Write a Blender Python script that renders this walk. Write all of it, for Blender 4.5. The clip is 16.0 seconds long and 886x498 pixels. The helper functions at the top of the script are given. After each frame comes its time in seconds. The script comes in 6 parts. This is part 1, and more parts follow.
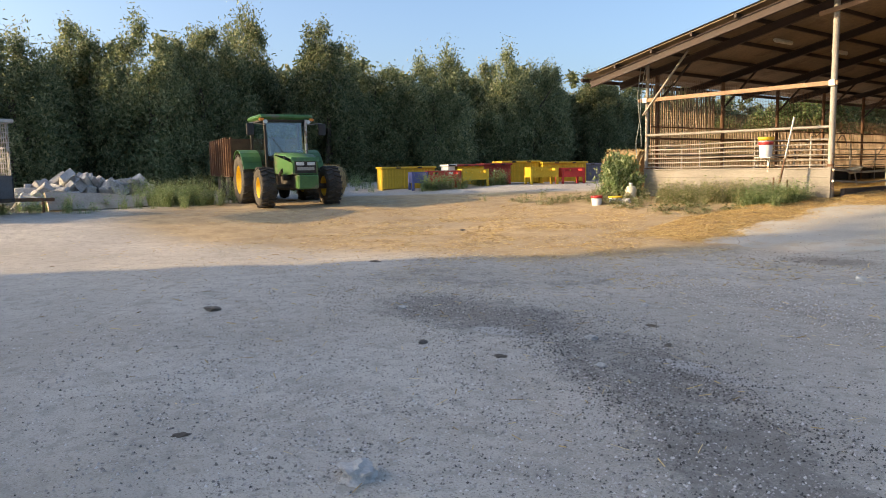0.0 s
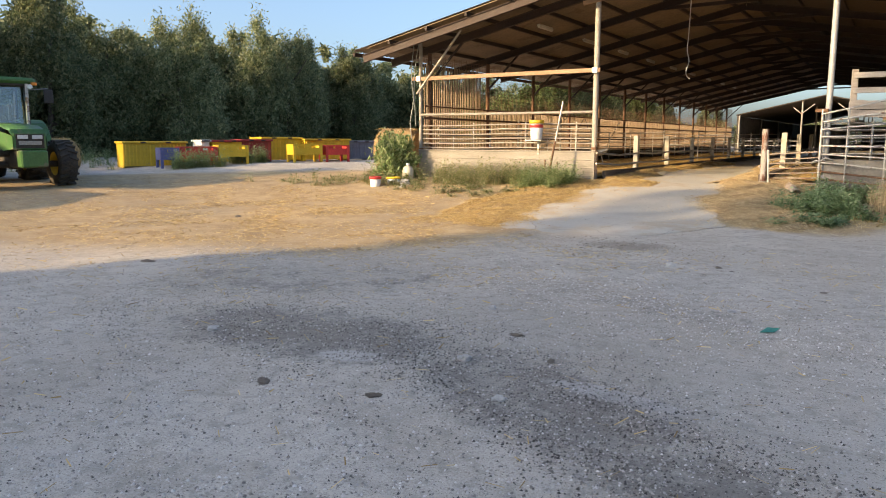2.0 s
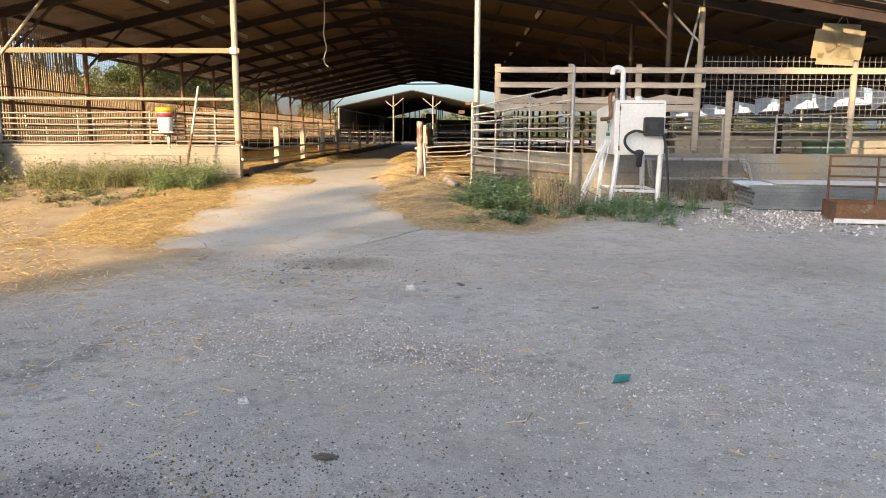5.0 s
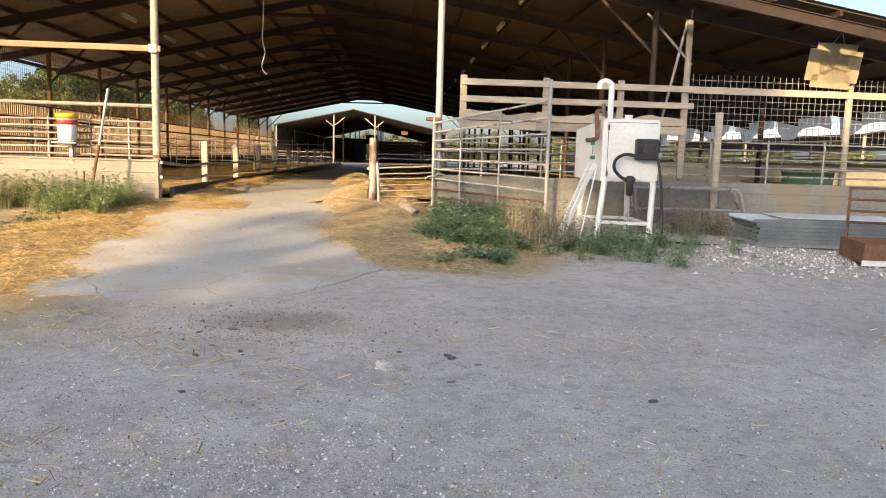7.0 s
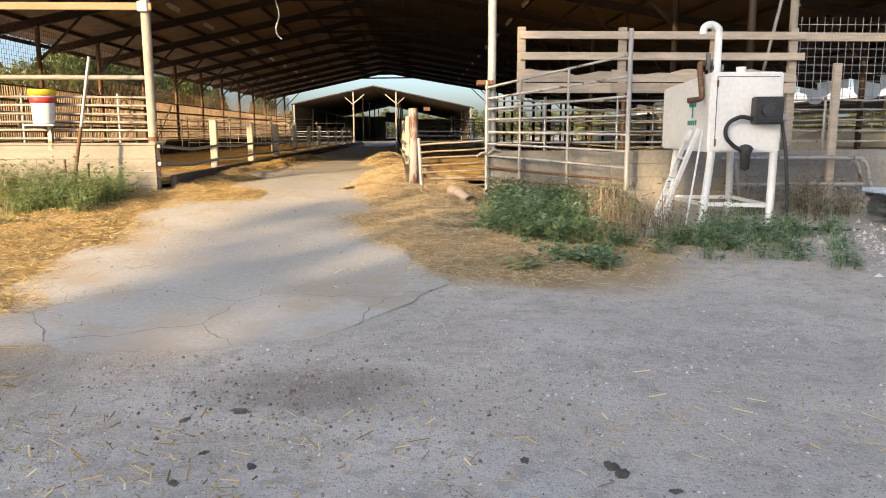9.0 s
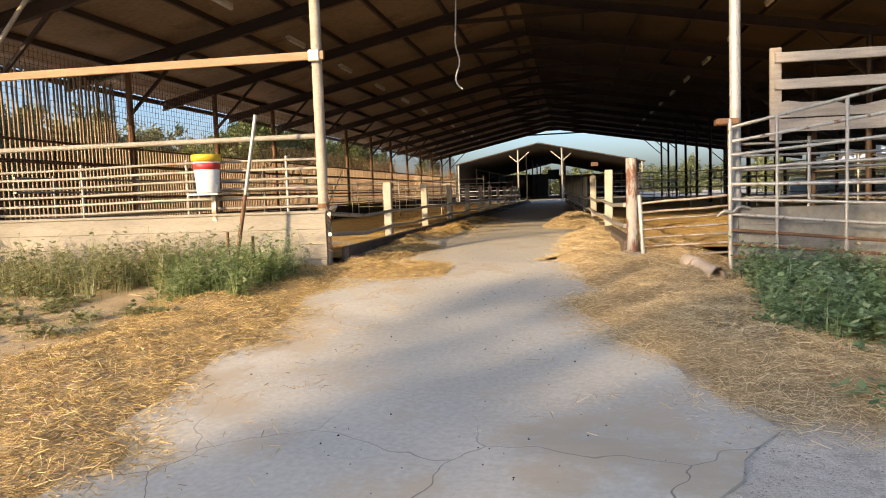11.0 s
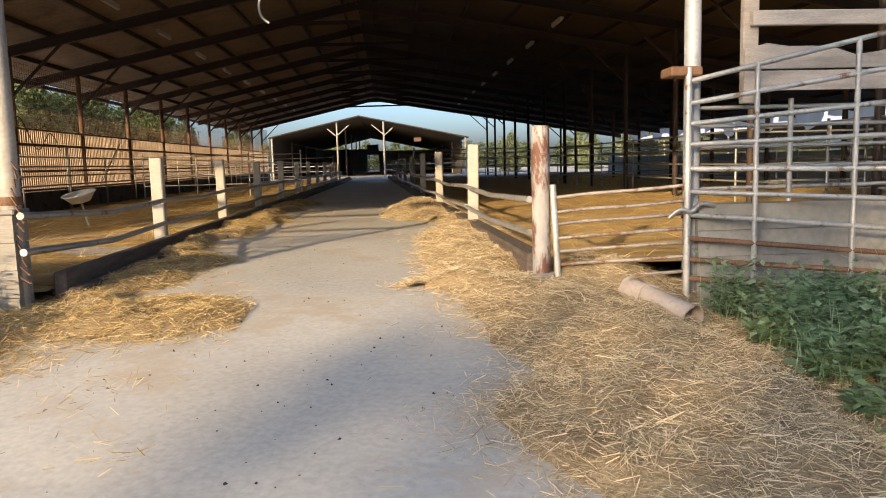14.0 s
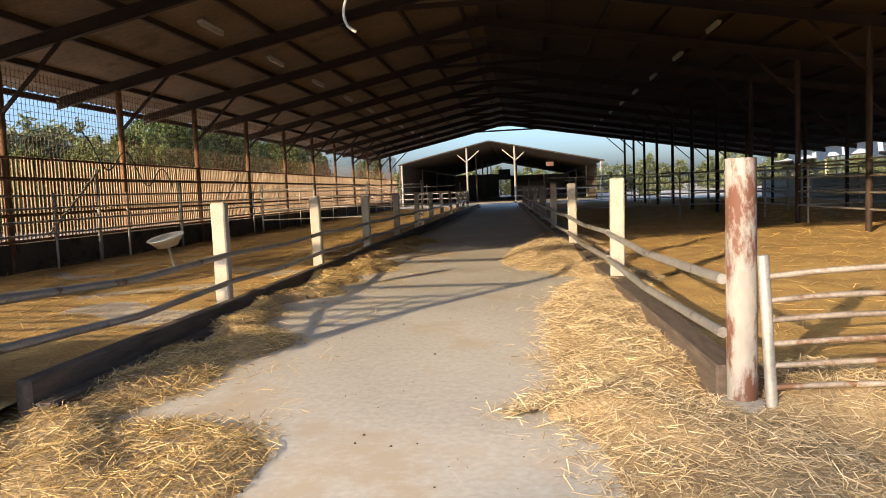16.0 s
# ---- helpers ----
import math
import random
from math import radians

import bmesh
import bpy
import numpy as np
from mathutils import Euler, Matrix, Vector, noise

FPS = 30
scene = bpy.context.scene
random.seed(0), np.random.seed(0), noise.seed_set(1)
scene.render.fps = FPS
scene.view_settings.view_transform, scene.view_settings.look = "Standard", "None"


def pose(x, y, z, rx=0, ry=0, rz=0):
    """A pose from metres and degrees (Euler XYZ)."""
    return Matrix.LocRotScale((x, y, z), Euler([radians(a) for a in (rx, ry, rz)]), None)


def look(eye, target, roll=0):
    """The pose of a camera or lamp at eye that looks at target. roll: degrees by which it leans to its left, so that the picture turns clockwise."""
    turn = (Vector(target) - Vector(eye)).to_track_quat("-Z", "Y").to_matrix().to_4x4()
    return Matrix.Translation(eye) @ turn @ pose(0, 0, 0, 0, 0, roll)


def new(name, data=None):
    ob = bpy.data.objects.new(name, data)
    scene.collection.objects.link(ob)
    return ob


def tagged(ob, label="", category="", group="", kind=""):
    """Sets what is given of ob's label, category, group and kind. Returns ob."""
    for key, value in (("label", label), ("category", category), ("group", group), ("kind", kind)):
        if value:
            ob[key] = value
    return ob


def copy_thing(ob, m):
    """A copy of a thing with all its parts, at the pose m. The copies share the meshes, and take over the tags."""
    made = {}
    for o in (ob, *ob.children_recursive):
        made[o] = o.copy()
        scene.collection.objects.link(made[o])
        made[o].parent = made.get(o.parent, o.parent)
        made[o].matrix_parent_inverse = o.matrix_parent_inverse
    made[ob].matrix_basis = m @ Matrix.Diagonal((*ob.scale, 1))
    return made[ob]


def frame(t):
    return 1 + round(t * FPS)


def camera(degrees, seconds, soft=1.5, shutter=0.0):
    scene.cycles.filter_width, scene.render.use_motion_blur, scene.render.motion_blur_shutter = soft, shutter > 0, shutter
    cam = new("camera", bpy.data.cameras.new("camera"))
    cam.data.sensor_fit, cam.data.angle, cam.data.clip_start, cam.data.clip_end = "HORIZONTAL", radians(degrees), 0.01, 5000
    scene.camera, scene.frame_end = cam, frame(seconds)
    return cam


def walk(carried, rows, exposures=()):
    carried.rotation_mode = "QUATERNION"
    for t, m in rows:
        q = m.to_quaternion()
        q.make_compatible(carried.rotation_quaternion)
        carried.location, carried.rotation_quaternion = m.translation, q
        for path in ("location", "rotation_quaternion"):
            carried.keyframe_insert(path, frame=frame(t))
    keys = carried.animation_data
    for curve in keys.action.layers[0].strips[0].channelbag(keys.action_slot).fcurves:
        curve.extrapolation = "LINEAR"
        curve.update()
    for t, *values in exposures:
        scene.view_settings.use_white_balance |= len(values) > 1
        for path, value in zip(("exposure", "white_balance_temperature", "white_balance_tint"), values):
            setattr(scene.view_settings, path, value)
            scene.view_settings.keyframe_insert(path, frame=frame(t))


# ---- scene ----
cam = camera(62.0, 16.0, soft=1.0)


PATH = [
    (0, (5.464, -17.286, 0.724), (3.911, -16.045, 0.503), -0.9),
    (0.5, (5.115, -17.183, 0.733), (3.669, -15.819, 0.519), -0.5),
    (1, (4.79, -17.152, 0.788), (3.502, -15.639, 0.557), -0.5),
    (1.5, (4.483, -17.096, 0.826), (3.323, -15.489, 0.56), -0.3),
    (2, (4.148, -16.997, 0.821), (3.108, -15.314, 0.529), 0.1),
    (2.5, (3.774, -16.871, 0.861), (2.853, -15.124, 0.54), 0.6),
    (3, (3.446, -16.695, 0.83), (2.575, -14.927, 0.487), 0.7),
    (3.5, (3.094, -16.534, 0.822), (2.313, -14.725, 0.48), 0.7),
    (4, (2.784, -16.205, 0.857), (2.226, -14.311, 0.536), 0.0),
    (4.5, (2.611, -15.765, 0.879), (2.302, -13.813, 0.573), -0.4),
    (5, (2.364, -15.3, 0.853), (2.332, -13.325, 0.54), 0.3),
    (5.2, (2.316, -15.14, 0.845), (2.379, -13.167, 0.525), 0.2),
    (7.3, (1.968, -12.823, 0.753), (2.124, -10.844, 0.507), 1.9),
    (7.5, (1.955, -12.543, 0.708), (2.128, -10.567, 0.456), 1.9),
    (8, (1.858, -11.954, 0.707), (2.011, -9.979, 0.433), 1.7),
    (8.5, (1.681, -11.45, 0.751), (1.822, -9.48, 0.442), 1.0),
    (9, (1.598, -10.891, 0.719), (1.68, -8.917, 0.406), -0.1),
    (9.5, (1.377, -10.427, 0.732), (1.134, -8.451, 0.54), -2.4),
    (9.7, (1.328, -10.227, 0.72), (1.025, -8.256, 0.556), -3.1),
    (11.8, (0.665, -7.832, 0.739), (0.315, -5.869, 0.589), -1.8),
    (12, (0.633, -7.595, 0.708), (0.36, -5.62, 0.553), -2.5),
    (12.5, (0.553, -7.029, 0.732), (0.445, -5.041, 0.548), -2.4),
    (13, (0.424, -6.42, 0.735), (0.46, -4.432, 0.52), -1.0),
    (13.5, (0.483, -5.82, 0.769), (0.613, -3.838, 0.532), -0.5),
    (14, (0.464, -5.28, 0.813), (0.608, -3.298, 0.581), -1.5),
    (14.5, (0.58, -4.78, 0.83), (0.696, -2.792, 0.636), -2.3),
    (15, (0.555, -4.255, 0.851), (0.535, -2.26, 0.709), -0.9),
    (15.5, (0.59, -3.692, 0.918), (0.566, -1.699, 0.75), -2.4),
    (16, (0.619, -3.243, 0.976), (0.407, -1.261, 0.819), -2.3),
]
walk(cam, [(t, look(eye, target, roll)) for t, eye, target, roll in PATH],
     exposures=[(0, 1.22, 6950, 11), (5, 1.47, 7250, 12), (9, 1.45, 7150, 12), (12.5, 1.12, 6500, 12), (16, 1.32, 6250, 12)])

# ---- world, sun ----
SUN_TO = Vector((0.52, 0.854, 0)).normalized()
SUN_UP = radians(16)
world = bpy.data.worlds.new("sky")
scene.world = world
world.use_nodes = True
sky = world.node_tree.nodes.new("ShaderNodeTexSky")
sky.sky_type, sky.sun_disc = "NISHITA", False
sky.sun_elevation = SUN_UP
sky.sun_rotation = math.atan2(-SUN_TO.x, -SUN_TO.y)
sky.air_density, sky.dust_density, sky.ozone_density = 0.8, 3.4, 3.0
world.node_tree.links.new(sky.outputs[0], world.node_tree.nodes["Background"].inputs[0])
world.node_tree.nodes["Background"].inputs[1].default_value = 0.15
sun_data = bpy.data.lights.new("sun", "SUN")
sun_data.energy, sun_data.angle, sun_data.color = 3.1, radians(0.6), (1.0, 0.75, 0.44)
sun = new("sun", sun_data)
sun.matrix_world = look((-20, -35, 16), Vector((-20, -35, 16)) + SUN_TO * math.cos(SUN_UP) - Vector((0, 0, math.sin(SUN_UP))))


# ---- mesh helpers ----
def _chamfer():
    ids, faces = {}, []
    signs = [(a, b, c) for a in (-1, 1) for b in (-1, 1) for c in (-1, 1)]
    for s in signs:
        for k in range(3):
            ids[s, k] = len(ids)
    ring = [(-1, -1), (1, -1), (1, 1), (-1, 1)]
    for k in range(3):
        for d in (-1, 1):
            f = []
            for p, q in ring:
                t = [0, 0, 0]
                t[k], t[(k + 1) % 3], t[(k + 2) % 3] = d, p, q
                f.append(ids[tuple(t), k])
            faces.append(f if d > 0 else f[::-1])
    for k in range(3):
        i, j = (k + 1) % 3, (k + 2) % 3
        for p in (-1, 1):
            for q in (-1, 1):
                t0, t1 = [0, 0, 0], [0, 0, 0]
                t0[k], t0[i], t0[j] = -1, p, q
                t1[k], t1[i], t1[j] = 1, p, q
                f = [ids[tuple(t0), i], ids[tuple(t1), i], ids[tuple(t1), j], ids[tuple(t0), j]]
                faces.append(f if p * q > 0 else f[::-1])
    for s in signs:
        f = [ids[s, 0], ids[s, 1], ids[s, 2]]
        faces.append(f if s[0] * s[1] * s[2] > 0 else f[::-1])
    return [(s, k) for s in signs for k in range(3)], faces


CH_V, CH_F = _chamfer()
CUBE_F = [(0, 1, 3, 2), (4, 6, 7, 5), (0, 4, 5, 1), (2, 3, 7, 6), (0, 2, 6, 4), (1, 5, 7, 3)]


class Shape:
    """Vertices and faces of one mesh."""

    def __init__(self):
        self.v, self.f, self.s = [], [], []

    def add(self, verts, faces, smooth=False):
        n = len(self.v)
        self.v.extend(tuple(p) for p in verts)
        self.f.extend(tuple(i + n for i in f) for f in faces)
        self.s.extend([smooth] * len(faces))
        return self

    def block(self, m, hx, hy, hz, c=0.0):
        if c > 0:
            pts = []
            for s, k in CH_V:
                h = [hx - c, hy - c, hz - c]
                h[k] += c
                pts.append(m @ Vector((s[0] * h[0], s[1] * h[1], s[2] * h[2])))
            return self.add(pts, CH_F)
        pts = [m @ Vector((a * hx, b * hy, d * hz)) for a in (-1, 1) for b in (-1, 1) for d in (-1, 1)]
        return self.add(pts, CUBE_F)

    def box(self, x0, x1, y0, y1, z0, z1, c=0.0):
        return self.block(Matrix.Translation(((x0 + x1) / 2, (y0 + y1) / 2, (z0 + z1) / 2)), abs(x1 - x0) / 2, abs(y1 - y0) / 2, abs(z1 - z0) / 2, c)

    def beam(self, a, b, w, h, c=0.0, up=(0, 0, 1)):
        """A bar from a to b: w across, h along up."""
        a, b = Vector(a), Vector(b)
        d = (b - a).normalized()
        side = d.cross(Vector(up))
        side = side.normalized() if side.length > 1e-4 else Vector((1, 0, 0))
        top = side.cross(d)
        m = Matrix((side, d, top)).transposed().to_4x4()
        m.translation = (a + b) / 2
        return self.block(m, w / 2, (b - a).length / 2, h / 2, c)

    def tube(self, a, b, r, r2=None, n=10, cap=True):
        a, b = Vector(a), Vector(b)
        r2 = r if r2 is None else r2
        d = (b - a).normalized()
        u = d.orthogonal().normalized()
        w = d.cross(u)
        pts = []
        for p, q in ((a, r), (b, r2)):
            pts += [p + (u * math.cos(2 * math.pi * i / n) + w * math.sin(2 * math.pi * i / n)) * q for i in range(n)]
        self.add(pts, [(i, (i + 1) % n, n + (i + 1) % n, n + i) for i in range(n)], True)
        if cap:
            self.add(pts, [tuple(range(n))[::-1], tuple(range(n, 2 * n))])
        return self

    def path(self, pts, r, n=8):
        """A round bar along points."""
        pts = [Vector(p) for p in pts]
        if 4 <= len(pts) <= 16 and not isinstance(r, (list, tuple)):
            e = [pts[0] * 2 - pts[1]] + pts + [pts[-1] * 2 - pts[-2]]
            fine = []
            for i in range(1, len(e) - 2):
                for u in (0, 0.25, 0.5, 0.75):
                    fine.append((e[i] * 2 + (e[i + 1] - e[i - 1]) * u + (e[i - 1] * 2 - e[i] * 5 + e[i + 1] * 4 - e[i + 2]) * u * u + (e[i] * 3 - e[i - 1] - e[i + 1] * 3 + e[i + 2]) * u ** 3) / 2)
            pts = fine + [pts[-1]]
        rings, ref = [], None
        for i, p in enumerate(pts):
            d = (pts[min(i + 1, len(pts) - 1)] - pts[max(i - 1, 0)]).normalized()
            ref = d.orthogonal().normalized() if ref is None else (ref - d * ref.dot(d)).normalized()
            w = d.cross(ref)
            rr = r[i] if isinstance(r, (list, tuple)) else r
            rings += [p + (ref * math.cos(2 * math.pi * k / n) + w * math.sin(2 * math.pi * k / n)) * rr for k in range(n)]
        f = [(j * n + k, j * n + (k + 1) % n, (j + 1) * n + (k + 1) % n, (j + 1) * n + k) for j in range(len(pts) - 1) for k in range(n)]
        self.add(rings, f, True)
        m = len(pts) - 1
        return self.add(rings, [tuple(range(n))[::-1], tuple(range(m * n, m * n + n))])

    def lathe(self, prof, m=Matrix(), n=20):
        """Profile of (radius, z) turned about z, then moved by m."""
        pts = [m @ Vector((r * math.cos(2 * math.pi * k / n), r * math.sin(2 * math.pi * k / n), z)) for r, z in prof for k in range(n)]
        return self.add(pts, [(j * n + k, j * n + (k + 1) % n, (j + 1) * n + (k + 1) % n, (j + 1) * n + k) for j in range(len(prof) - 1) for k in range(n)], True)

    def plate(self, pts, thick, up=(0, 0, 1)):
        """A flat polygon given thickness along up."""
        n, u = len(pts), Vector(up) * thick
        low, high = [Vector(p) for p in pts], [Vector(p) + u for p in pts]
        return self.add(low + high, [tuple(range(n))[::-1], tuple(range(n, 2 * n))] + [(i, (i + 1) % n, n + (i + 1) % n, n + i) for i in range(n)])

    def mesh(self, name, material):
        me = bpy.data.meshes.new(name)
        me.from_pydata(self.v, [], self.f)
        me.polygons.foreach_set("use_smooth", self.s)
        me.materials.append(material)
        me.update()
        return me


def raw_mesh(name, verts, quads, material):
    """A mesh from numpy arrays of vertices and quads."""
    me = bpy.data.meshes.new(name)
    me.from_pydata(verts.tolist(), [], quads.tolist())
    me.materials.append(material)
    return me


def thing(name, label, category, m=None, group="", kind=""):
    ob = new(name)
    ob.empty_display_size = 0.2
    if m is not None:
        ob.matrix_basis = m
    return tagged(ob, label, category, group, kind)


def part(name, shape, material, parent, label=""):
    ob = new(name, shape.mesh(name, material) if isinstance(shape, Shape) else shape)
    ob.parent = parent
    return tagged(ob, label)


def solo(name, shape, material, label, category, kind="", m=None, group=""):
    ob = new(name, shape.mesh(name, material) if isinstance(shape, Shape) else shape)
    if m is not None:
        ob.matrix_basis = m
    return tagged(ob, label, category, group, kind)


# ---- materials ----
def surface(name, low, high, scale=4.0, rough=0.8, metal=0.0, fine=40.0, bump=0.3, depth=0.01, worn=None, amount=0.5, worn_scale=2.0, vary=0.15, stretch=None, sheen=0.5):
    """Two tones mixed at two scales, with relief, wear and a tone of its own for each piece."""
    mat = bpy.data.materials.new(name)
    mat.use_nodes = True
    nt = mat.node_tree
    nd, ln = nt.nodes, nt.links
    bsdf = nd["Principled BSDF"]
    coord = nd.new("ShaderNodeTexCoord").outputs["Object"]
    if stretch:
        mp = nd.new("ShaderNodeMapping")
        mp.inputs["Scale"].default_value = stretch
        ln.new(coord, mp.inputs[0])
        coord = mp.outputs[0]
    big, small = nd.new("ShaderNodeTexNoise"), nd.new("ShaderNodeTexNoise")
    big.inputs["Scale"].default_value, big.inputs["Detail"].default_value = scale, 6
    small.inputs["Scale"].default_value, small.inputs["Detail"].default_value = fine, 4
    ln.new(coord, big.inputs[0]), ln.new(coord, small.inputs[0])
    add = nd.new("ShaderNodeMath")
    add.operation = "MULTIPLY_ADD"
    add.inputs[1].default_value = 0.5
    ln.new(small.outputs[0], add.inputs[0])
    half = nd.new("ShaderNodeMath")
    half.operation = "MULTIPLY"
    half.inputs[1].default_value = 0.6
    ln.new(big.outputs[0], half.inputs[0]), ln.new(half.outputs[0], add.inputs[2])
    ramp = nd.new("ShaderNodeValToRGB")
    ramp.color_ramp.elements[0].position, ramp.color_ramp.elements[1].position = 0.38, 0.72
    ramp.color_ramp.elements[0].color, ramp.color_ramp.elements[1].color = (*low, 1), (*high, 1)
    ln.new(add.outputs[0], ramp.inputs[0])
    colour = ramp.outputs[0]
    if worn:
        w = nd.new("ShaderNodeTexNoise")
        w.inputs["Scale"].default_value, w.inputs["Detail"].default_value = worn_scale, 8
        w.inputs["Roughness"].default_value = 0.7
        ln.new(coord, w.inputs[0])
        edge = nd.new("ShaderNodeMapRange")
        edge.inputs["From Min"].default_value, edge.inputs["From Max"].default_value = 0.72 - amount * 0.4, 0.8 - amount * 0.4
        ln.new(w.outputs[0], edge.inputs[0])
        mix = nd.new("ShaderNodeMix")
        mix.data_type = "RGBA"
        ln.new(edge.outputs[0], mix.inputs[0]), ln.new(colour, mix.inputs[6])
        mix.inputs[7].default_value = (*worn, 1)
        colour = mix.outputs[2]
    if vary:
        info, mr, hsv = nd.new("ShaderNodeObjectInfo"), nd.new("ShaderNodeMapRange"), nd.new("ShaderNodeHueSaturation")
        mr.inputs["To Min"].default_value, mr.inputs["To Max"].default_value = 1 - vary, 1 + vary
        ln.new(info.outputs["Random"], mr.inputs[0]), ln.new(mr.outputs[0], hsv.inputs["Value"]), ln.new(colour, hsv.inputs["Color"])
        colour = hsv.outputs[0]
    ln.new(colour, bsdf.inputs["Base Color"])
    bsdf.inputs["Metallic"].default_value = metal
    rr = nd.new("ShaderNodeMapRange")
    rr.inputs["To Min"].default_value, rr.inputs["To Max"].default_value = max(rough - 0.12, 0.05), min(rough + 0.12, 1)
    ln.new(big.outputs[0], rr.inputs[0]), ln.new(rr.outputs[0], bsdf.inputs["Roughness"])
    bsdf.inputs["Specular IOR Level"].default_value = sheen
    if bump:
        bp = nd.new("ShaderNodeBump")
        bp.inputs["Strength"].default_value, bp.inputs["Distance"].default_value = bump, depth
        ln.new(add.outputs[0], bp.inputs["Height"]), ln.new(bp.outputs[0], bsdf.inputs["Normal"])
    return mat


CONCRETE = surface("concrete", (0.22, 0.2, 0.165), (0.36, 0.325, 0.27), 1.5, 0.9, fine=25, worn=(0.24, 0.21, 0.17), amount=0.35, stretch=(0.6, 1, 4), depth=0.02)
PATCHED = surface("patched_concrete", (0.2, 0.19, 0.172), (0.34, 0.32, 0.285), 1.3, 0.9, fine=18, worn=(0.33, 0.265, 0.185), amount=0.5, worn_scale=0.9, depth=0.02)
POST_CONCRETE = surface("post_concrete", (0.33, 0.305, 0.26), (0.47, 0.44, 0.375), 5, 0.9, fine=60, worn=(0.3, 0.26, 0.2), amount=0.3)
PIPE = surface("galvanised_pipe", (0.34, 0.33, 0.31), (0.52, 0.5, 0.46), 6, 0.5, 0.55, 50, 0.15, 0.003, worn=(0.2, 0.12, 0.07), amount=0.4, worn_scale=5)
RUST = surface("rusty_steel", (0.10, 0.05, 0.028), (0.24, 0.13, 0.07), 6, 0.75, 0.3, 60, 0.3, 0.004, worn=(0.3, 0.26, 0.22), amount=0.25, worn_scale=4)
RAIL_STEEL = surface("rail_steel", (0.24, 0.19, 0.15), (0.42, 0.37, 0.31), 8, 0.6, 0.3, 60, 0.2, 0.003, worn=(0.2, 0.11, 0.06), amount=0.5, worn_scale=7)
FRAME_STEEL = surface("roof_steel", (0.026, 0.015, 0.011), (0.058, 0.035, 0.024), 3, 0.7, 0.1, 40, 0.15, 0.003)
PAINTED_POST = surface("weathered_post", (0.25, 0.225, 0.185), (0.38, 0.345, 0.29), 4, 0.7, 0.0, 40, 0.2, 0.004, worn=(0.28, 0.17, 0.1), amount=0.35, worn_scale=3)
GREY_POST = surface("grey_post", (0.27, 0.275, 0.28), (0.4, 0.4, 0.4), 4, 0.55, 0.2, 40, 0.15, 0.003, worn=(0.25, 0.15, 0.1), amount=0.2)
WOOD = surface("pale_timber", (0.25, 0.15, 0.085), (0.38, 0.245, 0.145), 3, 0.8, fine=30, bump=0.4, depth=0.006, stretch=(1, 8, 8))
OLD_WOOD = surface("weathered_board", (0.32, 0.265, 0.21), (0.5, 0.43, 0.35), 3, 0.85, fine=30, bump=0.5, depth=0.008, stretch=(1.2, 6, 9))
DARK_WOOD = surface("dark_kerb_board", (0.06, 0.045, 0.035), (0.16, 0.12, 0.09), 4, 0.85, fine=40, bump=0.5, depth=0.008, stretch=(8, 1, 8))
ROOF_TOP = surface("roof_sheet", (0.22, 0.17, 0.13), (0.38, 0.32, 0.27), 1, 0.6, 0.3, 20, 0.2, 0.004)
# One lining in two tones: darker for shade, lighter for light bounced from below.
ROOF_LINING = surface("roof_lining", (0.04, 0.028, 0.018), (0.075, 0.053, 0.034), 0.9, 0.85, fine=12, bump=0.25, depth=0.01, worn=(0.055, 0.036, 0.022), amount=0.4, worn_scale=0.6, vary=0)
LIT_LINING = surface("lit_roof_lining", (0.15, 0.105, 0.065), (0.26, 0.185, 0.12), 0.9, 0.85, fine=12, bump=0.25, depth=0.01, worn=(0.13, 0.085, 0.05), amount=0.4, worn_scale=0.6, vary=0)
SLAT = surface("fence_slat", (0.22, 0.15, 0.095), (0.38, 0.28, 0.185), 3, 0.8, fine=30, bump=0.2, stretch=(4, 4, 1))
# Wall colour kept dark to carry the shade inside the barns.
SHADE_WALL = surface("shade_toned_wall", (0.05, 0.042, 0.033), (0.12, 0.1, 0.078), 1.6, 0.9, fine=20, depth=0.02, worn=(0.03, 0.024, 0.018), amount=0.5)
WHITE = surface("white_paint", (0.66, 0.67, 0.66), (0.82, 0.82, 0.8), 2, 0.45, fine=20, bump=0.1, depth=0.003, worn=(0.36, 0.25, 0.16), amount=0.06, worn_scale=3, vary=0)
BLACK = surface("black_rubber", (0.012, 0.012, 0.012), (0.04, 0.04, 0.04), 8, 0.6, fine=60, bump=0.2, depth=0.003)


# ---- ground ----
PROFILE_Y = [-60, -8, -4.7, -3.2, 0, 3, 60]
PROFILE_Z = [-0.64, -0.64, -0.5, -0.37, -0.15, -0.04, -0.16]


def ground_z(x, y):
    z = np.interp(y, PROFILE_Y, PROFILE_Z)
    right = np.clip((x - 1.8) / 1.4, 0, 1) * np.clip((y + 4.5) / 3, 0, 1) * np.clip((14 - y) / 8, 0, 1)
    left = np.clip((-9 - x) / 6, 0, 1) * np.clip((-1 - y) / 5, 0, 1)
    bump = 0.018 * np.sin(x * 1.3 + y * 0.7) * np.sin(y * 1.1 - x * 0.4) + 0.008 * np.sin(x * 4.1 + 2 * np.sin(y * 2.3)) * np.sin(y * 3.7)
    return z - 0.2 * right + 0.28 * left + bump * np.clip((1 - y) / 3, 0.15, 1)


def gz(x, y):
    return float(ground_z(np.float64(x), np.float64(y)))


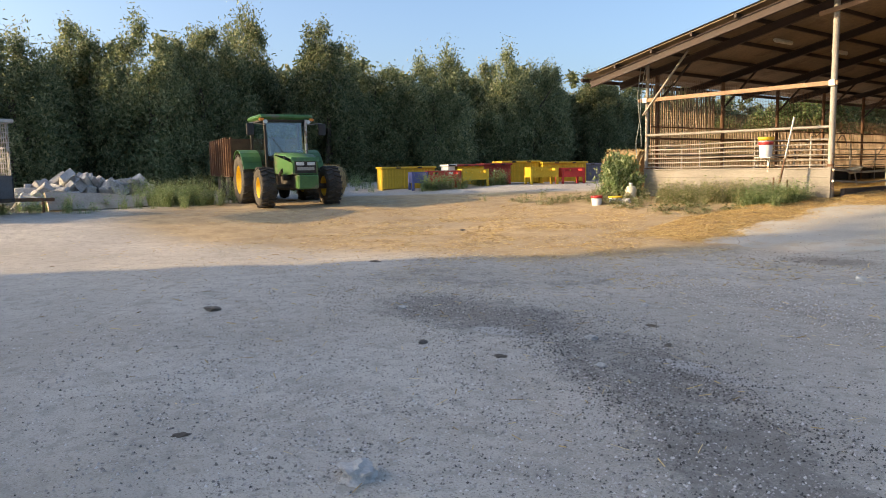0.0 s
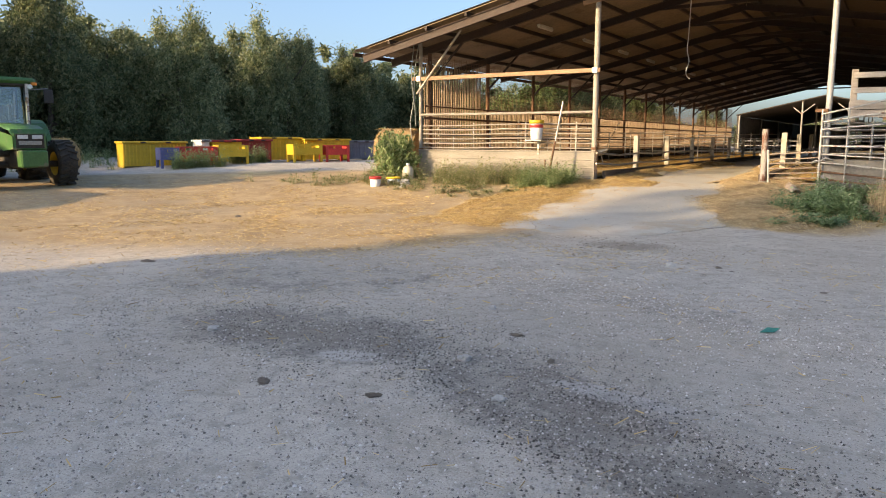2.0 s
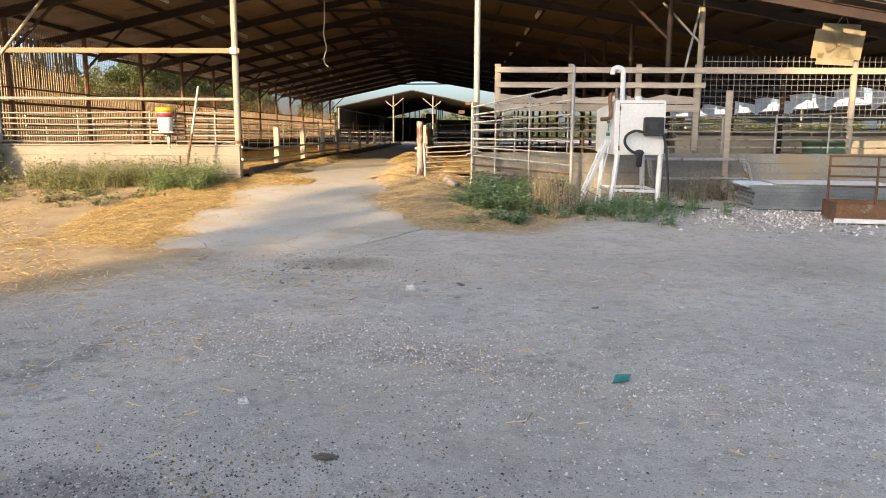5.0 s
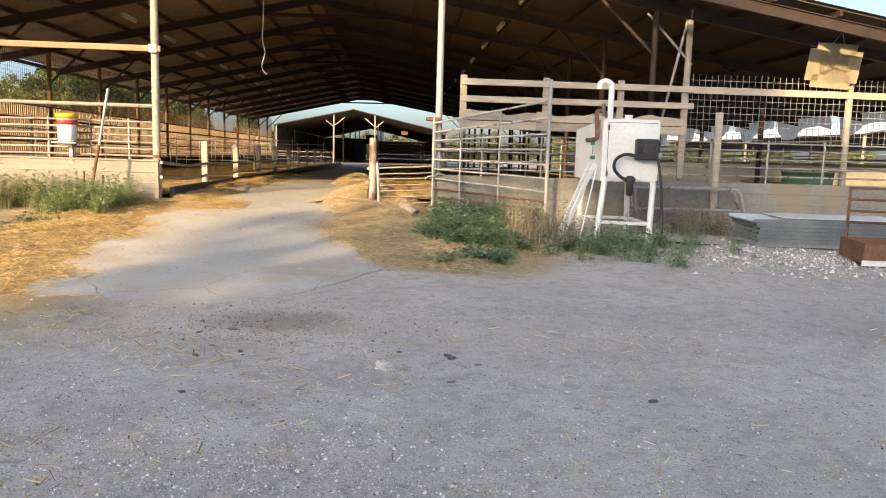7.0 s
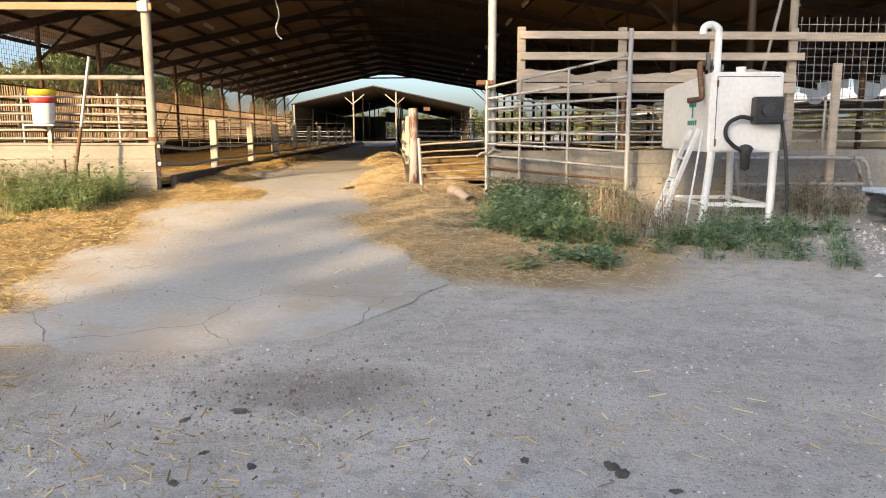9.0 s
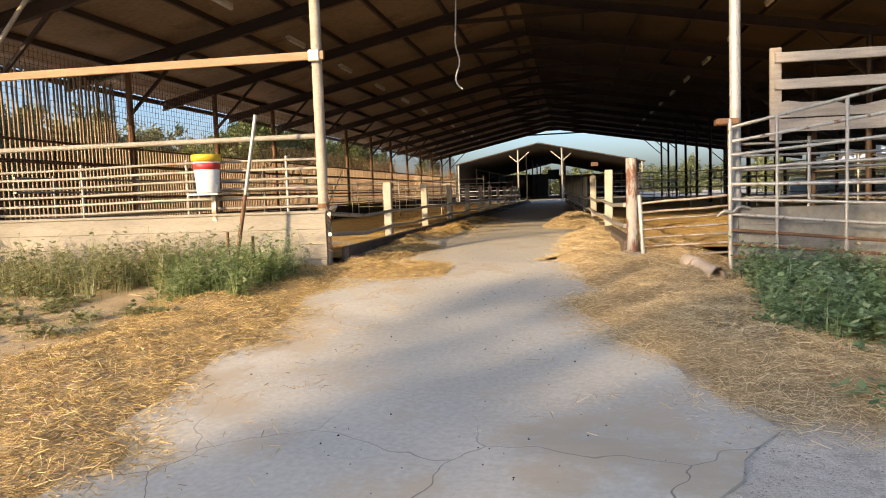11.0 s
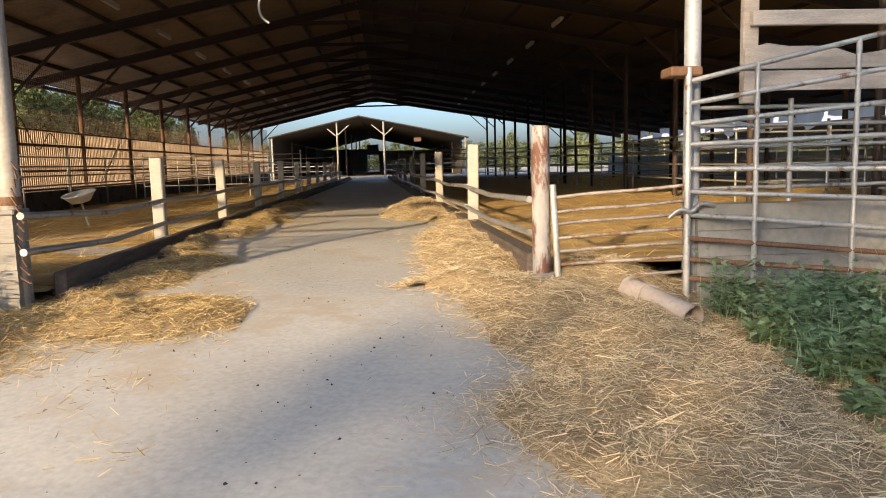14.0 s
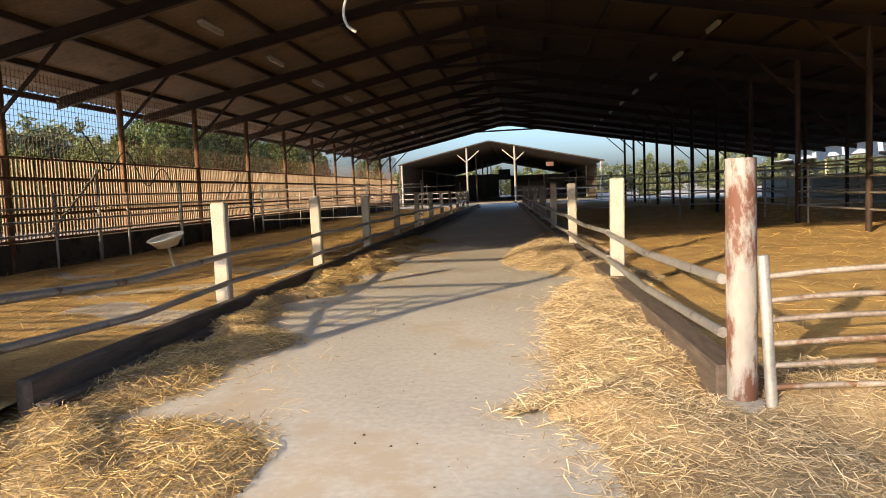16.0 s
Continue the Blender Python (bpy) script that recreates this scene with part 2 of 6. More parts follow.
def soil_material():
    mat = bpy.data.materials.new("yard_soil")
    mat.use_nodes = True
    nt = mat.node_tree
    nd, ln = nt.nodes, nt.links
    bsdf = nd["Principled BSDF"]
    pos = nd.new("ShaderNodeTexCoord").outputs["Object"]

    def noise_tex(scale, detail=6, rough=0.6):
        n = nd.new("ShaderNodeTexNoise")
        n.inputs["Scale"].default_value, n.inputs["Detail"].default_value, n.inputs["Roughness"].default_value = scale, detail, rough
        ln.new(pos, n.inputs[0])
        return n.outputs[0]

    def math_node(op, a, b):
        n = nd.new("ShaderNodeMath")
        n.operation = op
        for k, v in enumerate((a, b)):
            if isinstance(v, (int, float)):
                n.inputs[k].default_value = v
            else:
                ln.new(v, n.inputs[k])
        return n.outputs[0]

    def span(v, lo, hi):
        n = nd.new("ShaderNodeMapRange")
        n.interpolation_type = "SMOOTHSTEP"
        n.inputs["From Min"].default_value, n.inputs["From Max"].default_value = lo, hi
        ln.new(v, n.inputs[0])
        return n.outputs[0]

    def blend(f, a, b):
        n = nd.new("ShaderNodeMix")
        n.data_type = "RGBA"
        ln.new(f, n.inputs[0])
        for k, v in ((6, a), (7, b)):
            if isinstance(v, tuple):
                n.inputs[k].default_value = (*v, 1)
            else:
                ln.new(v, n.inputs[k])
        return n.outputs[2]

    def patch(x, y, rx, ry, turn):
        """1 in the middle of an oval, 0 outside it."""
        mp = nd.new("ShaderNodeMapping")
        mp.vector_type = "TEXTURE"
        mp.inputs["Location"].default_value, mp.inputs["Rotation"].default_value, mp.inputs["Scale"].default_value = (x, y, 0), (0, 0, radians(turn)), (rx, ry, 50)
        ln.new(pos, mp.inputs[0])
        n = nd.new("ShaderNodeVectorMath")
        n.operation = "LENGTH"
        ln.new(mp.outputs[0], n.inputs[0])
        return span(n.outputs["Value"], 1.0, 0.25)

    speck = noise_tex(85, 3)
    broad, mid, fine, grit = noise_tex(0.35), noise_tex(2.2, 8, 0.7), noise_tex(18, 6, 0.7), noise_tex(70, 3)
    stone = blend(span(mid, 0.35, 0.68), (0.47, 0.42, 0.345), (0.64, 0.585, 0.495))
    stone = blend(math_node("MULTIPLY", span(fine, 0.48, 0.72), 0.6), stone, (0.64, 0.58, 0.51))
    stone = blend(math_node("MULTIPLY", span(speck, 0.54, 0.64), 0.45), stone, (0.24, 0.215, 0.18))
    stone = blend(math_node("MULTIPLY", span(speck, 0.43, 0.37), 0.35), stone, (0.74, 0.69, 0.61))
    stone = blend(span(math_node("ADD", math_node("MULTIPLY", fine, 0.5), math_node("MULTIPLY", grit, 0.5)), 0.44, 0.36), stone, (0.2, 0.175, 0.15))
    mottle = noise_tex(9, 5, 0.65)
    stone = blend(math_node("MULTIPLY", span(mottle, 0.52, 0.62), 0.42), stone, (0.27, 0.24, 0.195))
    straw = blend(span(mid, 0.35, 0.65), (0.36, 0.255, 0.14), (0.54, 0.405, 0.23))
    straw = blend(span(grit, 0.5, 0.75), straw, (0.62, 0.5, 0.31))
    straw = blend(math_node("MULTIPLY", span(speck, 0.55, 0.65), 0.6), straw, (0.22, 0.165, 0.1))
    area = math_node("MAXIMUM", patch(-9, -5.5, 12, 8.5, 20), math_node("MAXIMUM", patch(-3, -4.5, 3.2, 7, 0), patch(2.6, -2.6, 1.9, 3.4, 15)))
    strawy = span(math_node("MULTIPLY", area, math_node("ADD", mid, 0.35)), 0.03, 0.32)
    colour = blend(strawy, stone, straw)
    track = math_node("MAXIMUM", patch(0.3, -12.85, 2.5, 1.15, 2), math_node("MAXIMUM", patch(2.5, -13.25, 2.0, 0.95, -26), patch(3.7, -14.2, 2.0, 0.8, -38)))
    grits = math_node("MAXIMUM", track, math_node("MULTIPLY", math_node("MAXIMUM", patch(-1.2, -11.2, 3.4, 1.9, 40), patch(2.0, -10.4, 2.6, 0.7, -20)), 0.7))
    dark = span(math_node("ADD", math_node("MULTIPLY", grits, 1.1), math_node("ADD", math_node("MULTIPLY", math_node("ADD", mid, -0.55), 2.4), math_node("MULTIPLY", math_node("ADD", fine, -0.5), 1.6))), 0.35, 1.15)
    colour = blend(math_node("MULTIPLY", dark, 0.66), colour, (0.115, 0.105, 0.095))
    lime = math_node("MAXIMUM", patch(2.85, -13.0, 0.8, 0.17, -10), math_node("MAXIMUM", patch(1.05, -13.2, 0.4, 0.2, 10), patch(2.6, -12.9, 0.35, 0.1, 5)))
    colour = blend(math_node("MULTIPLY", span(math_node("MULTIPLY", lime, math_node("ADD", mid, 0.2)), 0.2, 0.65), 0.55), colour, (0.62, 0.59, 0.55))
    earth = patch(1.1, -7.15, 1.2, 0.6, -8)
    colour = blend(math_node("MULTIPLY", span(math_node("ADD", math_node("MULTIPLY", earth, 0.9), math_node("MULTIPLY", math_node("ADD", mid, -0.55), 2.2)), 0.25, 1.0), 0.6), colour, (0.2, 0.16, 0.12))
    colour = blend(math_node("MULTIPLY", span(math_node("ADD", math_node("MULTIPLY", broad, 0.6), math_node("MULTIPLY", mid, 0.4)), 0.48, 0.62), 0.4), colour, (0.27, 0.235, 0.185))
    ln.new(colour, bsdf.inputs["Base Color"])
    bsdf.inputs["Roughness"].default_value = 0.95
    bsdf.inputs["Specular IOR Level"].default_value = 0.2
    bp = nd.new("ShaderNodeBump")
    bp.inputs["Strength"].default_value, bp.inputs["Distance"].default_value = 0.8, 0.02
    ln.new(math_node("ADD", math_node("MULTIPLY", fine, 0.7), math_node("ADD", math_node("MULTIPLY", grit, 0.3), mid)), bp.inputs["Height"])
    ln.new(bp.outputs[0], bsdf.inputs["Normal"])
    return mat


SOIL = soil_material()


def lines(inner0, inner1, step, far):
    a = np.arange(inner0, inner1 + step / 2, step)
    g = np.array([1, 3, 7, 15, 30, 60, 120, 260, 600, 1400])
    g = g[g < far]
    return np.concatenate([inner0 - g[::-1], a, inner1 + g])


gx, gy = lines(-24, 14, 0.25, 2000), lines(-20, 12, 0.25, 2000)
X, Y = np.meshgrid(gx, gy, indexing="ij")
V = np.stack([X, Y, ground_z(X, Y)], -1).reshape(-1, 3)
nx, ny = len(gx), len(gy)
I = (np.arange(nx - 1)[:, None] * ny + np.arange(ny - 1)[None]).ravel()
ground = new("ground", raw_mesh("ground", V, np.stack([I, I + ny, I + ny + 1, I + 1], 1), SOIL))
ground.data.polygons.foreach_set("use_smooth", [True] * len(ground.data.polygons))
tagged(ground, "grey stony farmyard ground strewn with straw and dust", "ground", kind="structure")


# concrete lane from the yard into the barn
def lane_material():
    mat = surface("lane_concrete", (0.4, 0.375, 0.32), (0.58, 0.55, 0.475), 0.7, 0.85, fine=30, bump=0.2, depth=0.004, worn=(0.47, 0.4, 0.3), amount=0.5, worn_scale=0.8, vary=0)
    nd, ln = mat.node_tree.nodes, mat.node_tree.links
    bsdf = nd["Principled BSDF"]
    src = bsdf.inputs["Base Color"].links[0].from_socket
    pos = nd.new("ShaderNodeTexCoord").outputs["Object"]
    wob = nd.new("ShaderNodeTexNoise")
    wob.inputs["Scale"].default_value = 3
    ln.new(pos, wob.inputs[0])
    shift = nd.new("ShaderNodeVectorMath")
    shift.operation = "MULTIPLY_ADD"
    shift.inputs[1].default_value = (0.25, 0.25, 0)
    ln.new(wob.outputs["Color"], shift.inputs[0]), ln.new(pos, shift.inputs[2])
    vor = nd.new("ShaderNodeTexVoronoi")
    vor.feature = "DISTANCE_TO_EDGE"
    vor.inputs["Scale"].default_value = 0.95
    ln.new(shift.outputs[0], vor.inputs[0])
    sep = nd.new("ShaderNodeSeparateXYZ")
    ln.new(pos, sep.inputs[0])
    near = nd.new("ShaderNodeMapRange")
    near.inputs["From Min"].default_value, near.inputs["From Max"].default_value = -4.6, -5.6
    ln.new(sep.outputs[1], near.inputs[0])
    line = nd.new("ShaderNodeMapRange")
    line.inputs["From Min"].default_value, line.inputs["From Max"].default_value = 0.005, 0.001
    ln.new(vor.outputs["Distance"], line.inputs[0])
    mul = nd.new("ShaderNodeMath")
    mul.operation = "MULTIPLY"
    ln.new(near.outputs[0], mul.inputs[0]), ln.new(line.outputs[0], mul.inputs[1])
    mix = nd.new("ShaderNodeMix")
    mix.data_type = "RGBA"
    ln.new(mul.outputs[0], mix.inputs[0]), ln.new(src, mix.inputs[6])
    mix.inputs[7].default_value = (0.2, 0.17, 0.145, 1)
    rim = nd.new("ShaderNodeMapRange")
    rim.inputs["From Min"].default_value, rim.inputs["From Max"].default_value = -5.3, -7.2
    ln.new(sep.outputs[1], rim.inputs[0])
    dirt = nd.new("ShaderNodeTexNoise")
    dirt.inputs["Scale"].default_value, dirt.inputs["Detail"].default_value = 2.4, 7
    ln.new(pos, dirt.inputs[0])
    total = nd.new("ShaderNodeMath")
    ln.new(rim.outputs[0], total.inputs[0]), ln.new(dirt.outputs[0], total.inputs[1])
    edge = nd.new("ShaderNodeMapRange")
    edge.interpolation_type = "SMOOTHSTEP"
    edge.inputs["From Min"].default_value, edge.inputs["From Max"].default_value = 0.85, 1.25
    ln.new(total.outputs[0], edge.inputs[0])
    dusty = nd.new("ShaderNodeMix")
    dusty.data_type = "RGBA"
    ln.new(edge.outputs[0], dusty.inputs[0]), ln.new(mix.outputs[2], dusty.inputs[6])
    dusty.inputs[7].default_value = (0.43, 0.375, 0.305, 1)
    ln.new(dusty.outputs[2], bsdf.inputs["Base Color"])
    return mat


LANE = lane_material()
LANE_Y = [-6.8, -6.62, -6.2, -5.6, -4.95, -4.2, -2.7, -0.5, 2, 6, 62]
LANE_L = [-0.5, -1.1, -1.4, -1.5, -1.62, -1.65, -1.65, -1.75, -1.78, -1.78, -1.78]
LANE_R = [0.0, 0.5, 1.15, 1.55, 1.92, 1.6, 1.12, 1.0, 1.25, 1.45, 0.6]
ys = np.concatenate([np.arange(-6.8, 6, 0.12), np.arange(6, 62.1, 2)])
wob_l = np.array([noise.noise((0.3, y * 2.1, 5)) * 0.12 + noise.noise((7, y * 6, 5)) * 0.05 for y in ys]) * (ys < 3)
wob_r = np.array([noise.noise((9.3, y * 2.1, 5)) * 0.15 + noise.noise((3, y * 6, 5)) * 0.05 for y in ys]) * (ys < 3)
ll, rr = np.interp(ys, LANE_Y, LANE_L) + wob_l, np.interp(ys, LANE_Y, LANE_R) + wob_r
U = np.linspace(0, 1, 17)
LX = ll[:, None] * (1 - U) + rr[:, None] * U
ragged = np.array([[0.3 * noise.noise((x * 1.9, 3, 8)) + 0.13 * noise.noise((x * 6.5, 1, 8)) for x in row] for row in LX])
LY = np.repeat(ys[:, None], 17, 1) + ragged * np.clip((-5.7 - ys) / 0.8, 0, 1)[:, None]
LZ = ground_z(LX, LY) - 0.014 + 0.028 * np.clip((ys + 6.8) / 0.7, 0, 1)[:, None]
V = np.concatenate([np.stack([LX, LY, LZ], -1).reshape(-1, 3), np.stack([LX[:, [0, 16]], LY[:, [0, 16]], LZ[:, [0, 16]] - 0.08], -1).reshape(-1, 3)])
n = len(ys)
I = (np.arange(n - 1)[:, None] * 17 + np.arange(16)[None]).ravel()
Q = [np.stack([I, I + 1, I + 18, I + 17], 1)]
b, j = n * 17, np.arange(n - 1)
Q.append(np.stack([j * 17, j * 17 + 17, b + j * 2 + 2, b + j * 2], 1))
Q.append(np.stack([j * 17 + 16, b + j * 2 + 1, b + j * 2 + 3, j * 17 + 33], 1))
lane = new("pavement", raw_mesh("pavement", V, np.concatenate(Q), LANE))
tagged(lane, "worn concrete lane with cracks and a crumbling edge", "lane", kind="structure")

# ---- barn ----
ROW_L, ROW_R, RIDGE_X, RIDGE_Z = -7.07, 6.75, -0.16, 5.0
EAVE_L, EAVE_R, SLOPE_L, SLOPE_R = -8.6, 15.5, 0.222, 0.168
FRONT, BACK = -1.0, 43.5
BAYS = [0.45 + 3.36 * i for i in range(13)]


def roof_z(x):
    return RIDGE_Z - (SLOPE_L * (RIDGE_X - x) if x < RIDGE_X else SLOPE_R * (x - RIDGE_X))


barn = thing("barn", "long open-sided livestock barn with brown steel frame and low gable roof", "barn", kind="structure")
ribs = np.arange(FRONT, BACK, 0.05)
for side, xe in (("l", EAVE_L), ("r", EAVE_R)):
    wave = 0.018 * np.sin(ribs * 2 * np.pi / 0.2)
    V = np.concatenate([np.stack([np.full_like(ribs, x), ribs, roof_z(x) + 0.05 + wave], 1) for x in (RIDGE_X, xe)])
    n = len(ribs)
    i = np.arange(n - 1)
    part("roof_sheet", raw_mesh("roof_sheet", V, np.stack([i, i + 1, n + i + 1, n + i], 1), ROOF_TOP), None, barn, "corrugated roof sheeting")
    s = Shape()
    xs = xe + (0.5 if side == "l" else -0.3)
    s.add([(RIDGE_X, FRONT + 0.05, RIDGE_Z), (RIDGE_X, BACK, RIDGE_Z), (xs, BACK, roof_z(xs)), (xs, FRONT + 0.05, roof_z(xs)),
           (RIDGE_X, FRONT + 0.05, RIDGE_Z + 0.02), (RIDGE_X, BACK, RIDGE_Z + 0.02), (xs, BACK, roof_z(xs) + 0.02), (xs, FRONT + 0.05, roof_z(xs) + 0.02)],
          [(0, 1, 2, 3), (7, 6, 5, 4), (0, 3, 7, 4), (1, 5, 6, 2), (2, 6, 7, 3)])
    # Bounced light on the left slope and shade on the right sit in the colour.
    part("roof_lining", s, ROOF_LINING if side == "r" else LIT_LINING, barn, "roof lining boards toned dark for the shaded slope" if side == "r" else "tan roof lining boards toned lighter for bounced light")
    k = 0
    x = RIDGE_X + (0.35 if side == "r" else -0.35)
    while EAVE_L < x < EAVE_R:
        s = Shape().box(x - 0.03, x + 0.03, FRONT, BACK, roof_z(x) - 0.1, roof_z(x) - 0.002)
        part("purlin", s, FRAME_STEEL, barn)
        x += 1.15 if side == "r" else -1.15
for y in [FRONT + 0.15] + BAYS:
    for xe in (EAVE_L + 0.25, EAVE_R - 0.25):
        s = Shape()
        for dz, w, h in ((-0.12, 0.1, 0.015), (-0.215, 0.012, 0.18), (-0.31, 0.1, 0.015)):
            s.beam((RIDGE_X, y, RIDGE_Z + dz), (xe, y, roof_z(xe) + dz), w, h)
        part("rafter", s, FRAME_STEEL, barn)
for y in BAYS:
    s = Shape().beam((RIDGE_X - 1.6, y, roof_z(RIDGE_X - 1.6) - 0.28), (RIDGE_X + 1.9, y, roof_z(RIDGE_X + 1.9) - 0.28), 0.07, 0.09)
    part("collar_tie", s, FRAME_STEEL, barn)
    for xr, d in ((ROW_L, 1), (ROW_R, -1), (10.6, -1)):
        if xr == 10.6 and y < 1:
            continue
        part("post", Shape().tube((xr, y, gz(xr, y) - 0.1), (xr, y, roof_z(xr) - 0.3), 0.06, n=8), FRAME_STEEL if xr > 0 else RUST, barn)
        xb = xr + d * 1.05
        part("brace", Shape().beam((xr, y, roof_z(xr) - 1.1), (xb, y, roof_z(xb) - 0.3), 0.05, 0.05), FRAME_STEEL, barn)

# unseen tall trees added behind the walker to shade the yard
AWAY = Vector((SUN_TO.y, -SUN_TO.x, 0))
TREE_LINE = -SUN_TO * 52


def tree_edge(h):
    """How far the crowns reach to the side at a height."""
    return float(np.interp(h, [0, 11.3, 12.4, 13.2, 14.2, 14.8, 15.3, 16.5, 18.4], [2.85, 2.85, 2.6, 2.0, 0.8, 1.1, 2.1, 2.5, 3.2]))


s = Shape()
pts = [TREE_LINE + AWAY * (2.9 + 0.3 * noise.noise((h * 1.3, 2, 0))) + Vector((0, 0, h)) for h in np.linspace(-0.8, 11.2, 26)]
# Top heights set so the pen wall is shaded and the fan stays sunlit.
pts += [TREE_LINE + AWAY * (2.9 + 1.0 * k) + Vector((0, 0, (11.4 if k < 2 else 13.6 if k < 3 else 18.4 if k < 5 else 17.4) + 0.3 * noise.noise((k * 0.9, 7, 0)))) for k in range(1, 63)]
pts += [TREE_LINE + AWAY * 66 + Vector((0, 0, -0.8))]
s.plate(pts, 1.5, -SUN_TO)
leafy = Shape()
# Leaves packed or thinned to steer sun onto straw and off the timber rails.
for k in range(6800):
    h = random.uniform(10.8, 18.6) if k < 5200 else random.uniform(16.5, 18.8)
    a = random.uniform(0.3, 9) if k < 1300 else random.uniform(6, 66) if k < 5200 else random.uniform(2.6, 7.5)
    top = float(np.interp(a, [0.3, 3.0, 4, 6.6, 7.4, 8, 9], [18.6, 18.6, 18.8, 18.8, 18.4, 17.7, 17.7])) + 0.5 * noise.noise((a * 1.1, 3, 0))
    if a < tree_edge(h) or h > top or (1.9 < a < 4.8 and 13.9 < h < 17.0 and random.random() < 0.72):
        continue
    u = random.uniform(0, math.pi)
    p = TREE_LINE + AWAY * a + SUN_TO * random.uniform(-1.5, 1.5) + Vector((0, 0, h))
    e1 = (AWAY * math.cos(u) + Vector((0, 0, math.sin(u)))) * 0.21
    e2 = (AWAY * -math.sin(u) + Vector((0, 0, math.cos(u)))) * 0.21
    leafy.add([p - e1 - e2, p + e1 - e2 * 0.6, p + e1 + e2, p - e1 * 0.5 + e2], [(0, 1, 2, 3)])
tall_row = thing("tree_row", "dense tall dark tree row, unseen, added to shade the yard", "trees", kind="structure")
HEDGE = surface("dense_foliage", (0.03, 0.05, 0.015), (0.09, 0.12, 0.04), 1.5, 0.9, fine=6, bump=0.8, depth=0.2)
part("foliage", s, HEDGE, tall_row)
part("crowns", leafy, HEDGE, tall_row)

# ---- barn front, open left pen ----
s = Shape()
for k in range(6):
    d = 0.004 * ((k * 7) % 3)
    s.box(-7.07, -2.07, -0.1 - d, 0.1, -0.6 + 0.19 * k, -0.6 + 0.19 * (k + 1) - 0.004)
s.box(-7.09, -2.05, -0.125, 0.11, 0.54, 0.575, 0.008)
solo("wall_front_left", s, CONCRETE, "low board-marked concrete wall in evening sun", "wall", "structure")
s = Shape()
for k in range(6):
    d = 0.005 * ((k * 5) % 3)
    s.box(2.8, 15.5, 0.14 - d, 0.34, -0.75 + 0.2 * k, -0.75 + 0.2 * (k + 1) - 0.004)
solo("wall_front_right", s, PATCHED, "low grey concrete pen wall with tan patches", "wall", "structure")


def front_post(x, y, z0, z1, r, material, label):
    p = thing("barn_post", label, "post", pose(x, y, z0))
    part("shaft", Shape().tube((0, 0, -0.15), (0, 0, z1 - z0), r, n=14), material, p)
    part("collar", Shape().tube((0, 0, 0.72 - 0.02), (0, 0, 0.76), r + 0.008, n=14), RUST, p)
    return p


front_post(-2.12, 0.0, -0.1, roof_z(-2.12) - 0.3, 0.065, PAINTED_POST, "weathered pale steel post with flaking paint at the barn entrance")
front_post(-7.07, 0.0, -0.15, roof_z(-7.07) - 0.05, 0.05, PAINTED_POST, "weathered pale corner post of the barn")
front_post(2.79, 0.25, -0.36, roof_z(2.79) - 0.3, 0.062, GREY_POST, "grey steel post carrying the pipe gate")
front_post(7.42, 0.5, -0.4, roof_z(7.42) - 0.1, 0.06, PAINTED_POST, "grey steel post with bolted brackets")
front_post(10.62, 0.5, -0.4, roof_z(10.62) - 0.1, 0.06, PAINTED_POST, "pale steel post beside the ventilator fan")

bm_ = thing("timber_beam", "pale sawn timber beam bolted across the barn front", "beam", pose(0, 0, 0))
part("plank", Shape().box(-7.3, -2.0, -0.11, -0.06, 2.4, 2.5, 0.006), WOOD, bm_)
for x in (-7.07, -2.12):
    part("clamp", Shape().box(x - 0.07, x + 0.07, -0.13, -0.06, 2.38, 2.52, 0.01), PIPE, bm_)
t2 = thing("timber_beam", "pale timber beam under the gable edge", "beam")
part("plank", Shape().beam((-2.45, -0.1, 3.98), (-0.9, -0.1, 4.22), 0.05, 0.1, 0.006), WOOD, t2)

fence = thing("pipe_fence", "pale pipe fence with six rails on the low wall", "fence")
for z in (0.63, 0.75, 0.865, 0.98, 1.1, 1.215):
    sag = 0.012 * math.sin(z * 40)
    part("rail", Shape().path([(-7.05, 0.02, z + sag), (-5.6, 0.02, z - 0.01), (-4.2, 0.02, z + 0.012), (-2.15, 0.02, z)], 0.017), PAINTED_POST, fence)
part("top_rail", Shape().tube((-7.05, -0.02, 1.5), (-2.15, -0.02, 1.49), 0.034, n=12), PAINTED_POST, fence, "thick whitewashed top rail")
for x in (-5.45, -3.95, -2.6):
    part("upright", Shape().tube((x, 0.05, 0.57), (x, 0.05, 1.27), 0.02), PIPE, fence)
s = Shape()
for k in range(14):
    a = 0.9 - 0.06 * k
    s.tube((-2.06 + 0.02 * math.sin(k * 1.3), -0.08, a), (-2.04 + 0.03 * k / 14 + 0.02 * math.cos(k), -0.08, a - 0.06), 0.007, n=6)
solo("chain", s, RUST, "slack steel chain hanging from the entrance post", "chain")
dg = thing("diagonal_pole", "thin pale pole slanting up from the corner post", "pole")
part("pole", Shape().tube((-7.12, -0.12, 2.05), (-5.75, -0.12, 3.62), 0.03), PAINTED_POST, dg)
s = Shape().path([(-7.2, -0.1, 3.5), (-7.28, -0.14, 2.6), (-7.2, -0.16, 1.9), (-7.32, -0.14, 1.3), (-7.2, -0.2, 0.6)], 0.012, 6)
s.path([(-6.9, -0.1, 3.7), (-7.05, -0.14, 3.3), (-7.2, -0.12, 2.4), (-7.14, -0.14, 1.2)], 0.01, 6)
solo("cable", s, surface("cable_sheath", (0.2, 0.22, 0.2), (0.35, 0.36, 0.33), 5), "loose cables hanging down the corner post", "cable")

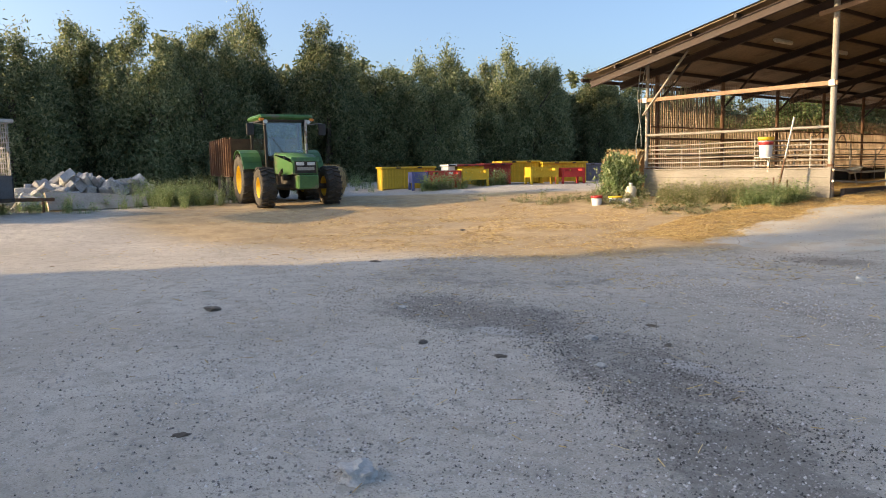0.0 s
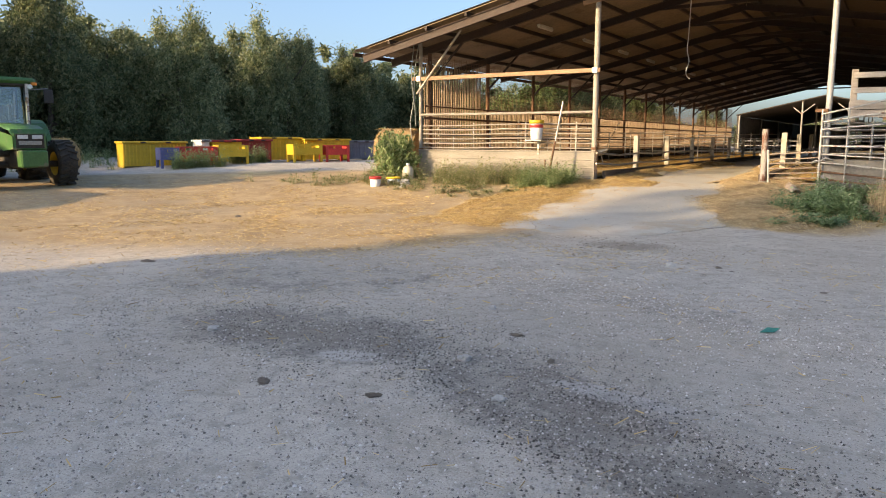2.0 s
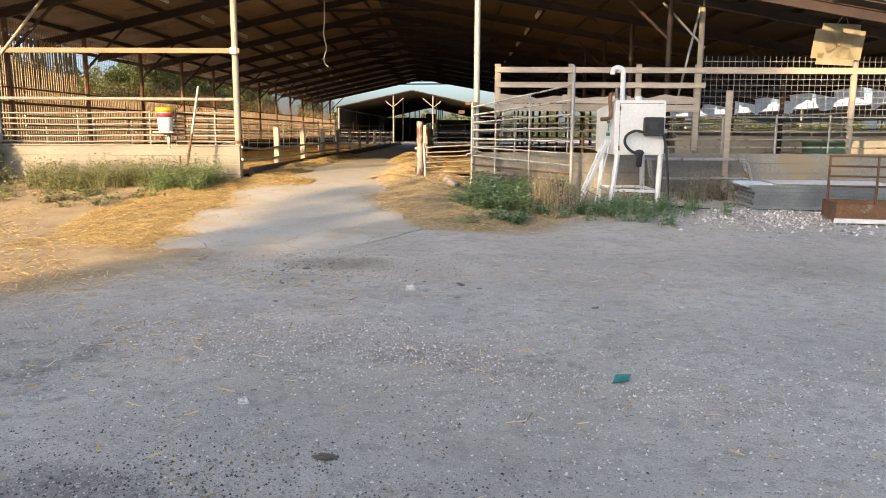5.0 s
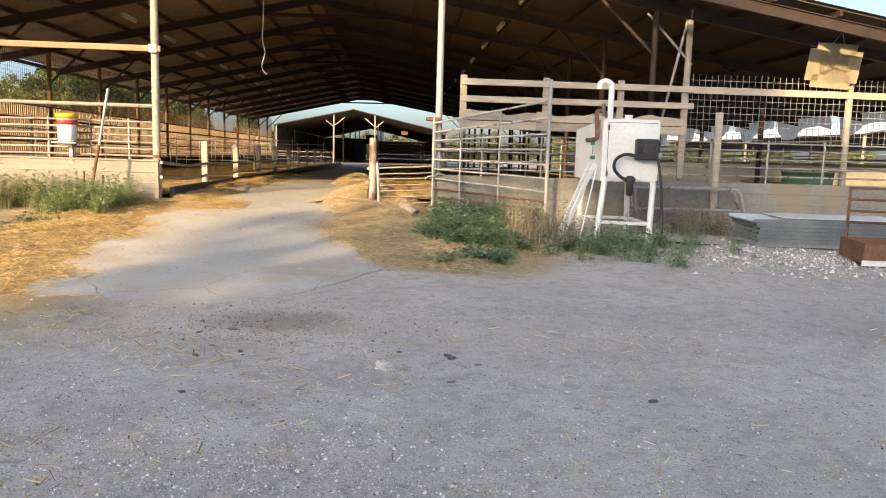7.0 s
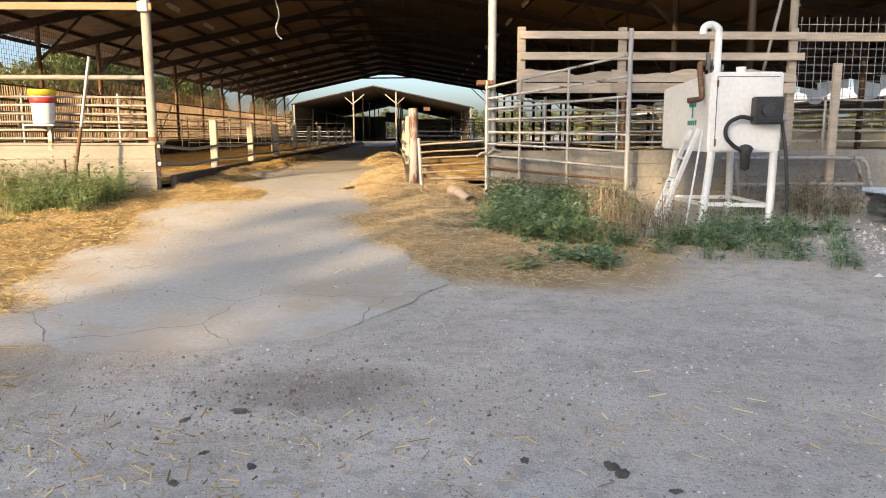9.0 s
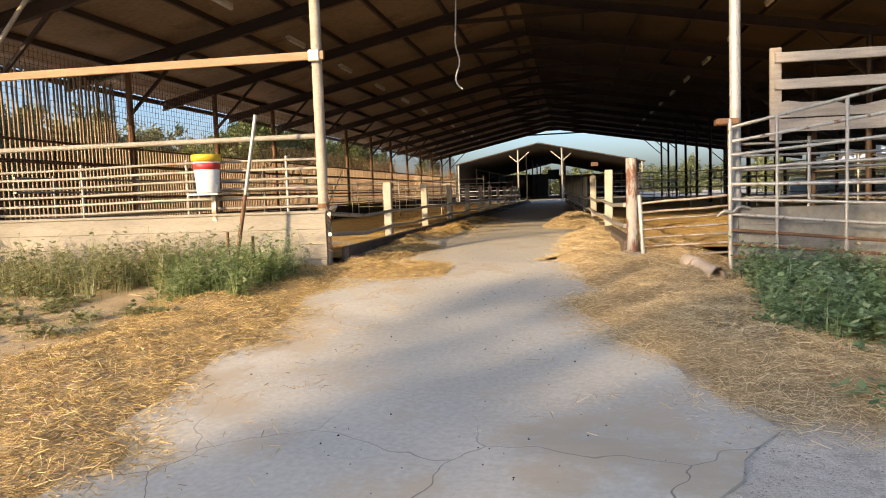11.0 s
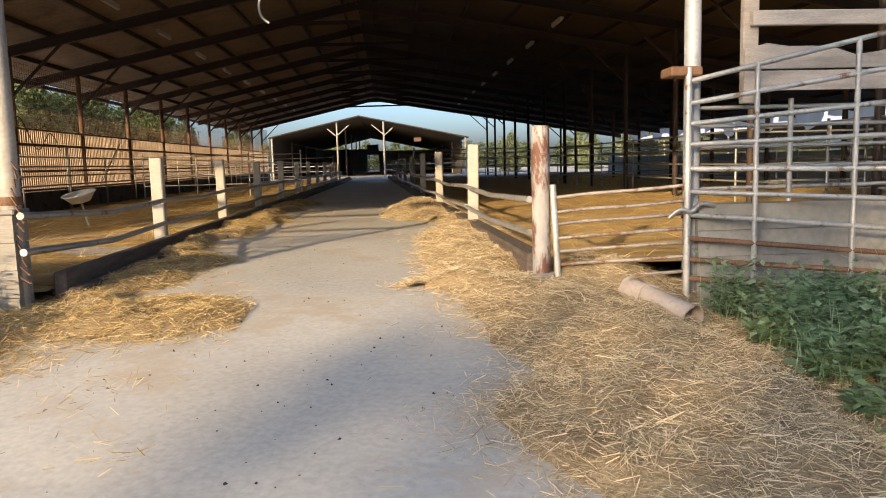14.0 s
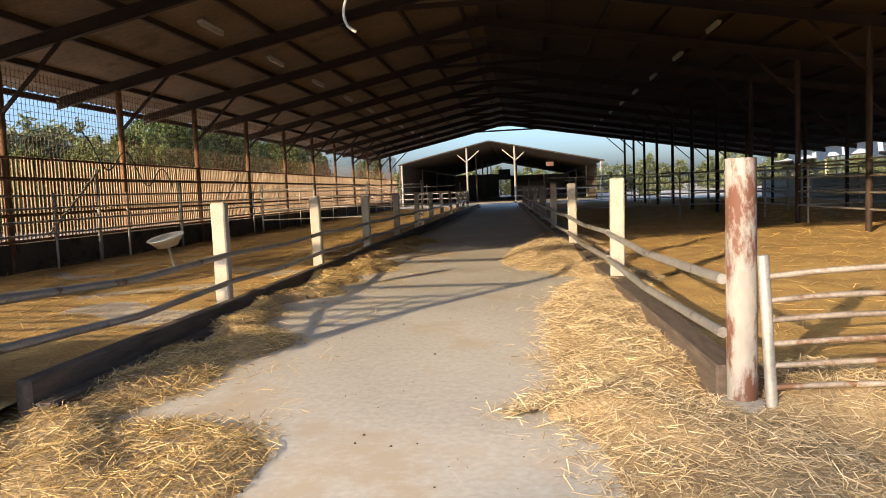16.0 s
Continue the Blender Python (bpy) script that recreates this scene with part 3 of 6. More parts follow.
YELLOW = surface("yellow_plastic", (0.62, 0.40, 0.02), (0.8, 0.55, 0.05), 3, 0.5, fine=20, bump=0.1, worn=(0.42, 0.3, 0.12), amount=0.25)
RED = surface("red_plastic", (0.42, 0.03, 0.03), (0.62, 0.06, 0.05), 3, 0.5, fine=20, bump=0.1, worn=(0.3, 0.06, 0.05), amount=0.25)
MAROON = surface("maroon_plastic", (0.22, 0.02, 0.02), (0.34, 0.04, 0.035), 3, 0.55, fine=20, bump=0.1)
BLUE = surface("blue_plastic", (0.09, 0.1, 0.25), (0.16, 0.17, 0.36), 3, 0.5, fine=20, bump=0.1)
GREYBLUE = surface("grey_plastic", (0.12, 0.13, 0.18), (0.22, 0.23, 0.28), 3, 0.5, fine=20, bump=0.1)


def pail(name, label, m, h=0.42, r=0.15, top=YELLOW, band=RED, group=""):
    p = thing(name, label, "bucket", m, group)
    s = Shape().lathe([(0.01, 0.0), (r * 0.8, 0.0), (r * 0.82, 0.012), (r, h), (r - 0.008, h), (r * 0.8, 0.03), (0.01, 0.03)], n=24)
    part("body", s, WHITE, p, "scuffed white plastic body")
    part("rim", Shape().lathe([(r, h * 0.84), (r + 0.012, h * 0.84), (r + 0.014, h + 0.01), (r - 0.01, h + 0.012), (r - 0.012, h * 0.9)], n=24), top, p)
    if band:
        part("stripe", Shape().lathe([(r * 0.945, h * 0.62), (r * 0.965 + 0.004, h * 0.63), (r * 0.99 + 0.003, h * 0.78), (r * 0.97, h * 0.79)], n=24), band, p)
    return p


b1 = pail("feed_bucket", "white plastic bucket with yellow rim and red stripe on the fence", pose(-3.52, -0.24, 0.84), 0.46, 0.165)
part("shelf", Shape().box(-0.2, 0.2, -0.16, 0.22, -0.03, -0.002, 0.004), PIPE, b1)
part("stand", Shape().box(-0.03, 0.03, 0.12, 0.18, -0.36, -0.03, 0.004), PIPE, b1)

st = thing("leaning_pole", "long thin pole leaning by the wall, rusty below and pale above", "pole", pose(-3.05, -0.72, -0.35))
part("lower_end", Shape().tube((0, 0, -0.05), (0.2, 0.08, 1.15), 0.024), RUST, st)
part("upper_end", Shape().tube((0.2, 0.08, 1.14), (0.35, 0.14, 2.07), 0.022), PIPE, st)
for x, y, h in ((-3.12, -0.62, 0.55), (-2.86, -0.5, 0.48)):
    solo("stake", Shape().tube((0, 0, -0.1), (0.01, 0, h), 0.02, 0.018), RUST, "short rusty stake standing among the weeds", "stake", m=pose(x, y, gz(x, y)), group="stakes by the wall")

# ---- left side wall of slats and wire ----
side = thing("side_fence", "tall slatted side fence with wire mesh above", "fence", kind="structure")
# The inner side's shade is put into this wall's dark colour.
part("base_wall", Shape().box(-7.2, -7.05, 0.1, 43, -0.4, 0.42), SHADE_WALL, side, "low base wall toned dark for its shaded inner side")
for z, r in ((0.46, 0.025), (0.86, 0.025), (1.42, 0.03), (1.74, 0.02)):
    part("rail", Shape().tube((-7.0, 0.1, z), (-7.0, 43, z), r, n=8), RUST, side)
slat_mesh = Shape().box(-0.012, 0.012, -0.02, 0.02, 0.0, 1.34, 0.004).mesh("slat", SLAT)
tall_mesh = Shape().box(-0.012, 0.012, -0.018, 0.018, 0.0, 2.45, 0.004).mesh("slat", SLAT)
far_slats = Shape()
y, k = 0.2, 0
while y < 43:
    h = random.uniform(-0.03, 0.03)
    if k < 290:
        ob = new("slat", tall_mesh if y < 3.4 else slat_mesh)
        ob.parent = side
        ob.matrix_basis = pose(-7.08, y, 0.42 + h, random.uniform(-0.8, 0.8))
    else:
        far_slats.box(-7.092, -7.068, y - 0.02, y + 0.02, 0.42 + h, 1.76 + h)
    y += 0.098
    k += 1
tagged(part("far_slats", far_slats, SLAT, side), kind="stuff")
wires = Shape()
for z in np.arange(1.8, 3.2, 0.1):
    wires.box(-7.1, -7.094, 0.15, 43, z - 0.003, z + 0.003)
for y in np.arange(0.2, 43, 0.1):
    wires.box(-7.093, -7.087, y - 0.003, y + 0.003, 1.75, 3.15)
tagged(part("wire_mesh", wires, RUST, side), kind="stuff")
for y0, h in ((5.6, 1.5), (9.2, 1.6), (12.4, 1.4)):
    part("prop", Shape().tube((-6.85, y0, -0.1), (-6.9, y0 + 0.1, h), 0.035), PAINTED_POST, side)
for y0 in (7.8, 14.4):
    part("stay", Shape().tube((-6.9, y0, 0.5), (-6.9, y0 + 1.6, 1.6), 0.02), PAINTED_POST, side)
part("hose", Shape().path([(-6.93, 9.0 + 0.25 * i, 2.0 + 0.25 * math.cos(i * 1.1) - 0.05 * i) for i in range(14)], 0.012, 6), BLACK, side)

# ---- feed lane: kerbs, concrete posts, rails ----
KERB_Z = 0.06


def right_x(y):
    return 1.62 - 0.024 * y


kl = thing("kerb_left", "dark worn timber kerb along the feed lane", "kerb", kind="structure")
kr = thing("kerb_right", "dark worn timber kerb along the feed lane strewn with straw", "kerb", kind="structure")
for i in range(12):
    y0, y1 = 0.2 + 3.5 * i, 0.2 + 3.5 * (i + 1) - 0.02
    part("board", Shape().beam((-1.93, y0, 0.0), (-1.93, y1, 0.0), 0.09, 0.2, 0.012), DARK_WOOD, kl)
    part("ledge", Shape().beam((-1.83, y0, -0.07), (-1.83, y1, -0.07), 0.1, 0.1, 0.012), DARK_WOOD, kl)
    part("board", Shape().beam((right_x(y0) - 0.02, y0 + 0.1, 0.0), (right_x(y1) - 0.02, y1 + 0.1, 0.0), 0.16, 0.2, 0.012), DARK_WOOD, kr)


def feed_post(x, y, h, tilt):
    p = thing("concrete_post", "pale square concrete fence post beside the feed lane", "post", pose(x, y, -0.05, tilt * 0.6, tilt), "posts along the feed lane")
    part("shaft", Shape().box(-0.065, 0.065, -0.055, 0.055, -0.2, h, 0.012), POST_CONCRETE, p)
    return p


LEFT_Y = [3.22 + 3.2 * i for i in range(11)]
RIGHT_Y = [3.95 + 4.35 * i for i in range(8)]
for i, y in enumerate(LEFT_Y):
    feed_post(-2.1, y, 1.0 + 0.03 * math.sin(i * 3), 1.2 * math.sin(i * 5))
for i, y in enumerate(RIGHT_Y):
    feed_post(right_x(y), y, 1.08 + 0.02 * math.sin(i * 4), 1.0 * math.sin(i * 3 + 1))
pl = thing("pole", "stout rusty pipe pole with flaking pale paint at the pen corner", "pole", pose(1.62, 0.25, -0.1))
part("shaft", Shape().tube((0, 0, -0.2), (0, 0, 1.17), 0.068, n=18), surface("flaking_pole", (0.34, 0.31, 0.28), (0.46, 0.43, 0.39), 5, 0.7, 0.0, 40, 0.3, 0.005, worn=(0.17, 0.075, 0.045), amount=0.64, worn_scale=6, stretch=(1, 1, 0.4)), pl)
part("footing", Shape().lathe([(0.0, 0.06), (0.09, 0.06), (0.11, 0.03), (0.12, -0.1)], n=14), CONCRETE, pl)
rl = thing("feed_rail_left", "two grey pipe rails between the concrete posts", "rail")
rr_ = thing("feed_rail_right", "two grey pipe rails between the concrete posts", "rail")
ends_l = [-0.1 + 0.0] + LEFT_Y
for z in (0.48, 0.23):
    for a, b in zip(ends_l[:-1], ends_l[1:]):
        part("rail", Shape().path([(-2.02, a, z + (0.05 if a < 0 else 0)), (-2.02, (a + b) / 2, z - 0.03), (-2.02, b, z)], 0.026, 8), PIPE, rl)
    e = [0.25] + RIGHT_Y
    for a, b in zip(e[:-1], e[1:]):
        part("rail", Shape().path([(right_x(a) - 0.08, a, z + 0.04), (right_x((a + b) / 2) - 0.08, (a + b) / 2, z), (right_x(b) - 0.08, b, z + 0.03)], 0.026, 8), PIPE, rr_)

pg = thing("pen_gate", "low gate of thin rusty pipe rails closing the sheep pen", "gate", pose(0, 0, 0))
part("stile", Shape().tube((1.74, 0.2, -0.14), (1.7, 0.2, 0.63), 0.026), PIPE, pg)
for i, z in enumerate((0.53, 0.42, 0.33, 0.22, 0.12, 0.02, -0.09)):
    rise = 0.07 - 0.006 * i
    part("rail", Shape().path([(1.71, 0.2, z), (2.0, 0.19, z + rise * 0.36), (2.35, 0.17, z + rise * 0.6 + 0.004 * math.sin(i * 5)), (2.72, 0.15, z + rise)], 0.014), RAIL_STEEL, pg)
part("latch_chain", Shape().path([(2.56, 0.1, 0.36), (2.64, 0.08, 0.42), (2.72, 0.07, 0.4), (2.8, 0.08, 0.46), (2.92, 0.12, 0.44)], 0.02, 6), PIPE, pg, "grey chain tied round the gate stile")
s = Shape().tube((0, 0, 0), (0.2, -0.62, -0.09), 0.085, n=18, cap=False).tube((0, 0, 0), (0.2, -0.62, -0.09), 0.072, n=18, cap=False)
s.tube((0.05, -0.155, -0.022), (0.06, -0.186, -0.027), 0.096, n=18).tube((-0.005, 0.015, 0.002), (0.01, -0.03, -0.004), 0.1, n=18, cap=False)
solo("drain_pipe", s, surface("clay_pipe", (0.4, 0.32, 0.25), (0.55, 0.46, 0.37), 4, 0.8), "short pale drain pipe lying in the straw", "pipe", m=pose(2.2, -0.12, -0.135))

# hanging cable, strip lamps, basin
solo("hanging_cable", Shape().path([(-0.87, 3.5, 4.75), (-0.9, 3.5, 3.6), (-0.92, 3.5, 3.2), (-0.86, 3.5, 2.9), (-0.93, 3.52, 2.66), (-0.9, 3.5, 2.52), (-0.82, 3.5, 2.45)], 0.014, 6), WHITE, "white cable hanging loose from the roof", "cable")
LAMP_BODY = surface("lamp_body", (0.45, 0.42, 0.36), (0.62, 0.58, 0.5), 3, 0.5)


def strip_lamp(m):
    p = thing("strip_lamp", "unlit dusty strip lamp fixed under the roof", "lamp", m, "strip lamps under the roof")
    part("housing", Shape().box(-0.05, 0.05, -0.45, 0.45, 0.0, 0.05, 0.008), LAMP_BODY, p)
    part("diffuser", Shape().tube((0, -0.44, -0.015), (0, 0.44, -0.015), 0.038, n=10), LAMP_BODY, p)
    return p


first = None
for i, y in enumerate(BAYS[:11]):
    for x, ang in ((-4.5, -12.5), (4.6, 9.5)):
        m = pose(x, y + 1.9, roof_z(x) - 0.15, 0, ang, 0)
        first = strip_lamp(m) if first is None else (copy_thing(first, m) and first)
bs = thing("feed_basin", "white plastic basin hung on the pen fence", "basin", pose(-4.3, 6.6, 0.36, 12, -8))
part("bowl", Shape().lathe([(0.0, 0.0), (0.14, 0.0), (0.24, 0.12), (0.26, 0.13), (0.25, 0.14), (0.13, 0.02), (0.0, 0.02)], n=20), WHITE, bs)
part("stem", Shape().tube((0, 0, -0.5), (0, 0, 0.0), 0.02), PIPE, bs)

# inner pens: rails on both sides and across
pens = thing("pen_rails", "rows of thin grey pipe rails dividing the pens", "rail")
for x, y0, y1, zs in ((-6.75, 0.4, 42, (0.55, 0.75, 0.95, 1.15)), (6.75, 0.6, 42, (0.35, 0.65, 0.95, 1.25)), (10.6, 0.6, 42, (0.4, 0.7, 1.0, 1.3))):
    for z in zs:
        part("rail", Shape().tube((x, y0, z), (x, y1, z), 0.018, n=6), PIPE, pens)
for y, xa, xb in ((17.2, 1.3, 6.7), (27.3, 1.0, 6.7), (17.2, -6.7, -2.1), (30.6, -6.7, -2.1), (7.2, 6.8, 13), (14.0, 6.8, 13), (20.6, 6.8, 13)):
    for z in (0.35, 0.65, 0.95, 1.2):
        part("rail", Shape().tube((xa, y, z), (xb, y, z), 0.018, n=6), PIPE, pens)
    for k in range(4):
        x = xa + (xb - xa) * k / 3
        part("upright", Shape().tube((x, y, -0.2), (x, y, 1.3), 0.025, n=6), PIPE, pens)
for i in range(14):
    y = 2.1 + 3.36 * i / 1.2
    part("upright", Shape().tube((6.75, y, -0.2), (6.75, y, 1.3), 0.022, n=6), PIPE, pens)
for i in range(18):
    y = 1.2 + 2.2 * i
    part("upright", Shape().tube((-6.75, y, -0.1), (-6.75, y, 1.2), 0.02, n=6), PIPE, pens)

# ---- right front: gate, timber fence, mesh ----
GATE_L = [1.36, 1.2, 1.05, 0.9, 0.72, 0.55, 0.38, 0.2, 0.04, -0.1]
GATE_R = [1.8, 1.5, 1.22, 0.95, 0.68, 0.44, 0.2, 0.02, -0.12, -0.3]
gate = thing("pipe_gate", "grey pipe gate with fanned rails tied to its post", "gate")
GX0, GY0, GX1, GY1 = 2.7, 0.1, 4.7, -0.28
part("stile", Shape().tube((GX0, GY0, -0.3), (GX0, GY0, 1.46), 0.026), PIPE, gate)
part("end_post", Shape().tube((GX1, GY1, -0.5), (GX1, GY1, 2.16), 0.035, n=12), GREY_POST, gate)
for u in (0.24, 0.58):
    part("brace", Shape().tube((GX0 + (GX1 - GX0) * u, GY0 + (GY1 - GY0) * u, -0.12 - 0.1 * u), (GX0 + (GX1 - GX0) * u, GY0 + (GY1 - GY0) * u, 1.38 + 0.42 * u), 0.02), PIPE, gate)
for i, (a, b) in enumerate(zip(GATE_L, GATE_R)):
    part("rail", Shape().tube((GX0, GY0, a), (GX1, GY1, b), 0.02), RUST if i > 6 else PIPE, gate)
part("clamp", Shape().box(2.56, 2.8, 0.08, 0.3, 1.4, 1.47, 0.01), RUST, gate)

tf = thing("timber_fence", "pale timber rail fence above the concrete wall", "fence")
for x, z0 in ((3.22, 1.2), (4.72, 1.25), (6.1, 1.25), (7.3, 0.5)):
    part("post", Shape().box(x - 0.06, x + 0.06, 0.2, 0.26, z0, 2.24, 0.006), OLD_WOOD, tf)
for z in (2.12, 1.82):
    part("rail", Shape().box(3.2, 7.45, 0.14, 0.2, z - 0.055, z + 0.055, 0.006), OLD_WOOD, tf)
for j, z in enumerate((1.52, 1.36)):
    for i in range(3):
        x0 = 3.15 + 1.4 * i
        pts = [(x0 + 1.4 * u, 0.155, z - 0.07) for u in np.linspace(0, 1, 2)]
        pts += [(x0 + 1.395 * u, 0.155, z + 0.075 + (0.035 * math.sin(u * 7 + i * 2 + j) + 0.02 * math.sin(u * 17) if j == 0 else 0)) for u in np.linspace(1, 0, 9)]
        part("board", Shape().plate(pts, 0.03, (0, 1, 0)), OLD_WOOD, tf, "waney-edged weathered board")
wr = thing("wall_rails", "thin grey pipe rails above the pen wall", "rail")
for z in (0.56, 0.72, 0.88, 1.04, 1.18):
    part("rail", Shape().tube((2.85, 0.32, z), (13.4, 0.32, z + 0.02), 0.016, n=8), PIPE, wr)
for x in (3.6, 4.7, 5.9, 7.9, 9.0, 10.1, 11.6):
    part("upright", Shape().tube((x, 0.3, 0.44), (x, 0.3, 1.24), 0.022, n=8), PIPE, wr)
part("stake", Shape().box(7.86, 7.98, 0.05, 0.12, -0.4, 1.72, 0.008), OLD_WOOD, wr, "upright weathered board")
mesh_f = thing("mesh_fence", "rusty square wire mesh fence between the posts", "fence")
for z in np.arange(1.25, 2.42, 0.12):
    part("wire", Shape().box(7.5, 13.4, 0.497, 0.503, z - 0.004, z + 0.004), PIPE, mesh_f)
for x in np.arange(7.55, 13.4, 0.12):
    part("wire", Shape().box(x - 0.004, x + 0.004, 0.503, 0.509, 1.2, 2.44), PIPE, mesh_f)
part("top_rail", Shape().box(7.45, 13.4, 0.44, 0.49, 2.08, 2.2, 0.006), OLD_WOOD, mesh_f)
for a, b in (((7.5, 0.5, 2.6), (6.6, 0.5, 3.5)), ((7.4, 0.55, 3.5), (6.95, 0.55, 1.3))):
    solo("stay_rod", Shape().tube(a, b, 0.025), GREY_POST, "grey steel rod bracing the front post", "brace", group="rods at the front post")

# ventilator fan
fan = thing("ventilator_fan", "square cream barn fan hanging tilted from a bracket", "fan", pose(10.15, 0.35, 2.66, 10, 3, -5) @ Matrix.Scale(0.8, 4))
FANM = surface("fan_cream", (0.27, 0.23, 0.15), (0.38, 0.33, 0.23), 3, 0.6)
s = Shape()
for a, b in (((-0.46, 0, -0.36), (0.46, 0, -0.36)), ((-0.46, 0, 0.36), (0.46, 0, 0.36)), ((-0.46, 0, -0.36), (-0.46, 0, 0.36)), ((0.46, 0, -0.36), (0.46, 0, 0.36))):
    s.beam(a, b, 0.3, 0.03, 0.004, (0, 1, 0) if a[2] == b[2] else (0, 1, 0))
part("housing", s, FANM, fan)
s = Shape()
for r in np.arange(0.06, 0.36, 0.04):
    s.path([(r * math.cos(t), -0.1, r * math.sin(t)) for t in np.linspace(0, 2 * math.pi, 25)], 0.004, 4)
for t in np.arange(0, 2 * math.pi, math.pi / 6):
    s.tube((0, -0.1, 0), (0.4 * math.cos(t), -0.1, 0.34 * math.sin(t)), 0.004, n=4)
part("grille", s, FANM, fan)
part("backing", Shape().box(-0.44, 0.44, 0.06, 0.08, -0.34, 0.34), FANM, fan)
for k in range(5):
    t = 2 * math.pi * k / 5
    c, w = (math.cos(t), math.sin(t)), (-math.sin(t), math.cos(t))
    part("blade", Shape().plate([(c[0] * 0.06 - w[0] * 0.03, -0.03, c[1] * 0.06 - w[1] * 0.03), (c[0] * 0.31 - w[0] * 0.09, -0.05, c[1] * 0.31 - w[1] * 0.09), (c[0] * 0.32 + w[0] * 0.07, 0.0, c[1] * 0.32 + w[1] * 0.07), (c[0] * 0.06 + w[0] * 0.03, -0.01, c[1] * 0.06 + w[1] * 0.03)], 0.008, (0, 1, 0)), FANM, fan)
part("motor", Shape().tube((0, -0.07, 0), (0, 0.06, 0), 0.06, n=14), RUST, fan)
part("hanger", Shape().tube((-0.2, 0, 0.36), (0.05, 0.05, 0.78), 0.012, n=6).tube((0.2, 0, 0.36), (0.05, 0.05, 0.78), 0.012, n=6), PIPE, fan)

trough_far = thing("feed_trough", "long pale concrete feed trough behind the pen wall", "trough", pose(8.2, 4.6, -0.05))
part("trough", Shape().box(0, 7, 0, 0.06, 0, 0.85, 0.01).box(0, 7, 0.6, 0.66, 0, 0.7, 0.01).box(0, 7, 0.06, 0.6, 0.1, 0.2), POST_CONCRETE, trough_far)
tub = thing("water_tub", "teal plastic water tub in the outer pen", "tub", pose(11.6, 3.4, -0.05))
part("tub", Shape().lathe([(0, 0.0), (0.5, 0.0), (0.56, 0.7), (0.6, 0.72), (0.57, 0.74), (0.48, 0.1), (0, 0.1)], n=28), surface("teal_plastic", (0.1, 0.24, 0.21), (0.17, 0.34, 0.3), 3, 0.6), tub)

# ---- white tank on legs ----
tank = thing("feed_tank", "white steel tank on four splayed legs with pump and hoses", "tank", pose(5.62, -2.0, -0.43, 0, 0, -3))
s = Shape()
TZ = 0.9
pts = [(-0.43, 0, TZ), (0.45, 0, TZ), (0.32, 1.55, TZ + 0.02), (-0.55, 1.55, TZ + 0.02), (-0.42, 0, TZ + 0.96), (0.45, 0, TZ + 0.96), (0.32, 1.55, TZ + 0.84), (-0.55, 1.55, TZ + 0.84)]
bm = bmesh.new()
vs = [bm.verts.new(p) for p in pts]
for f in ((3, 2, 1, 0), (4, 5, 6, 7), (0, 1, 5, 4), (1, 2, 6, 5), (2, 3, 7, 6), (3, 0, 4, 7)):
    bm.faces.new([vs[i] for i in f])
bmesh.ops.bevel(bm, geom=bm.edges[:], offset=0.02, segments=2, affect="EDGES")
me = bpy.data.meshes.new("body")
bm.to_mesh(me)
bm.free()
me.materials.append(WHITE)
part("body", me, None, tank, "white painted sheet-steel body")
for a, b in (((-0.36, 0.05, TZ), (-0.47, -0.02, 0)), ((0.4, 0.05, TZ), (0.36, -0.02, 0)), ((-0.44, 1.2, TZ), (-0.5, 1.3, 0)), ((0.3, 1.2, TZ), (0.36, 1.3, 0))):
    part("leg", Shape().tube(Vector(b) + Vector((0, 0, -0.06)), a, 0.048, n=14), WHITE, tank)
for a, b in (((-0.46, 0, 0.27), (0.37, 0, 0.25)), ((-0.5, 1.25, 0.25), (0.36, 1.25, 0.25)), ((-0.46, 0, 0.27), (-0.5, 1.25, 0.25)), ((0.37, 0, 0.25), (0.36, 1.25, 0.25))):
    part("stretcher", Shape().beam(a, b, 0.04, 0.05, 0.006), WHITE, tank)
part("top_hatch", Shape().tube((-0.0, 0.2, TZ + 0.93), (0, 0.2, TZ + 1.03), 0.06, n=14), WHITE, tank)
part("vent_pipe", Shape().path([(-0.28, 0.25, TZ + 0.9), (-0.28, 0.25, TZ + 1.42), (-0.3, 0.25, TZ + 1.5), (-0.38, 0.25, TZ + 1.54), (-0.46, 0.25, TZ + 1.5), (-0.47, 0.25, TZ + 1.42)], 0.045, 12), WHITE, tank, "bent white vent pipe")
part("inlet_pipe", Shape().path([(-0.3, 0.3, TZ + 1.05), (-0.46, 0.28, TZ + 1.08), (-0.5, 0.2, TZ + 1.0), (-0.5, 0.1, TZ + 0.7), (-0.54, 0.06, TZ + 0.64), (-0.68, 0.04, TZ + 0.62)], 0.035, 10), RUST, tank, "dark rusty bent inlet pipe")
part("valve", Shape().tube((-0.34, 0.28, TZ + 1.02), (-0.2, 0.28, TZ + 1.02), 0.05, n=12).tube((-0.38, 0.28, TZ + 1.0), (-0.38, 0.28, TZ + 1.2), 0.03, n=10), surface("valve_grey", (0.08, 0.085, 0.08), (0.16, 0.16, 0.15), 5, 0.5), tank)
ENGINE_GREY = surface("dark_grille", (0.02, 0.021, 0.023), (0.05, 0.052, 0.055), 5, 0.5)
part("door_seam", Shape().box(-0.352, -0.344, -0.004, 0.01, TZ + 0.06, TZ + 0.9).box(-0.344, 0.4, -0.004, 0.01, TZ + 0.9, TZ + 0.907), ENGINE_GREY, tank, "dark seam round the tank door")
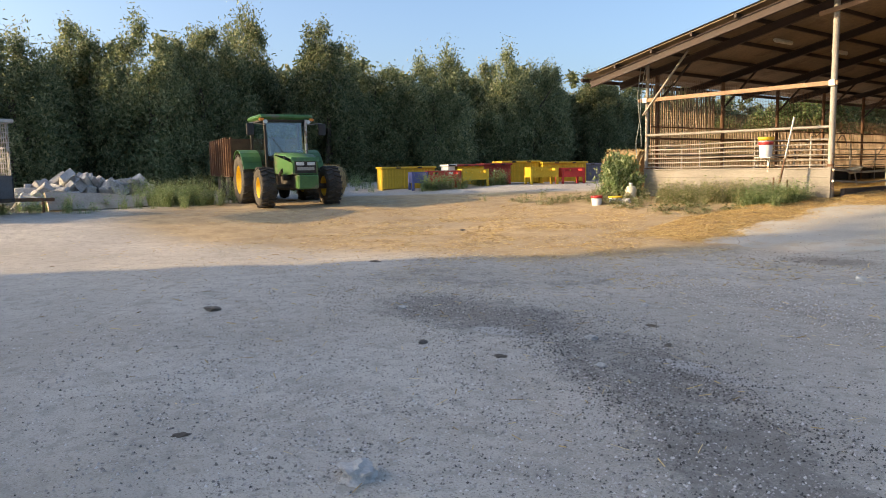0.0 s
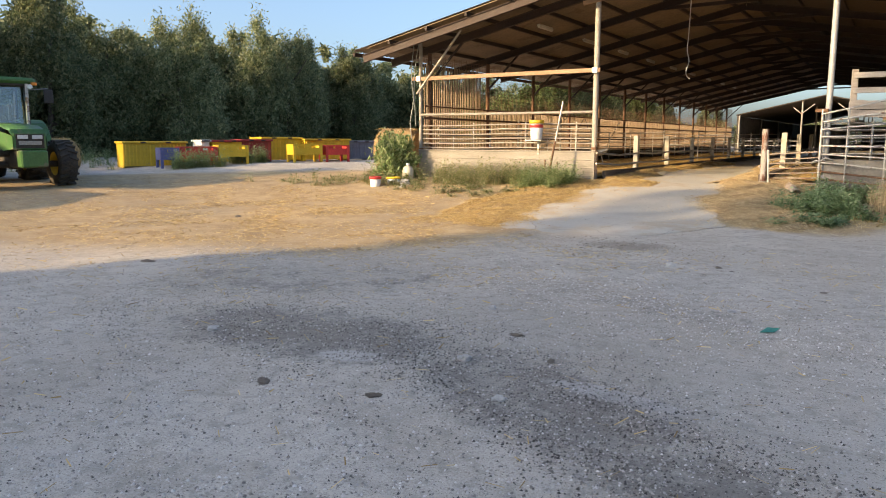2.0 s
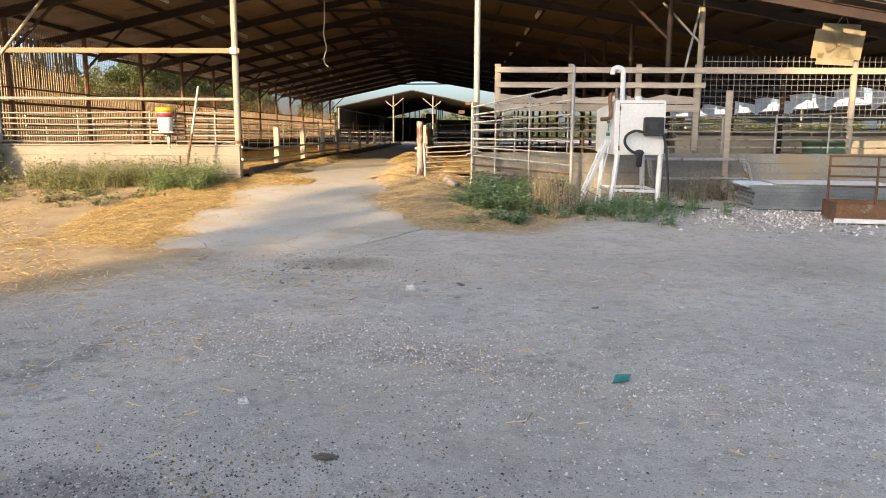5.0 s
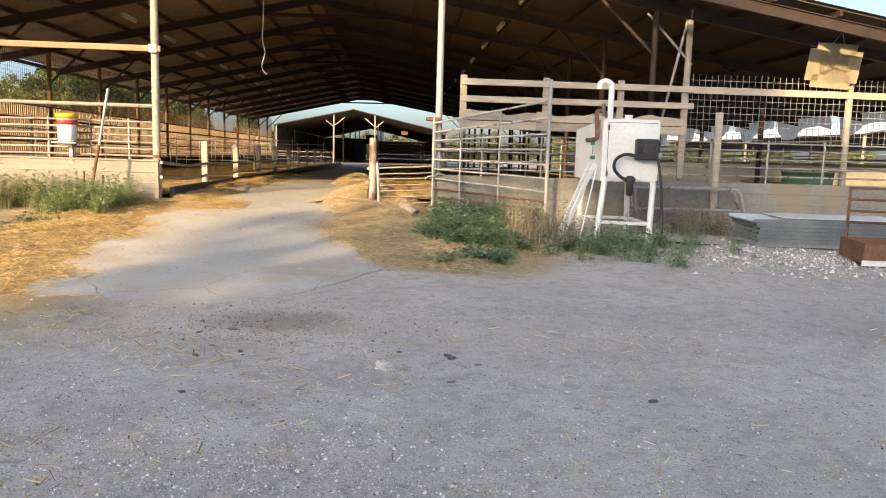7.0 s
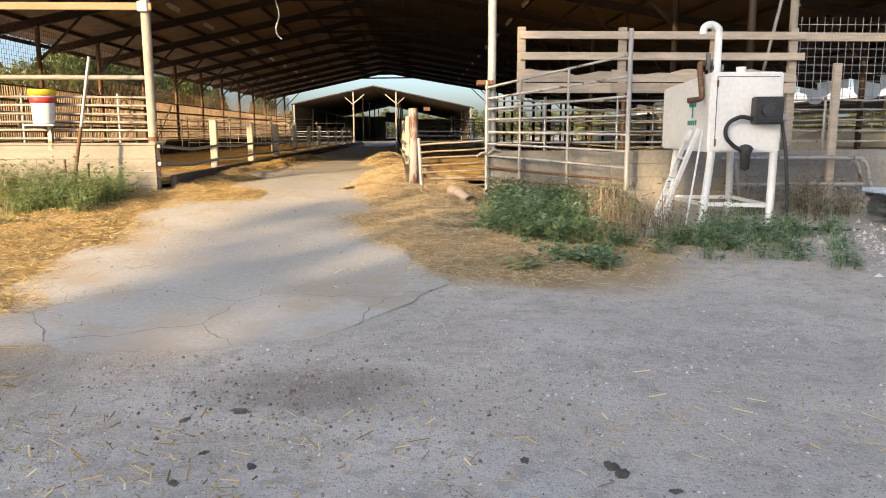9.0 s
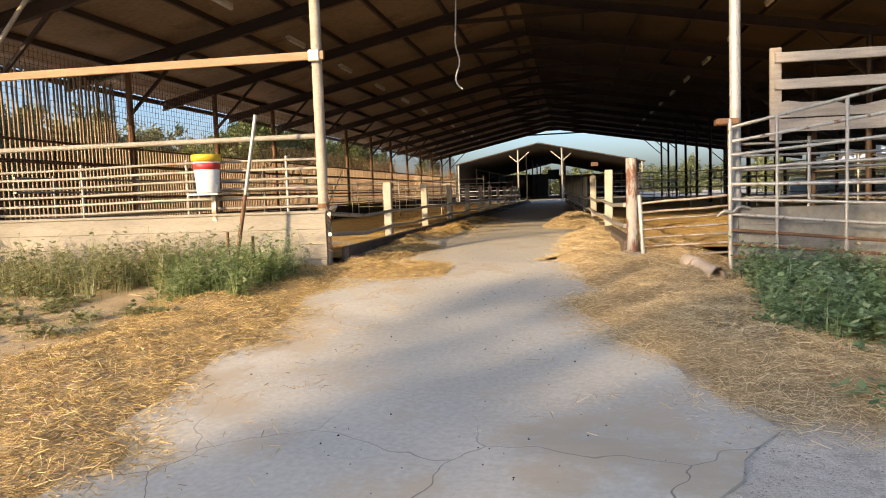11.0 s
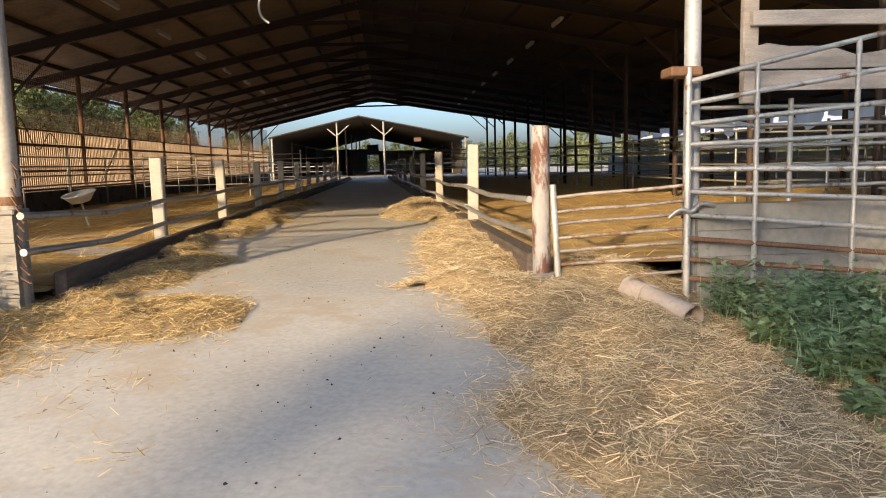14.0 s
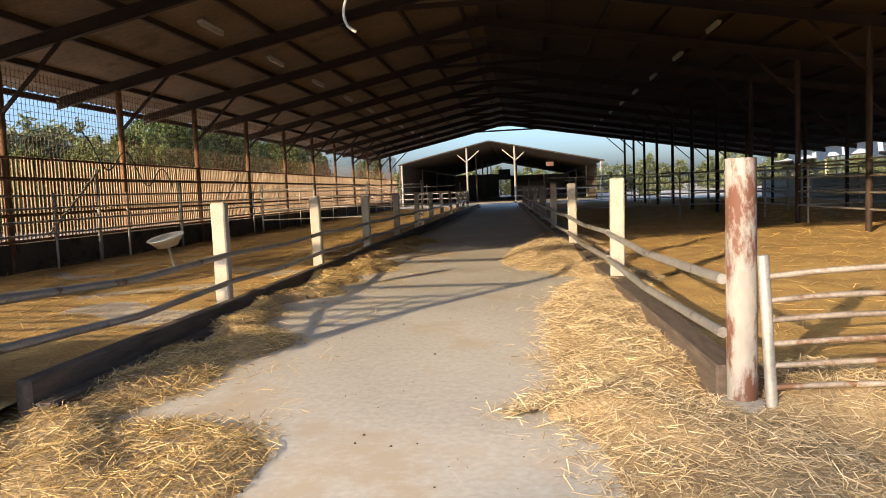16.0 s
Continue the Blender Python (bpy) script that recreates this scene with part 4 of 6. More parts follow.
for z in (0.12, 0.82):
    part("hinge", Shape().tube((-0.348, -0.014, TZ + z - 0.04), (-0.348, -0.014, TZ + z + 0.04), 0.014, n=8), RUST, tank)
pump = part("pump_box", Shape().box(0.06, 0.4, -0.16, -0.01, TZ + 0.34, TZ + 0.66, 0.02), BLACK, tank, "black pump box")
s = Shape()
for k in range(6):
    s.box(0.1, 0.3, -0.172, -0.16, TZ + 0.4 + 0.035 * k, TZ + 0.415 + 0.035 * k)
s.tube((0.2, -0.2, TZ + 0.5), (0.2, -0.15, TZ + 0.5), 0.07, n=14)
part("grille", s, ENGINE_GREY, pump)
part("tap", Shape().box(0.38, 0.46, -0.14, -0.03, TZ + 0.38, TZ + 0.46, 0.01), PIPE, pump)
part("hose", Shape().path([(0.06, -0.1, TZ + 0.4), (-0.1, -0.12, TZ + 0.42), (-0.24, -0.12, TZ + 0.34), (-0.26, -0.12, TZ + 0.2), (-0.16, -0.12, TZ + 0.08), (-0.04, -0.11, TZ + 0.02), (0.02, -0.1, TZ - 0.06)], 0.025, 8), BLACK, tank, "looping black hose")
part("filter", Shape().lathe([(0.0, TZ - 0.22), (0.05, TZ - 0.2), (0.06, TZ - 0.02), (0.09, TZ + 0.05), (0.05, TZ + 0.09), (0.0, TZ + 0.1)], Matrix.Translation((0.0, -0.09, 0)), 12), BLACK, tank)
part("long_hose", Shape().path([(0.4, -0.1, TZ + 0.4), (0.47, -0.12, TZ), (0.52, -0.12, 0.4), (0.55, -0.16, 0.04), (0.8, -0.3, 0.0), (1.2, -0.35, -0.02), (1.5, -0.15, -0.03)], 0.022, 8), BLACK, tank, "black hose trailing on the ground")
LOGO = surface("logo_green", (0.01, 0.16, 0.13), (0.02, 0.24, 0.2), 3, 0.5)
lg = Shape()


def on_side(y, z):
    return Vector((-0.434 - 0.0774 * y, y, TZ + z))


for r in (0.1, 0.068, 0.036):
    for k in range(8):
        a0, a1 = math.pi * k / 8, math.pi * (k + 1) / 8
        lg.beam(on_side(0.5 + r * math.cos(a0), 0.56 + 1.1 * r * math.sin(a0)), on_side(0.5 + r * math.cos(a1), 0.56 + 1.1 * r * math.sin(a1)), 0.006, 0.02, 0, (0, 0.6, 0.8))
lg.beam(on_side(0.5, 0.42), on_side(0.5, 0.58), 0.006, 0.03, 0, (0, 1, 0))
for k in range(5):
    lg.beam(on_side(0.38 + 0.06 * k, 0.33), on_side(0.38 + 0.06 * k, 0.39), 0.006, 0.035, 0, (0, 1, 0))
part("emblem", lg, LOGO, tank, "green printed emblem")
ld = thing("ladder", "narrow white ladder leaning on the tank", "ladder", pose(4.98, -1.75, -0.45))
for dy in (-0.12, 0.14):
    part("stile", Shape().beam((-0.42, dy - 0.25, -0.02), (0.13, dy, 1.2), 0.03, 0.07, 0.006), WHITE, ld)
for k in range(5):
    u = 0.12 + 0.19 * k
    part("rung", Shape().tube((-0.42 + 0.55 * u, -0.37 + 0.25 * u, 1.22 * u), (-0.42 + 0.55 * u, -0.11 + 0.25 * u, 1.22 * u), 0.015), WHITE, ld)
part("prop", Shape().tube((0.15, -0.2, 1.18), (-0.22, -0.75, 0), 0.012), WHITE, ld)
pail("black_bucket", "black plastic bucket half hidden in the weeds", pose(4.35, -0.75, gz(4.35, -0.75) + 0.02), 0.3, 0.15, BLACK, None)
for o in bpy.data.objects:
    if o.parent and o.parent.name == "black_bucket" and o.name.startswith("body"):
        o.data = o.data.copy()
        o.data.materials[0] = BLACK
        o["label"] = "black body"
arch = thing("pipe_barrier", "bent grey pipe barrier standing against the wall", "barrier")
for dy in (0.0, -0.22):
    part("hoop", Shape().path([(6.2, -0.05 + dy, 0.34), (8.0, -0.1 + dy, 0.34), (8.16, -0.1 + dy, 0.3), (8.24, -0.12 + dy, 0.2), (8.42, -0.12 + dy, -0.46)], 0.028, 8), PIPE, arch)
part("rail", Shape().tube((6.2, -0.15, -0.05), (8.3, -0.2, -0.05), 0.024), PIPE, arch)
for dy in (0.0, -0.22):
    part("leg", Shape().tube((6.3, -0.05 + dy, 0.34), (6.42, -0.1 + dy, -0.5), 0.026), PIPE, arch)

# stack of galvanised sheets and a rusty tray
stack = thing("sheet_stack", "stack of folded galvanised metal sheets lying on the ground", "metal stack", pose(8.75, -2.05, gz(8.75, -2.05), 0, 0, -8))
GALV = surface("galvanised_sheet", (0.32, 0.36, 0.38), (0.5, 0.54, 0.56), 3, 0.4, 0.7, 30, 0.15, 0.003)
for k in range(7):
    x0 = random.uniform(-0.06, 0.06)
    top = [(-0.6, 0.055), (-0.59, 0.005), (-0.31, 0.005), (-0.3, 0.055), (-0.29, 0.005), (-0.01, 0.005), (0.0, 0.055), (0.01, 0.005), (0.29, 0.005), (0.3, 0.055), (0.31, 0.005), (0.59, 0.005), (0.6, 0.055)]
    fold = [(y, z + 0.03 + 0.06 * k) for y, z in top] + [(y, z + 0.025 + 0.06 * k) for y, z in top[::-1]]
    s = Shape().plate([(-1.2 + x0, y, z) for y, z in fold], 2.3, (1, 0, 0))
    part("sheet", s, GALV, stack)
part("cover", Shape().box(-0.75, 1.15, -0.5, 0.55, 0.455, 0.47, 0.004), WHITE, stack, "pale top sheet")
part("bearer", Shape().box(-0.7, -0.6, -0.62, 0.62, -0.06, 0.03, 0.006).box(0.7, 0.8, -0.62, 0.62, -0.06, 0.03, 0.006), OLD_WOOD, stack)
tray = thing("feeder_tray", "rusty steel feeder tray with upright pipe rack", "feeder", pose(8.95, -3.9, gz(8.95, -3.9), 0, 0, -14))
s = Shape()
for a, b in (((-0.75, -0.4), (0.9, -0.4)), ((0.9, -0.4), (0.9, 0.5)), ((0.9, 0.5), (-0.75, 0.5)), ((-0.75, 0.5), (-0.75, -0.4))):
    s.beam((a[0], a[1], 0.16), (b[0], b[1], 0.16), 0.02, 0.26, 0.004)
s.box(-0.75, 0.9, -0.4, 0.5, 0.03, 0.05)
part("tray", s, RUST, tray)
part("skirt", Shape().box(-0.78, 0.93, -0.43, -0.41, 0.0, 0.07, 0.004), WHITE, tray)
for x in (-0.7, 0.0, 0.8):
    part("upright", Shape().tube((x, 0.45, 0.05), (x, 0.45, 1.0), 0.02), RUST, tray)
for z in (0.5, 0.66, 0.82, 0.98):
    part("rail", Shape().tube((-0.72, 0.45, z), (0.85, 0.45, z), 0.017), RUST, tray)

# ---- straw and plants ----
def blade_material(name, tones, rough=0.8, through_light=0.0, vary=0.08):
    mat = bpy.data.materials.new(name)
    mat.use_nodes = True
    nd, ln = mat.node_tree.nodes, mat.node_tree.links
    bsdf = nd["Principled BSDF"]
    geo, ramp = nd.new("ShaderNodeNewGeometry"), nd.new("ShaderNodeValToRGB")
    ramp.color_ramp.elements[0].color, ramp.color_ramp.elements[1].color = (*tones[0], 1), (*tones[-1], 1)
    for k, c in enumerate(tones[1:-1]):
        ramp.color_ramp.elements.new((k + 1) / (len(tones) - 1)).color = (*c, 1)
    ln.new(geo.outputs["Random Per Island"], ramp.inputs[0])
    info, mr, hsv = nd.new("ShaderNodeObjectInfo"), nd.new("ShaderNodeMapRange"), nd.new("ShaderNodeHueSaturation")
    mr.inputs["To Min"].default_value, mr.inputs["To Max"].default_value = 1 - vary, 1 + vary
    ln.new(info.outputs["Random"], mr.inputs[0]), ln.new(mr.outputs[0], hsv.inputs["Value"]), ln.new(ramp.outputs[0], hsv.inputs["Color"])
    ln.new(hsv.outputs[0], bsdf.inputs["Base Color"])
    bsdf.inputs["Roughness"].default_value = rough
    bsdf.inputs["Specular IOR Level"].default_value = 0.25
    if through_light:
        tr, mix = nd.new("ShaderNodeBsdfTranslucent"), nd.new("ShaderNodeMixShader")
        ln.new(ramp.outputs[0], tr.inputs[0])
        mix.inputs[0].default_value = through_light
        ln.new(bsdf.outputs[0], mix.inputs[1]), ln.new(tr.outputs[0], mix.inputs[2]), ln.new(mix.outputs[0], nd["Material Output"].inputs[0])
    return mat


STRAW = blade_material("straw", [(0.24, 0.15, 0.055), (0.46, 0.32, 0.125), (0.63, 0.46, 0.2), (0.78, 0.62, 0.33)])
GREY_STRAW = blade_material("old_straw", [(0.26, 0.19, 0.11), (0.5, 0.385, 0.215), (0.66, 0.52, 0.3), (0.8, 0.67, 0.44)])
GOLD_STRAW = blade_material("bedding_straw", [(0.3, 0.18, 0.05), (0.52, 0.34, 0.1), (0.66, 0.46, 0.16), (0.76, 0.58, 0.25)])
STRAW_BED = surface("straw_bed", (0.24, 0.17, 0.09), (0.46, 0.345, 0.19), 5, 0.95, fine=45, bump=0.8, depth=0.03, vary=0)
GOLD_BED = surface("bedding_bed", (0.34, 0.2, 0.06), (0.62, 0.42, 0.15), 3, 0.95, fine=40, bump=0.8, depth=0.03, vary=0)
LEAF = blade_material("weed_leaf", [(0.13, 0.19, 0.075), (0.22, 0.3, 0.125), (0.33, 0.41, 0.19), (0.46, 0.5, 0.29)], 0.6, 0.45)
FRESH = blade_material("fresh_weed", [(0.12, 0.2, 0.095), (0.2, 0.31, 0.15), (0.29, 0.4, 0.21), (0.41, 0.48, 0.31)], 0.6, 0.4)
DRY = blade_material("dry_stalk", [(0.16, 0.14, 0.09), (0.26, 0.23, 0.15), (0.38, 0.33, 0.23), (0.48, 0.42, 0.31)], 0.75, 0.2)
GRASS = blade_material("dry_grass", [(0.16, 0.2, 0.07), (0.26, 0.29, 0.12), (0.4, 0.38, 0.21), (0.55, 0.5, 0.33)], 0.7, 0.4)
TREE_LEAF = blade_material("tree_leaf", [(0.09, 0.125, 0.06), (0.16, 0.195, 0.095), (0.25, 0.275, 0.14), (0.38, 0.38, 0.21)], 0.6, 0.5, 0.25)
ORCHARD_LEAF = blade_material("orchard_leaf", [(0.05, 0.085, 0.025), (0.1, 0.14, 0.045), (0.16, 0.205, 0.07), (0.26, 0.29, 0.12)], 0.6, 0.4, 0.15)
BARK = surface("bark", (0.06, 0.05, 0.04), (0.16, 0.13, 0.1), 5, 0.9, fine=30, bump=0.8, depth=0.02)
rng = np.random.default_rng(7)


def quads_at(c, d, side, length, width):
    """Flat blades: centres, directions, side vectors, lengths, widths."""
    a, b = d * (length / 2)[:, None], side * (width / 2)[:, None]
    v = np.stack([c - a - b, c + a - b, c + a + b, c - a + b], 1).reshape(-1, 3)
    return v, np.arange(len(c) * 4).reshape(-1, 4)


def straw_blades(xy, z, lift=0.03, lo=0.03, hi=0.12, w=0.0031):
    n = len(xy)
    ang, up = rng.uniform(0, 2 * np.pi, n), rng.normal(0, 0.28, n)
    d = np.stack([np.cos(ang) * np.cos(up), np.sin(ang) * np.cos(up), np.sin(up)], 1)
    side = np.cross(d, np.array([0, 0, 1.0]) + rng.normal(0, 0.5, (n, 3)))
    side /= np.linalg.norm(side, axis=1)[:, None]
    c = np.concatenate([xy, (z + rng.uniform(0.004, lift, n))[:, None]], 1)
    return quads_at(c, d, side, rng.uniform(lo, hi, n), rng.uniform(w * 0.6, w * 1.4, n))


def wavy(x, y, s=1.0):
    return 0.5 + 0.25 * np.sin(x * 3.1 * s + 1.7 * np.sin(y * 2.3 * s)) + 0.25 * np.sin(y * 4.3 * s + 1.3 * np.sin(x * 5.1 * s))


def straw_bed(name, label, x0, x1, y0, y1, height, n, bed, blades, step=0.07, base=ground_z, lo=0.03, hi=0.12):
    """A heap with its straws; height(x, y) above the base, under 0 where there is none."""
    ax, ay = np.arange(x0, x1 + step, step), np.arange(y0, y1 + step, step)
    X, Y = np.meshgrid(ax, ay, indexing="ij")
    H = height(X, Y)
    V = np.stack([X, Y, base(X, Y) + np.maximum(H, -0.03)], -1).reshape(-1, 3)
    m = len(ay)
    I = (np.arange(len(ax) - 1)[:, None] * m + np.arange(m - 1)[None]).ravel()
    keep = (H > -0.02)[:-1, :-1].ravel()
    I = I[keep]
    Q = np.stack([I, I + m, I + m + 1, I + 1], 1)
    xy = np.stack([rng.uniform(x0, x1, n * 3), rng.uniform(y0, y1, n * 3)], 1)
    h = height(xy[:, 0], xy[:, 1])
    ok = h > -0.005 - rng.exponential(0.02, len(h))
    xy, h = xy[ok][:n], np.maximum(h[ok][:n], 0)
    bv, bq = straw_blades(xy, base(xy[:, 0], xy[:, 1]) + h, lo=lo, hi=hi)
    me = raw_mesh(name, np.concatenate([V, bv]), np.concatenate([Q, bq + len(V)]), bed)
    me.materials.append(blades)
    me.polygons.foreach_set("material_index", [0] * len(Q) + [1] * len(bq))
    me.polygons.foreach_set("use_smooth", [True] * len(Q) + [False] * len(bq))
    return tagged(new(name, me), label, "straw", kind="stuff")


def lane_l(y):
    return np.interp(y, LANE_Y, LANE_L)


def lane_r(y):
    return np.interp(y, LANE_Y, LANE_R)


def heap(d, w):
    return np.clip(1 - (d / w) ** 2, -1, 1)


def left_bed(x, y):
    e = x - lane_l(y) + 0.15 * np.sin(y * 2.6) + 0.1 * np.sin(y * 5.9)
    front = np.where(y < 0.15, np.minimum(heap(e + 0.75, 0.85), np.clip((y + 5.9 + 0.3 * np.sin(x * 2.7)) / 1.2, -1, 1)), -1)
    strip = np.where(y > -0.4, heap(e - 0.2, 0.26 + 0.14 * np.sin(y * 1.3)), -1)
    lump = 0.9 * heap(np.hypot((x + 1.15) / 0.75, (y + 0.35) / 0.6), 1)
    return 0.1 * np.maximum(np.maximum(front * 0.7, strip * 0.9), lump) * (0.55 + wavy(x, y, 2) * 0.8) - 0.005


def right_bed(x, y):
    e = x - lane_r(y) + 0.14 * np.sin(y * 2.2 + 1) + 0.1 * np.sin(y * 5.1)
    front = np.where(y < 0.9, np.minimum(heap(e - 0.75, 0.85), np.clip((y + 4.7 + 0.3 * np.sin(x * 3.1) + 0.15 * np.sin(x * 7.3)) / 0.9, -1, 1)), -1)
    strip = np.where(y > 0.2, heap(e - 0.1, 0.45), -1)
    lump = 2.4 * heap(np.hypot((x - 0.95) / 0.6, (y - 7.2) / 1.6), 1)
    lump2 = 1.2 * heap(np.hypot((x - 1.3) / 0.58, (y - 1.4) / 2.6), 1)
    lump = np.maximum(lump, 2.2 * heap(np.hypot((x - 2.25) / 0.75, (y - 0.45) / 0.55), 1))
    return 0.1 * np.maximum(np.maximum(front * 0.9, strip), np.maximum(lump, lump2)) * (0.55 + wavy(x, y, 2) * 0.8) - 0.005


straw_bed("straw_litter", "golden straw heaped along the lane edge", -3.3, -0.5, -6.5, 12, left_bed, 80000, STRAW_BED, STRAW)
straw_bed("straw_litter", "dull trampled straw along the lane edge", 0.3, 3.8, -5.2, 12, right_bed, 92000, STRAW_BED, GREY_STRAW)


def pen_base(x, y):
    return np.zeros_like(x) - 0.1


def bedding(x, y):
    return 0.04 + 0.06 * wavy(x, y, 0.8)


straw_bed("bedding", "golden straw bedding covering the open pen floor", -7.0, -2.0, 0.12, 42, bedding, 24000, GOLD_BED, GOLD_STRAW, 0.2, pen_base, 0.06, 0.26)
straw_bed("bedding", "golden straw bedding covering the sheep pen floor", 1.75, 13.2, 0.4, 42, bedding, 24000, GOLD_BED, GOLD_STRAW, 0.2, pen_base, 0.06, 0.26)
n = 46000
xy = np.stack([rng.normal(-5.5, 4.2, n), rng.normal(-6.2, 2.8, n)], 1)
keep = (wavy(xy[:, 0], xy[:, 1], 0.7) + rng.uniform(-0.3, 0.3, n) > 0.5) & (xy[:, 1] < -0.3) & ((xy[:, 0] < lane_l(xy[:, 1])) | (xy[:, 1] < -7.4))
xy = xy[keep]
more = np.stack([rng.uniform(-8, 8, 1200), rng.uniform(-16, -7, 1200)], 1)
edge = np.stack([rng.normal(3.6, 1.1, 2600), rng.normal(-3.4, 0.5, 2600)], 1)
xy = np.concatenate([xy, more, edge])
v, q = straw_blades(xy, ground_z(xy[:, 0], xy[:, 1]), 0.012, 0.03, 0.12, 0.006)
tagged(new("loose_straw", raw_mesh("loose_straw", v, q, STRAW)), "loose straws scattered over the yard", "straw", kind="stuff")


def stones(name, label, n, cx, cy, sx, sy, lo, hi, material, turn=0.0, lift=0.0):
    """Small chips, each an uneven low pyramid half sunk in the ground."""
    u, w = rng.normal(0, sx, n), rng.normal(0, sy, n)
    x, y = cx + u * math.cos(turn) - w * math.sin(turn), cy + u * math.sin(turn) + w * math.cos(turn)
    r = lo + (hi - lo) * rng.uniform(0, 1, n) ** 3
    base = np.array([(1, 0, -0.4), (0, 1, -0.4), (-1, 0, -0.4), (0, -1, -0.4), (0.2, 0.1, 1)], float)
    p = base[None] * rng.uniform(0.55, 1.35, (n, 5, 1))
    a = rng.uniform(0, 6.28, n)
    rx = p[:, :, 0] * np.cos(a)[:, None] - p[:, :, 1] * np.sin(a)[:, None]
    ry = p[:, :, 0] * np.sin(a)[:, None] + p[:, :, 1] * np.cos(a)[:, None]
    v = np.stack([rx * r[:, None] + x[:, None], ry * r[:, None] + y[:, None], p[:, :, 2] * r[:, None] * 0.7 + (ground_z(x, y) + lift + r * 0.12)[:, None]], -1).reshape(-1, 3)
    f = np.array([(0, 1, 4), (1, 2, 4), (2, 3, 4), (3, 0, 4)])
    q = (np.arange(n)[:, None, None] * 5 + f[None]).reshape(-1, 3)
    return tagged(new(name, raw_mesh(name, v, q, material)), label, "gravel", kind="stuff")


CHIP = blade_material("stone_chip", [(0.2, 0.175, 0.15), (0.36, 0.32, 0.28), (0.52, 0.47, 0.42), (0.78, 0.74, 0.68)], 0.9)
EARTH_CHIP = blade_material("earth_crumb", [(0.14, 0.115, 0.085), (0.24, 0.2, 0.15), (0.4, 0.34, 0.27)], 0.9)
DARK_CHIP = blade_material("dark_chip", [(0.07, 0.062, 0.055), (0.14, 0.125, 0.11), (0.25, 0.225, 0.2), (0.55, 0.51, 0.47)], 0.9)
stones("gravel", "fine grey stone chips strewn over the yard", 75000, 2.0, -12.4, 4.0, 3.2, 0.002, 0.013, CHIP)
stones("gravel", "sparse dark chips strewn over the yard", 15000, 1.5, -12.0, 4.0, 3.4, 0.002, 0.01, DARK_CHIP)
stones("gravel", "dark loose gravel in a worn track", 15000, 0.3, -12.85, 1.4, 0.55, 0.002, 0.011, DARK_CHIP)
stones("gravel", "dark loose gravel in a worn track", 19000, 2.9, -13.5, 1.2, 0.42, 0.002, 0.012, DARK_CHIP, -0.5)
stones("gravel", "loose chips on the open yard", 15000, 3.0, -15.2, 1.7, 0.9, 0.002, 0.014, CHIP)
stones("gravel", "dark loose chips on the open yard", 7000, 2.8, -15.0, 1.8, 0.9, 0.002, 0.009, DARK_CHIP)
stones("gravel", "grey loose gravel in a worn track", 9000, 1.8, -10.4, 1.5, 0.4, 0.003, 0.013, CHIP, -0.35)
stones("gravel", "brown crumbs of earth before the lane", 1300, 1.1, -7.2, 0.6, 0.3, 0.003, 0.018, EARTH_CHIP, -0.15)
stones("gravel", "pale stones dumped beside the tank", 2200, 7.4, -3.6, 0.9, 0.7, 0.01, 0.05, CHIP)
stones("droppings", "small dark droppings scattered over the lane", 240, 0.2, -2.2, 0.7, 2.6, 0.005, 0.012, blade_material("dropping", [(0.03, 0.025, 0.02), (0.08, 0.065, 0.05)], 0.9), 0.0, 0.014)
ROCK = surface("pale_rock", (0.4, 0.38, 0.35), (0.62, 0.6, 0.56), 6, 0.9, fine=40, bump=0.6, depth=0.01)
CLOD = surface("dung_clod", (0.14, 0.115, 0.09), (0.28, 0.235, 0.185), 9, 0.95, fine=50, bump=0.9, depth=0.02)


def lump_mesh(name, material, seed, flat=0.6):
    bm = bmesh.new()
    bmesh.ops.create_icosphere(bm, subdivisions=3, radius=1)
    for vert in bm.verts:
        k = 1 + 0.6 * noise.noise(vert.co * 1.6 + Vector((seed, 0, 0))) + 0.35 * noise.noise(vert.co * 4 + Vector((0, seed, 0)))
        vert.co = Vector((vert.co.x * k, vert.co.y * k, vert.co.z * k * flat))
    me = bpy.data.meshes.new(name)
    bm.to_mesh(me)
    bm.free()
    me.materials.append(material)
    return me


ROCKS = [lump_mesh("stone", ROCK, 3.1 * k, 0.55) for k in range(3)]
CLODS = [lump_mesh("clod", CLOD, 5.7 * k, 0.35) for k in range(3)]
for k, (x, y, r) in enumerate(((1.77, -12.86, 0.045), (2.74, -15.62, 0.085), (1.96, -8.42, 0.06), (2.3, -13.4, 0.035), (-0.3, -13.2, 0.04), (1.2, -11.4, 0.035), (3.0, -10.4, 0.03), (-6.3, -1.9, 0.1), (-6.45, -1.7, 0.13), (-6.1, -2.3, 0.07))):
    solo("stone", ROCKS[k % 3], None, "pale stone lying on the yard", "stone", m=pose(x, y, gz(x, y) + r * 0.25, 0, 0, 50 * k) @ Matrix.Diagonal((r, r, r, 1)), group="loose stones")
